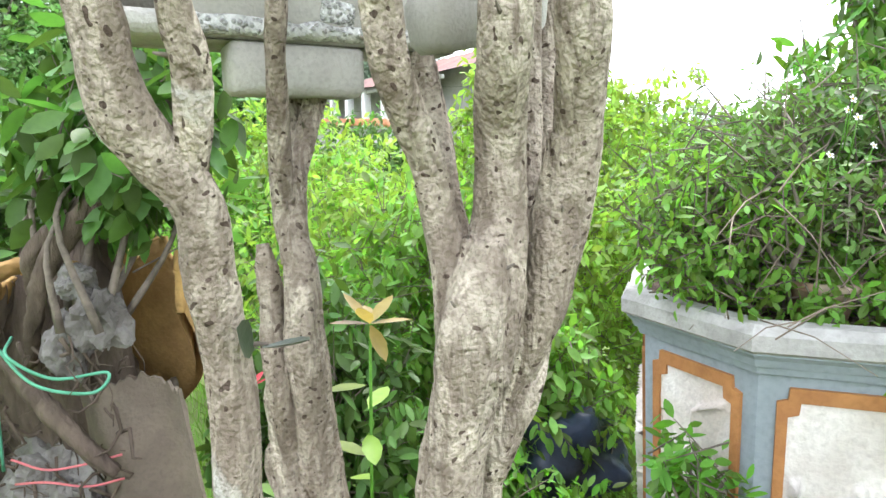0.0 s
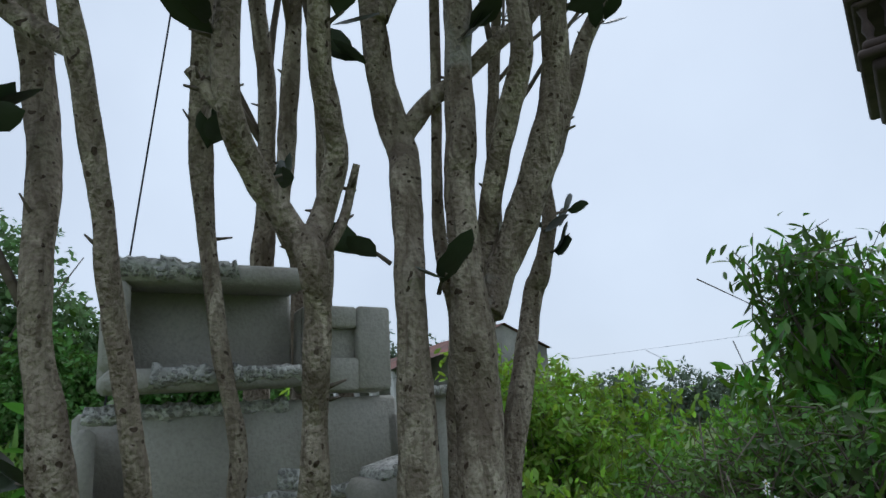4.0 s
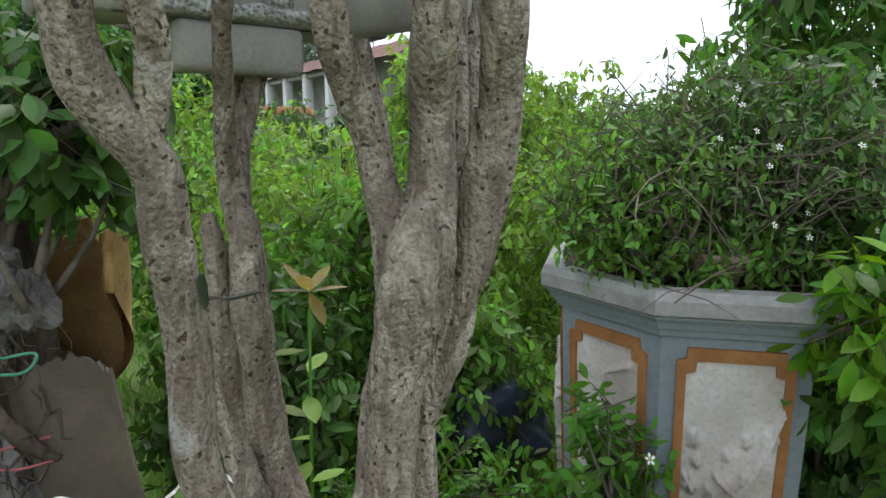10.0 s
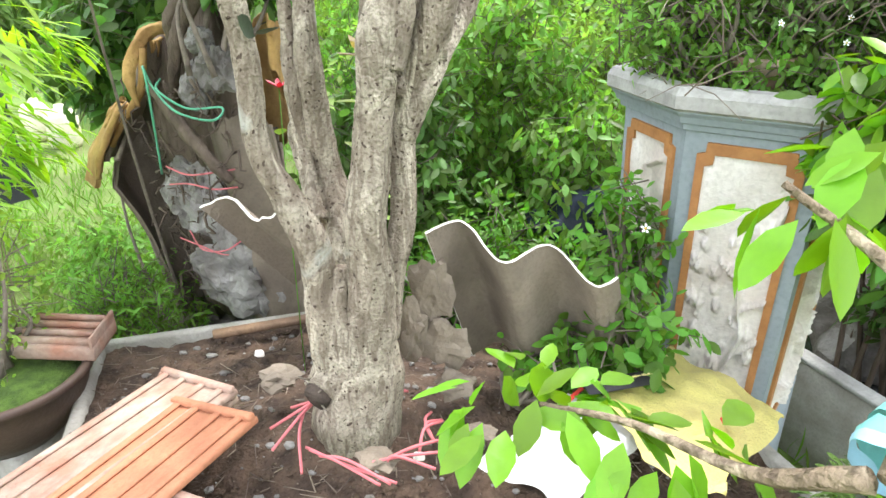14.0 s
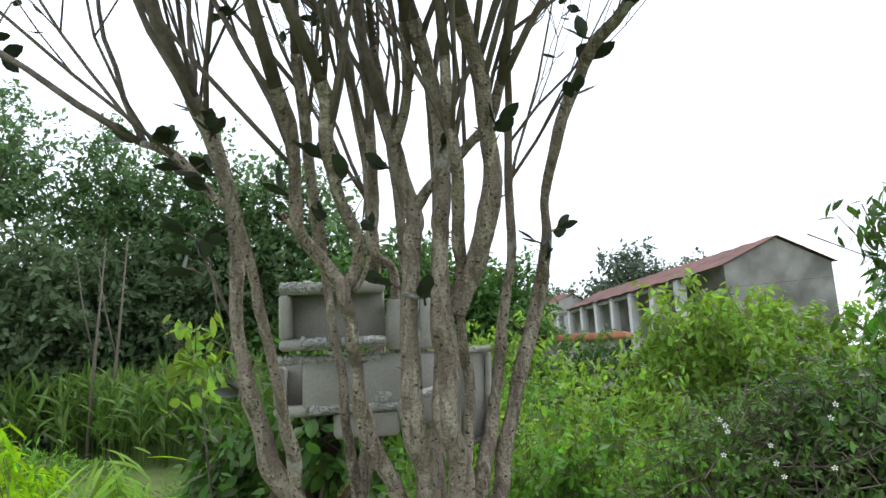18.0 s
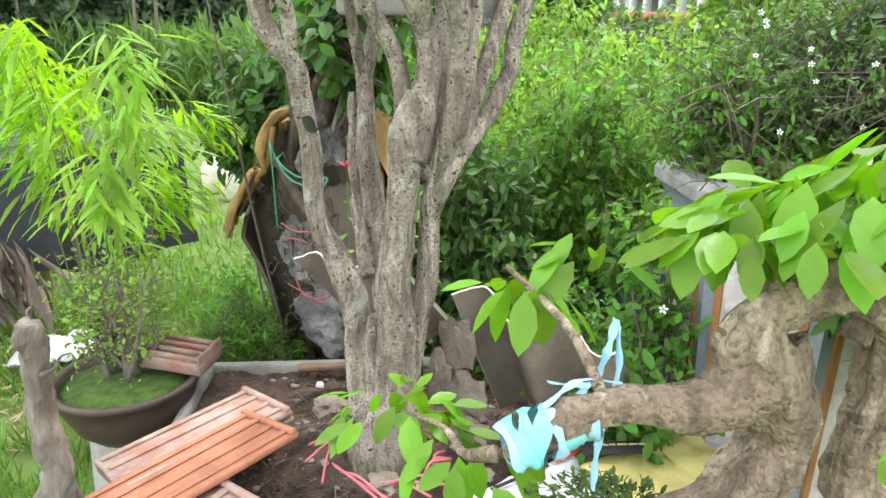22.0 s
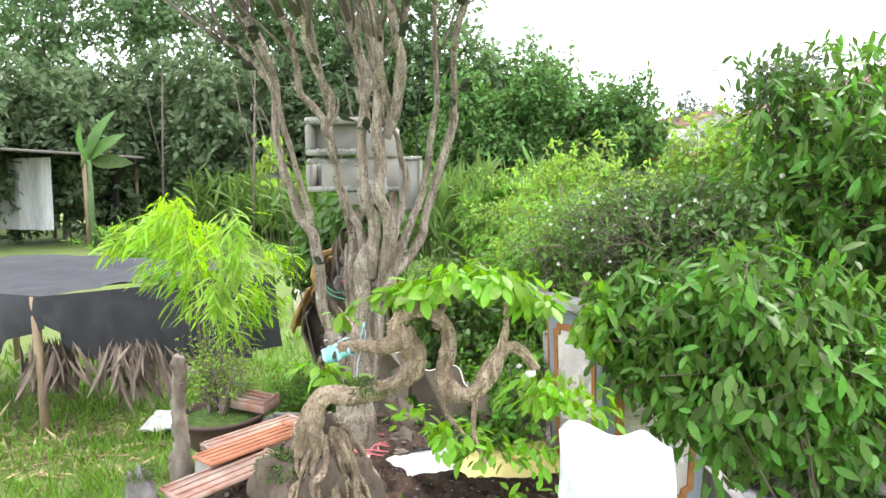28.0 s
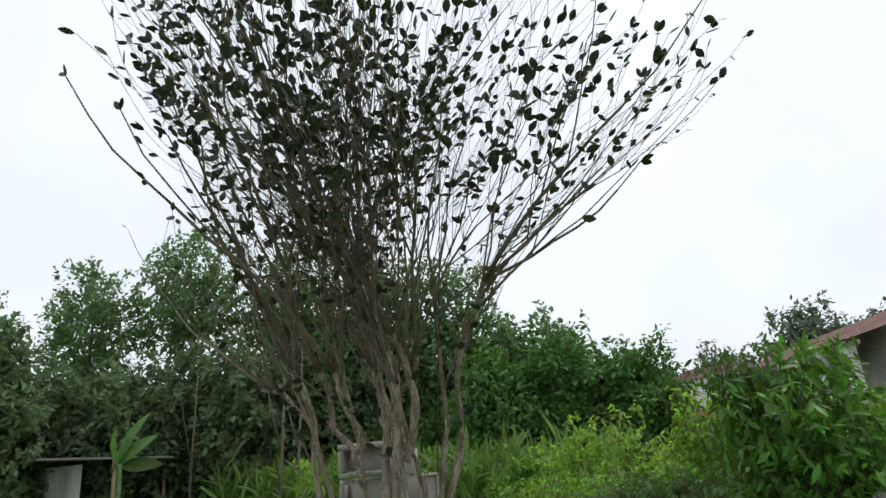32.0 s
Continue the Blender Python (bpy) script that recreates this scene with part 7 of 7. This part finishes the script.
# ---- far trees ----
def far_tree(name, label, x, y, top, radii, clumps, size, mat, seed, trunk=0.12, limbs=7, per=9, low=None, group="far trees", twig=0.5, inner=0.25):
    """A tree with a tapered trunk, limbs and a crown of leaf clumps. Plan units, top is the crown's height."""
    rz = radii[2]
    cz = top - rz
    t = bush(name, label, "tree", (x, y, cz), radii, clumps, per, size, mat, 0.55, 0.3, 0.15, seed, 0, twig, inner, True, base=(x, y, -1.0), group=group, lumps=2.8)
    rr = random.Random(seed)
    base, fork = P(x, y, -1.05), P(x + rr.uniform(-0.4, 0.4), y, max(0.0, cz - rz * 0.5))
    bole = part("trunk", Geo().tube(*curve_points([(*base, trunk), (*base.lerp(fork, 0.5), trunk * 0.8), (*fork, trunk * 0.65), (*P(x, y, cz + rz * 0.4), trunk * 0.2)], 4), 8, 0.1), M_TWIG, t)
    for k in range(limbs):
        a = k * 2.4 + rr.uniform(0, 1)
        end = P(x + math.cos(a) * radii[0] * 0.75, y + math.sin(a) * radii[1] * 0.75, cz + rz * rr.uniform(-0.3, 0.6))
        mid = fork.lerp(end, 0.5) + Vector((0, 0, 0.2))
        part("limb", Geo().tube(*curve_points([(*fork, trunk * 0.45), (*mid, trunk * 0.3), (*end, trunk * 0.1)], 3), 6), M_TWIG, bole)
    return t


for k, (x, y, top, rx, rz, cl, mat) in enumerate(((-46, 14, 15.0, 6.5, 6.0, 420, M_LEAF_FAR), (-39, 18, 16.5, 6.0, 5.5, 420, M_LEAF_FAR), (-33, 21, 18.0, 6.5, 5.5, 480, M_LEAF_FAR), (-27, 24, 16.0, 5.5, 6.5, 600, M_LEAF_FAR), (-21.5, 25, 15.0, 5.5, 7.0, 700, M_LEAF_FAR), (-17, 26, 13.0, 5.0, 6.5, 700, M_LEAF_FAR), (-13, 27, 9.0, 4.6, 4.8, 560, M_LEAF_FAR), (-38, 22, 8.0, 7.0, 5.0, 480, M_LEAF_DARK), (-30, 26, 9.0, 6.5, 5.4, 560, M_LEAF_DARK), (-22, 27, 9.0, 6.5, 5.4, 620, M_LEAF_DARK), (-14, 28, 9.0, 6.5, 5.4, 620, M_LEAF_DARK), (-25, 22.5, 4.6, 5.5, 3.2, 420, M_LEAF_DARK), (-16, 23.5, 4.6, 5.5, 3.2, 420, M_LEAF_DARK), (-35, 20.5, 5.0, 6.5, 3.4, 420, M_LEAF_DARK), (-45, 17, 5.0, 7.0, 3.6, 380, M_LEAF_DARK))):
    far_tree("woodland_tree", "tall dark green tree at the edge of the field", x, y, top, (rx, 2.8, rz), cl, 0.24, mat, 300 + k, per=16, twig=0.6)
R8 = random.Random(61)
for k in range(17):
    a = radians(33 + 3.4 * k)
    dist = 36 + R8.uniform(-2.0, 3.0) - 0.12 * k
    top = R8.uniform(8.0, 9.8) if k > 1 else 6.5
    far_tree("understorey_tree", "dense dark tree filling the edge of the wood", 2.4 - math.sin(a) * dist, -2 + math.cos(a) * dist, top, (3.4, 2.4, (top + 1.2) / 2), 620, 0.27, M_LEAF_WOOD, 360 + k, per=14, twig=0.5, inner=0.2, limbs=4)
for k, (x, y, top, rx, rz, cl) in enumerate(((-8.6, 22, 6.9, 3.2, 3.9, 900), (-5.6, 22.5, 5.9, 2.4, 3.4, 700), (-11.2, 21, 6.7, 2.6, 3.9, 560))):
    far_tree("broad_tree", "broad dense tree with drooping light green foliage", x, y, top, (rx, 2.2, rz), cl, 0.17, M_LEAF_FAR2, 330 + k, inner=0.45, per=18)
# distant trees: their haze is only the pale leaf colour
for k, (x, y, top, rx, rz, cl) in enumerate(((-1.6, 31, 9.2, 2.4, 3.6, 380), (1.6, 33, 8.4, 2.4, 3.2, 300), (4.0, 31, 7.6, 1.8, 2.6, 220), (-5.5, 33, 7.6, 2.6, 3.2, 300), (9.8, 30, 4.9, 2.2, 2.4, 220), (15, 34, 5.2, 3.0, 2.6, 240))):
    far_tree("distant_tree", "distant tree behind the houses with haze put into its leaf colour", 0.8 + 2.4 * (x - 0.8), 2.4 * y, 1.7 + 1.75 * (top - 1.7), (2.4 * rx, 4.0, 1.75 * rz), cl, 0.45, M_LEAF_HAZE, 340 + k, per=14, trunk=0.25, twig=1.1)
for k, (x, y) in enumerate(((-18.8, 16.0), (-18.0, 16.2), (-25, 16.0), (-14.6, 18.0))):
    t = thing("bare_tree", "slender pale bare tree trunk before the wood", "tree", "bare trunks", at=P(x, y, -1))
    part("trunk", Geo().tube([P(x, y, -1), P(x + 0.15, y, 2.2), P(x + 0.5, y, 6.8)], [0.045, 0.035, 0.01], 6, 0.1), M_TWIG, t)
    part("branch", Geo().tube([P(x + 0.14, y, 2.6), P(x - 0.5, y, 4.4), P(x - 0.9, y, 6.2)], [0.022, 0.015, 0.005], 5), M_TWIG, t)
ban = thing("banana_plant", "banana plant with broad upright leaves beside the hut", "banana", at=P(-24.5, 12.4, -1))
part("stem", Geo().tube([P(-24.5, 12.4, -1), P(-24.4, 12.4, 2.7)], [0.09, 0.05], 10), M_LEAF_FAR, ban)
aa_ = [(0.15, 0, 1), (-0.7, 0.1, 0.8), (0.7, 0, 0.7), (-0.9, 0, 0.2), (0.8, 0.2, 0.1), (0.1, -0.5, 0.6)]
part("leaves", leaf_mesh("leaves", M_LEAF_FAR2, [P(-24.5, 12.4, 2.6)] * 6, aa_, [(0, -1, 0.3)] * 6, [1.5, 1.2, 1.2, 1.1, 1.1, 1.0], 0.36, 0.9), M_LEAF_FAR2, ban)


# ---- houses ----
def house(name, label, ridge_a, ridge_b, half, eave, wall_mat, porch=0.0, post=0.16):
    """A gabled house: ridge ends in plan units, half its width, the eaves' height."""
    t = thing(name, label, "house", at=P(*((np.array(ridge_a) + ridge_b) / 2)[:2], -1))
    a, b = Vector(P(*ridge_a)), Vector(P(*ridge_b))
    ax = (b - a).normalized()
    side = Vector((-ax.y, ax.x, 0))
    if side.y > 0:
        side = -side
    h, ez, gz = 0.6 * half, P(0, 0, eave).z, -0.05
    for q, s in ((a, 1), (b, -1)):
        l, r = q + side * h, q - side * h
        ring = [(l.x, l.y, gz), (r.x, r.y, gz), (r.x, r.y, ez), (q.x, q.y, q.z), (l.x, l.y, ez)]
        th = ax * 0.2 * s
        g = Geo().add(ring + [tuple(Vector(v) + th) for v in ring], [(0, 1, 2, 3, 4), (9, 8, 7, 6, 5)] + [(i, 5 + i, 5 + (i + 1) % 5, (i + 1) % 5) for i in range(5)])
        part("gable_wall", g, wall_mat, t, smooth=False)
    length = (b - a).length
    mid = (a + b) / 2
    ang = math.degrees(math.atan2(ax.y, ax.x))
    for s in (1, -1):
        c = mid + side * (h - 0.1) * s
        part("wall", Geo().box((length - 0.42, 0.18, ez - gz), Matrix.Translation((c.x, c.y, (ez + gz) / 2)) @ pose(0, 0, 0, 0, 0, ang), 0.01), wall_mat, t)
    drop = (a.z - ez) / h
    for s in (1, -1):
        over = h + 0.15 + (porch * 0.6 if s == 1 else 0)
        n = 26
        g = Geo()
        for i in range(n + 1):
            k = -0.15 + (length + 0.3) * i / n
            z = 0.05 + 0.035 * (i % 2)
            e = over if s == 1 else h + 0.15
            fall = drop * (h + 0.15) + (drop * 0.55 * (e - h - 0.15) if s == 1 else 0)
            for f, zz in ((0.0, a.z + z), ((h + 0.15) / e, a.z - drop * (h + 0.15) + z), (1.0, a.z - fall + z)):
                p = a + ax * k + side * s * e * f
                g.v.append((p.x, p.y, zz))
        g.f = [f for i in range(n) for f in ((3 * i, 3 * i + 3, 3 * i + 4, 3 * i + 1), (3 * i + 1, 3 * i + 4, 3 * i + 5, 3 * i + 2))]
        part("roof", g, M_ROOF, t, "weathered red clay tile roof", smooth=False)
    if porch:
        e = h + porch * 0.6
        pz = a.z - drop * (h + 0.15) - drop * 0.55 * (e - h - 0.15)
        for i in range(9):
            p = a + ax * length * (0.04 + 0.115 * i) + side * (e - 0.15)
            part("column", Geo().box((post, post, pz - gz), Matrix.Translation((p.x, p.y, (pz + gz) / 2)) @ pose(0, 0, 0, 0, 0, ang), 0.01), M_WALL_WHITE, t, "white porch column")
        p = a + ax * length / 2 + side * (e - 0.15)
        part("beam", Geo().box((length, 0.14, 0.14), Matrix.Translation((p.x, p.y, pz - 0.1)) @ pose(0, 0, 0, 0, 0, ang), 0.01), M_WALL, t)
        for i in range(3):
            p = a + ax * length * (0.25 + 0.25 * i) + side * (h + 0.01)
            part("door", Geo().box((1.1, 0.05, 2.3), Matrix.Translation((p.x, p.y, 1.15)) @ pose(0, 0, 0, 0, 0, ang), 0.01), M_DARK, t, "dark doorway")
    return t


house("house", "old single-storey house with a mouldy grey gable and red tile roof", (5.8, 40.0, 7.95), (-7.8, 66.0, 7.95), 3.3, 6.45, M_WALL, 2.4, 0.32)
house("house", "white house with a red tile roof behind the trees", (-12, 75, 9.0), (-20, 82, 9.0), 3.6, 7.4, M_WALL_WHITE)
outbuilding = thing("outbuilding", "low building with a flat red roof", "building", at=P(-3.2, 21, -1))
part("wall", Geo().box((2.4, 1.6, 2.0), Matrix.Translation((*P(-3.6, 23.5, 0)[:2], 1.0)), 0.02), M_WALL, outbuilding)
part("roof_slab", Geo().box((2.8, 2.0, 0.14), Matrix.Translation((*P(-3.6, 23.5, 0)[:2], 2.07)), 0.02), M_TILE, outbuilding)

# carved balcony corner of the building at the side
balcony = thing("balcony", "dark carved balcony corner with turned balusters high on a building", "balcony", at=P(8.07, 7.3, -1))
bm_ = Matrix.Translation(P(8.07, 7.3, 6.18)) @ pose(0, 0, 0, 0, 0, 52)
for z, s, h in ((0.47, 1.5, 0.07), (0.41, 1.42, 0.05), (0.04, 1.42, 0.07), (-0.05, 1.52, 0.07), (-0.14, 1.36, 0.1), (-0.24, 1.16, 0.1), (-0.34, 0.92, 0.1), (-0.46, 0.66, 0.14), (-0.6, 0.5, 0.14)):
    part("cornice", Geo().box((s, s, h), bm_ @ Matrix.Translation((0, 0, z)), 0.02), M_OLDWOOD, balcony)
for k in range(9):
    for e in (0, 1):
        o = -0.64 + 0.16 * k
        m = bm_ @ Matrix.Translation((o, -0.62, 0.08) if e == 0 else (-0.62, o, 0.08))
        part("baluster", lathe([(0.045, 0), (0.025, 0.05), (0.048, 0.11), (0.02, 0.22), (0.045, 0.32)], m.translation, 10), M_OLDWOOD, balcony)
part("tower", Geo().box((0.5, 0.5, 4.1), Matrix.Translation((*P(8.07, 7.3, 0)[:2], 2.05)) @ pose(0, 0, 0, 0, 0, 52), 0.02), M_WALL, balcony)

# rough rock pillar
pillar = thing("rock_pillar", "tall rough pillar of pitted grey rock", "rock", at=P(2.75, 2.35, -1))
for k, (x, y, z, a, b, c) in enumerate(((2.98, 2.4, 1.25, 0.27, 0.25, 0.45), (2.92, 2.36, 0.75, 0.28, 0.26, 0.45), (2.98, 2.4, 0.2, 0.34, 0.3, 0.5), (2.98, 2.4, -0.5, 0.38, 0.34, 0.55))):
    g = Geo()
    rock(g, P(x, y, z), (0.6 * a, 0.6 * b, 0.6 * c), 90 + k * 3.3, 5, 0.8)
    part("rock", g, M_ROCK_DARK, pillar, smooth=False)

# cables
for k, (p, q, sag) in enumerate((((-2.08, 3.8, -1.05), (-1.27, 3.8, 6.0), 0.0), ((-6.0, 42.0, 5.3), (25.7, 30.0, 5.5), 0.15))):
    a, b = P(*p), P(*q)
    m = (a + b) / 2 - Vector((0, 0, sag))
    solid("cable", Geo().tube(*curve_points([(*a, 0.004), (*m, 0.004), (*b, 0.004)], 10), 5), M_CABLE, "thin black overhead cable", "cable")
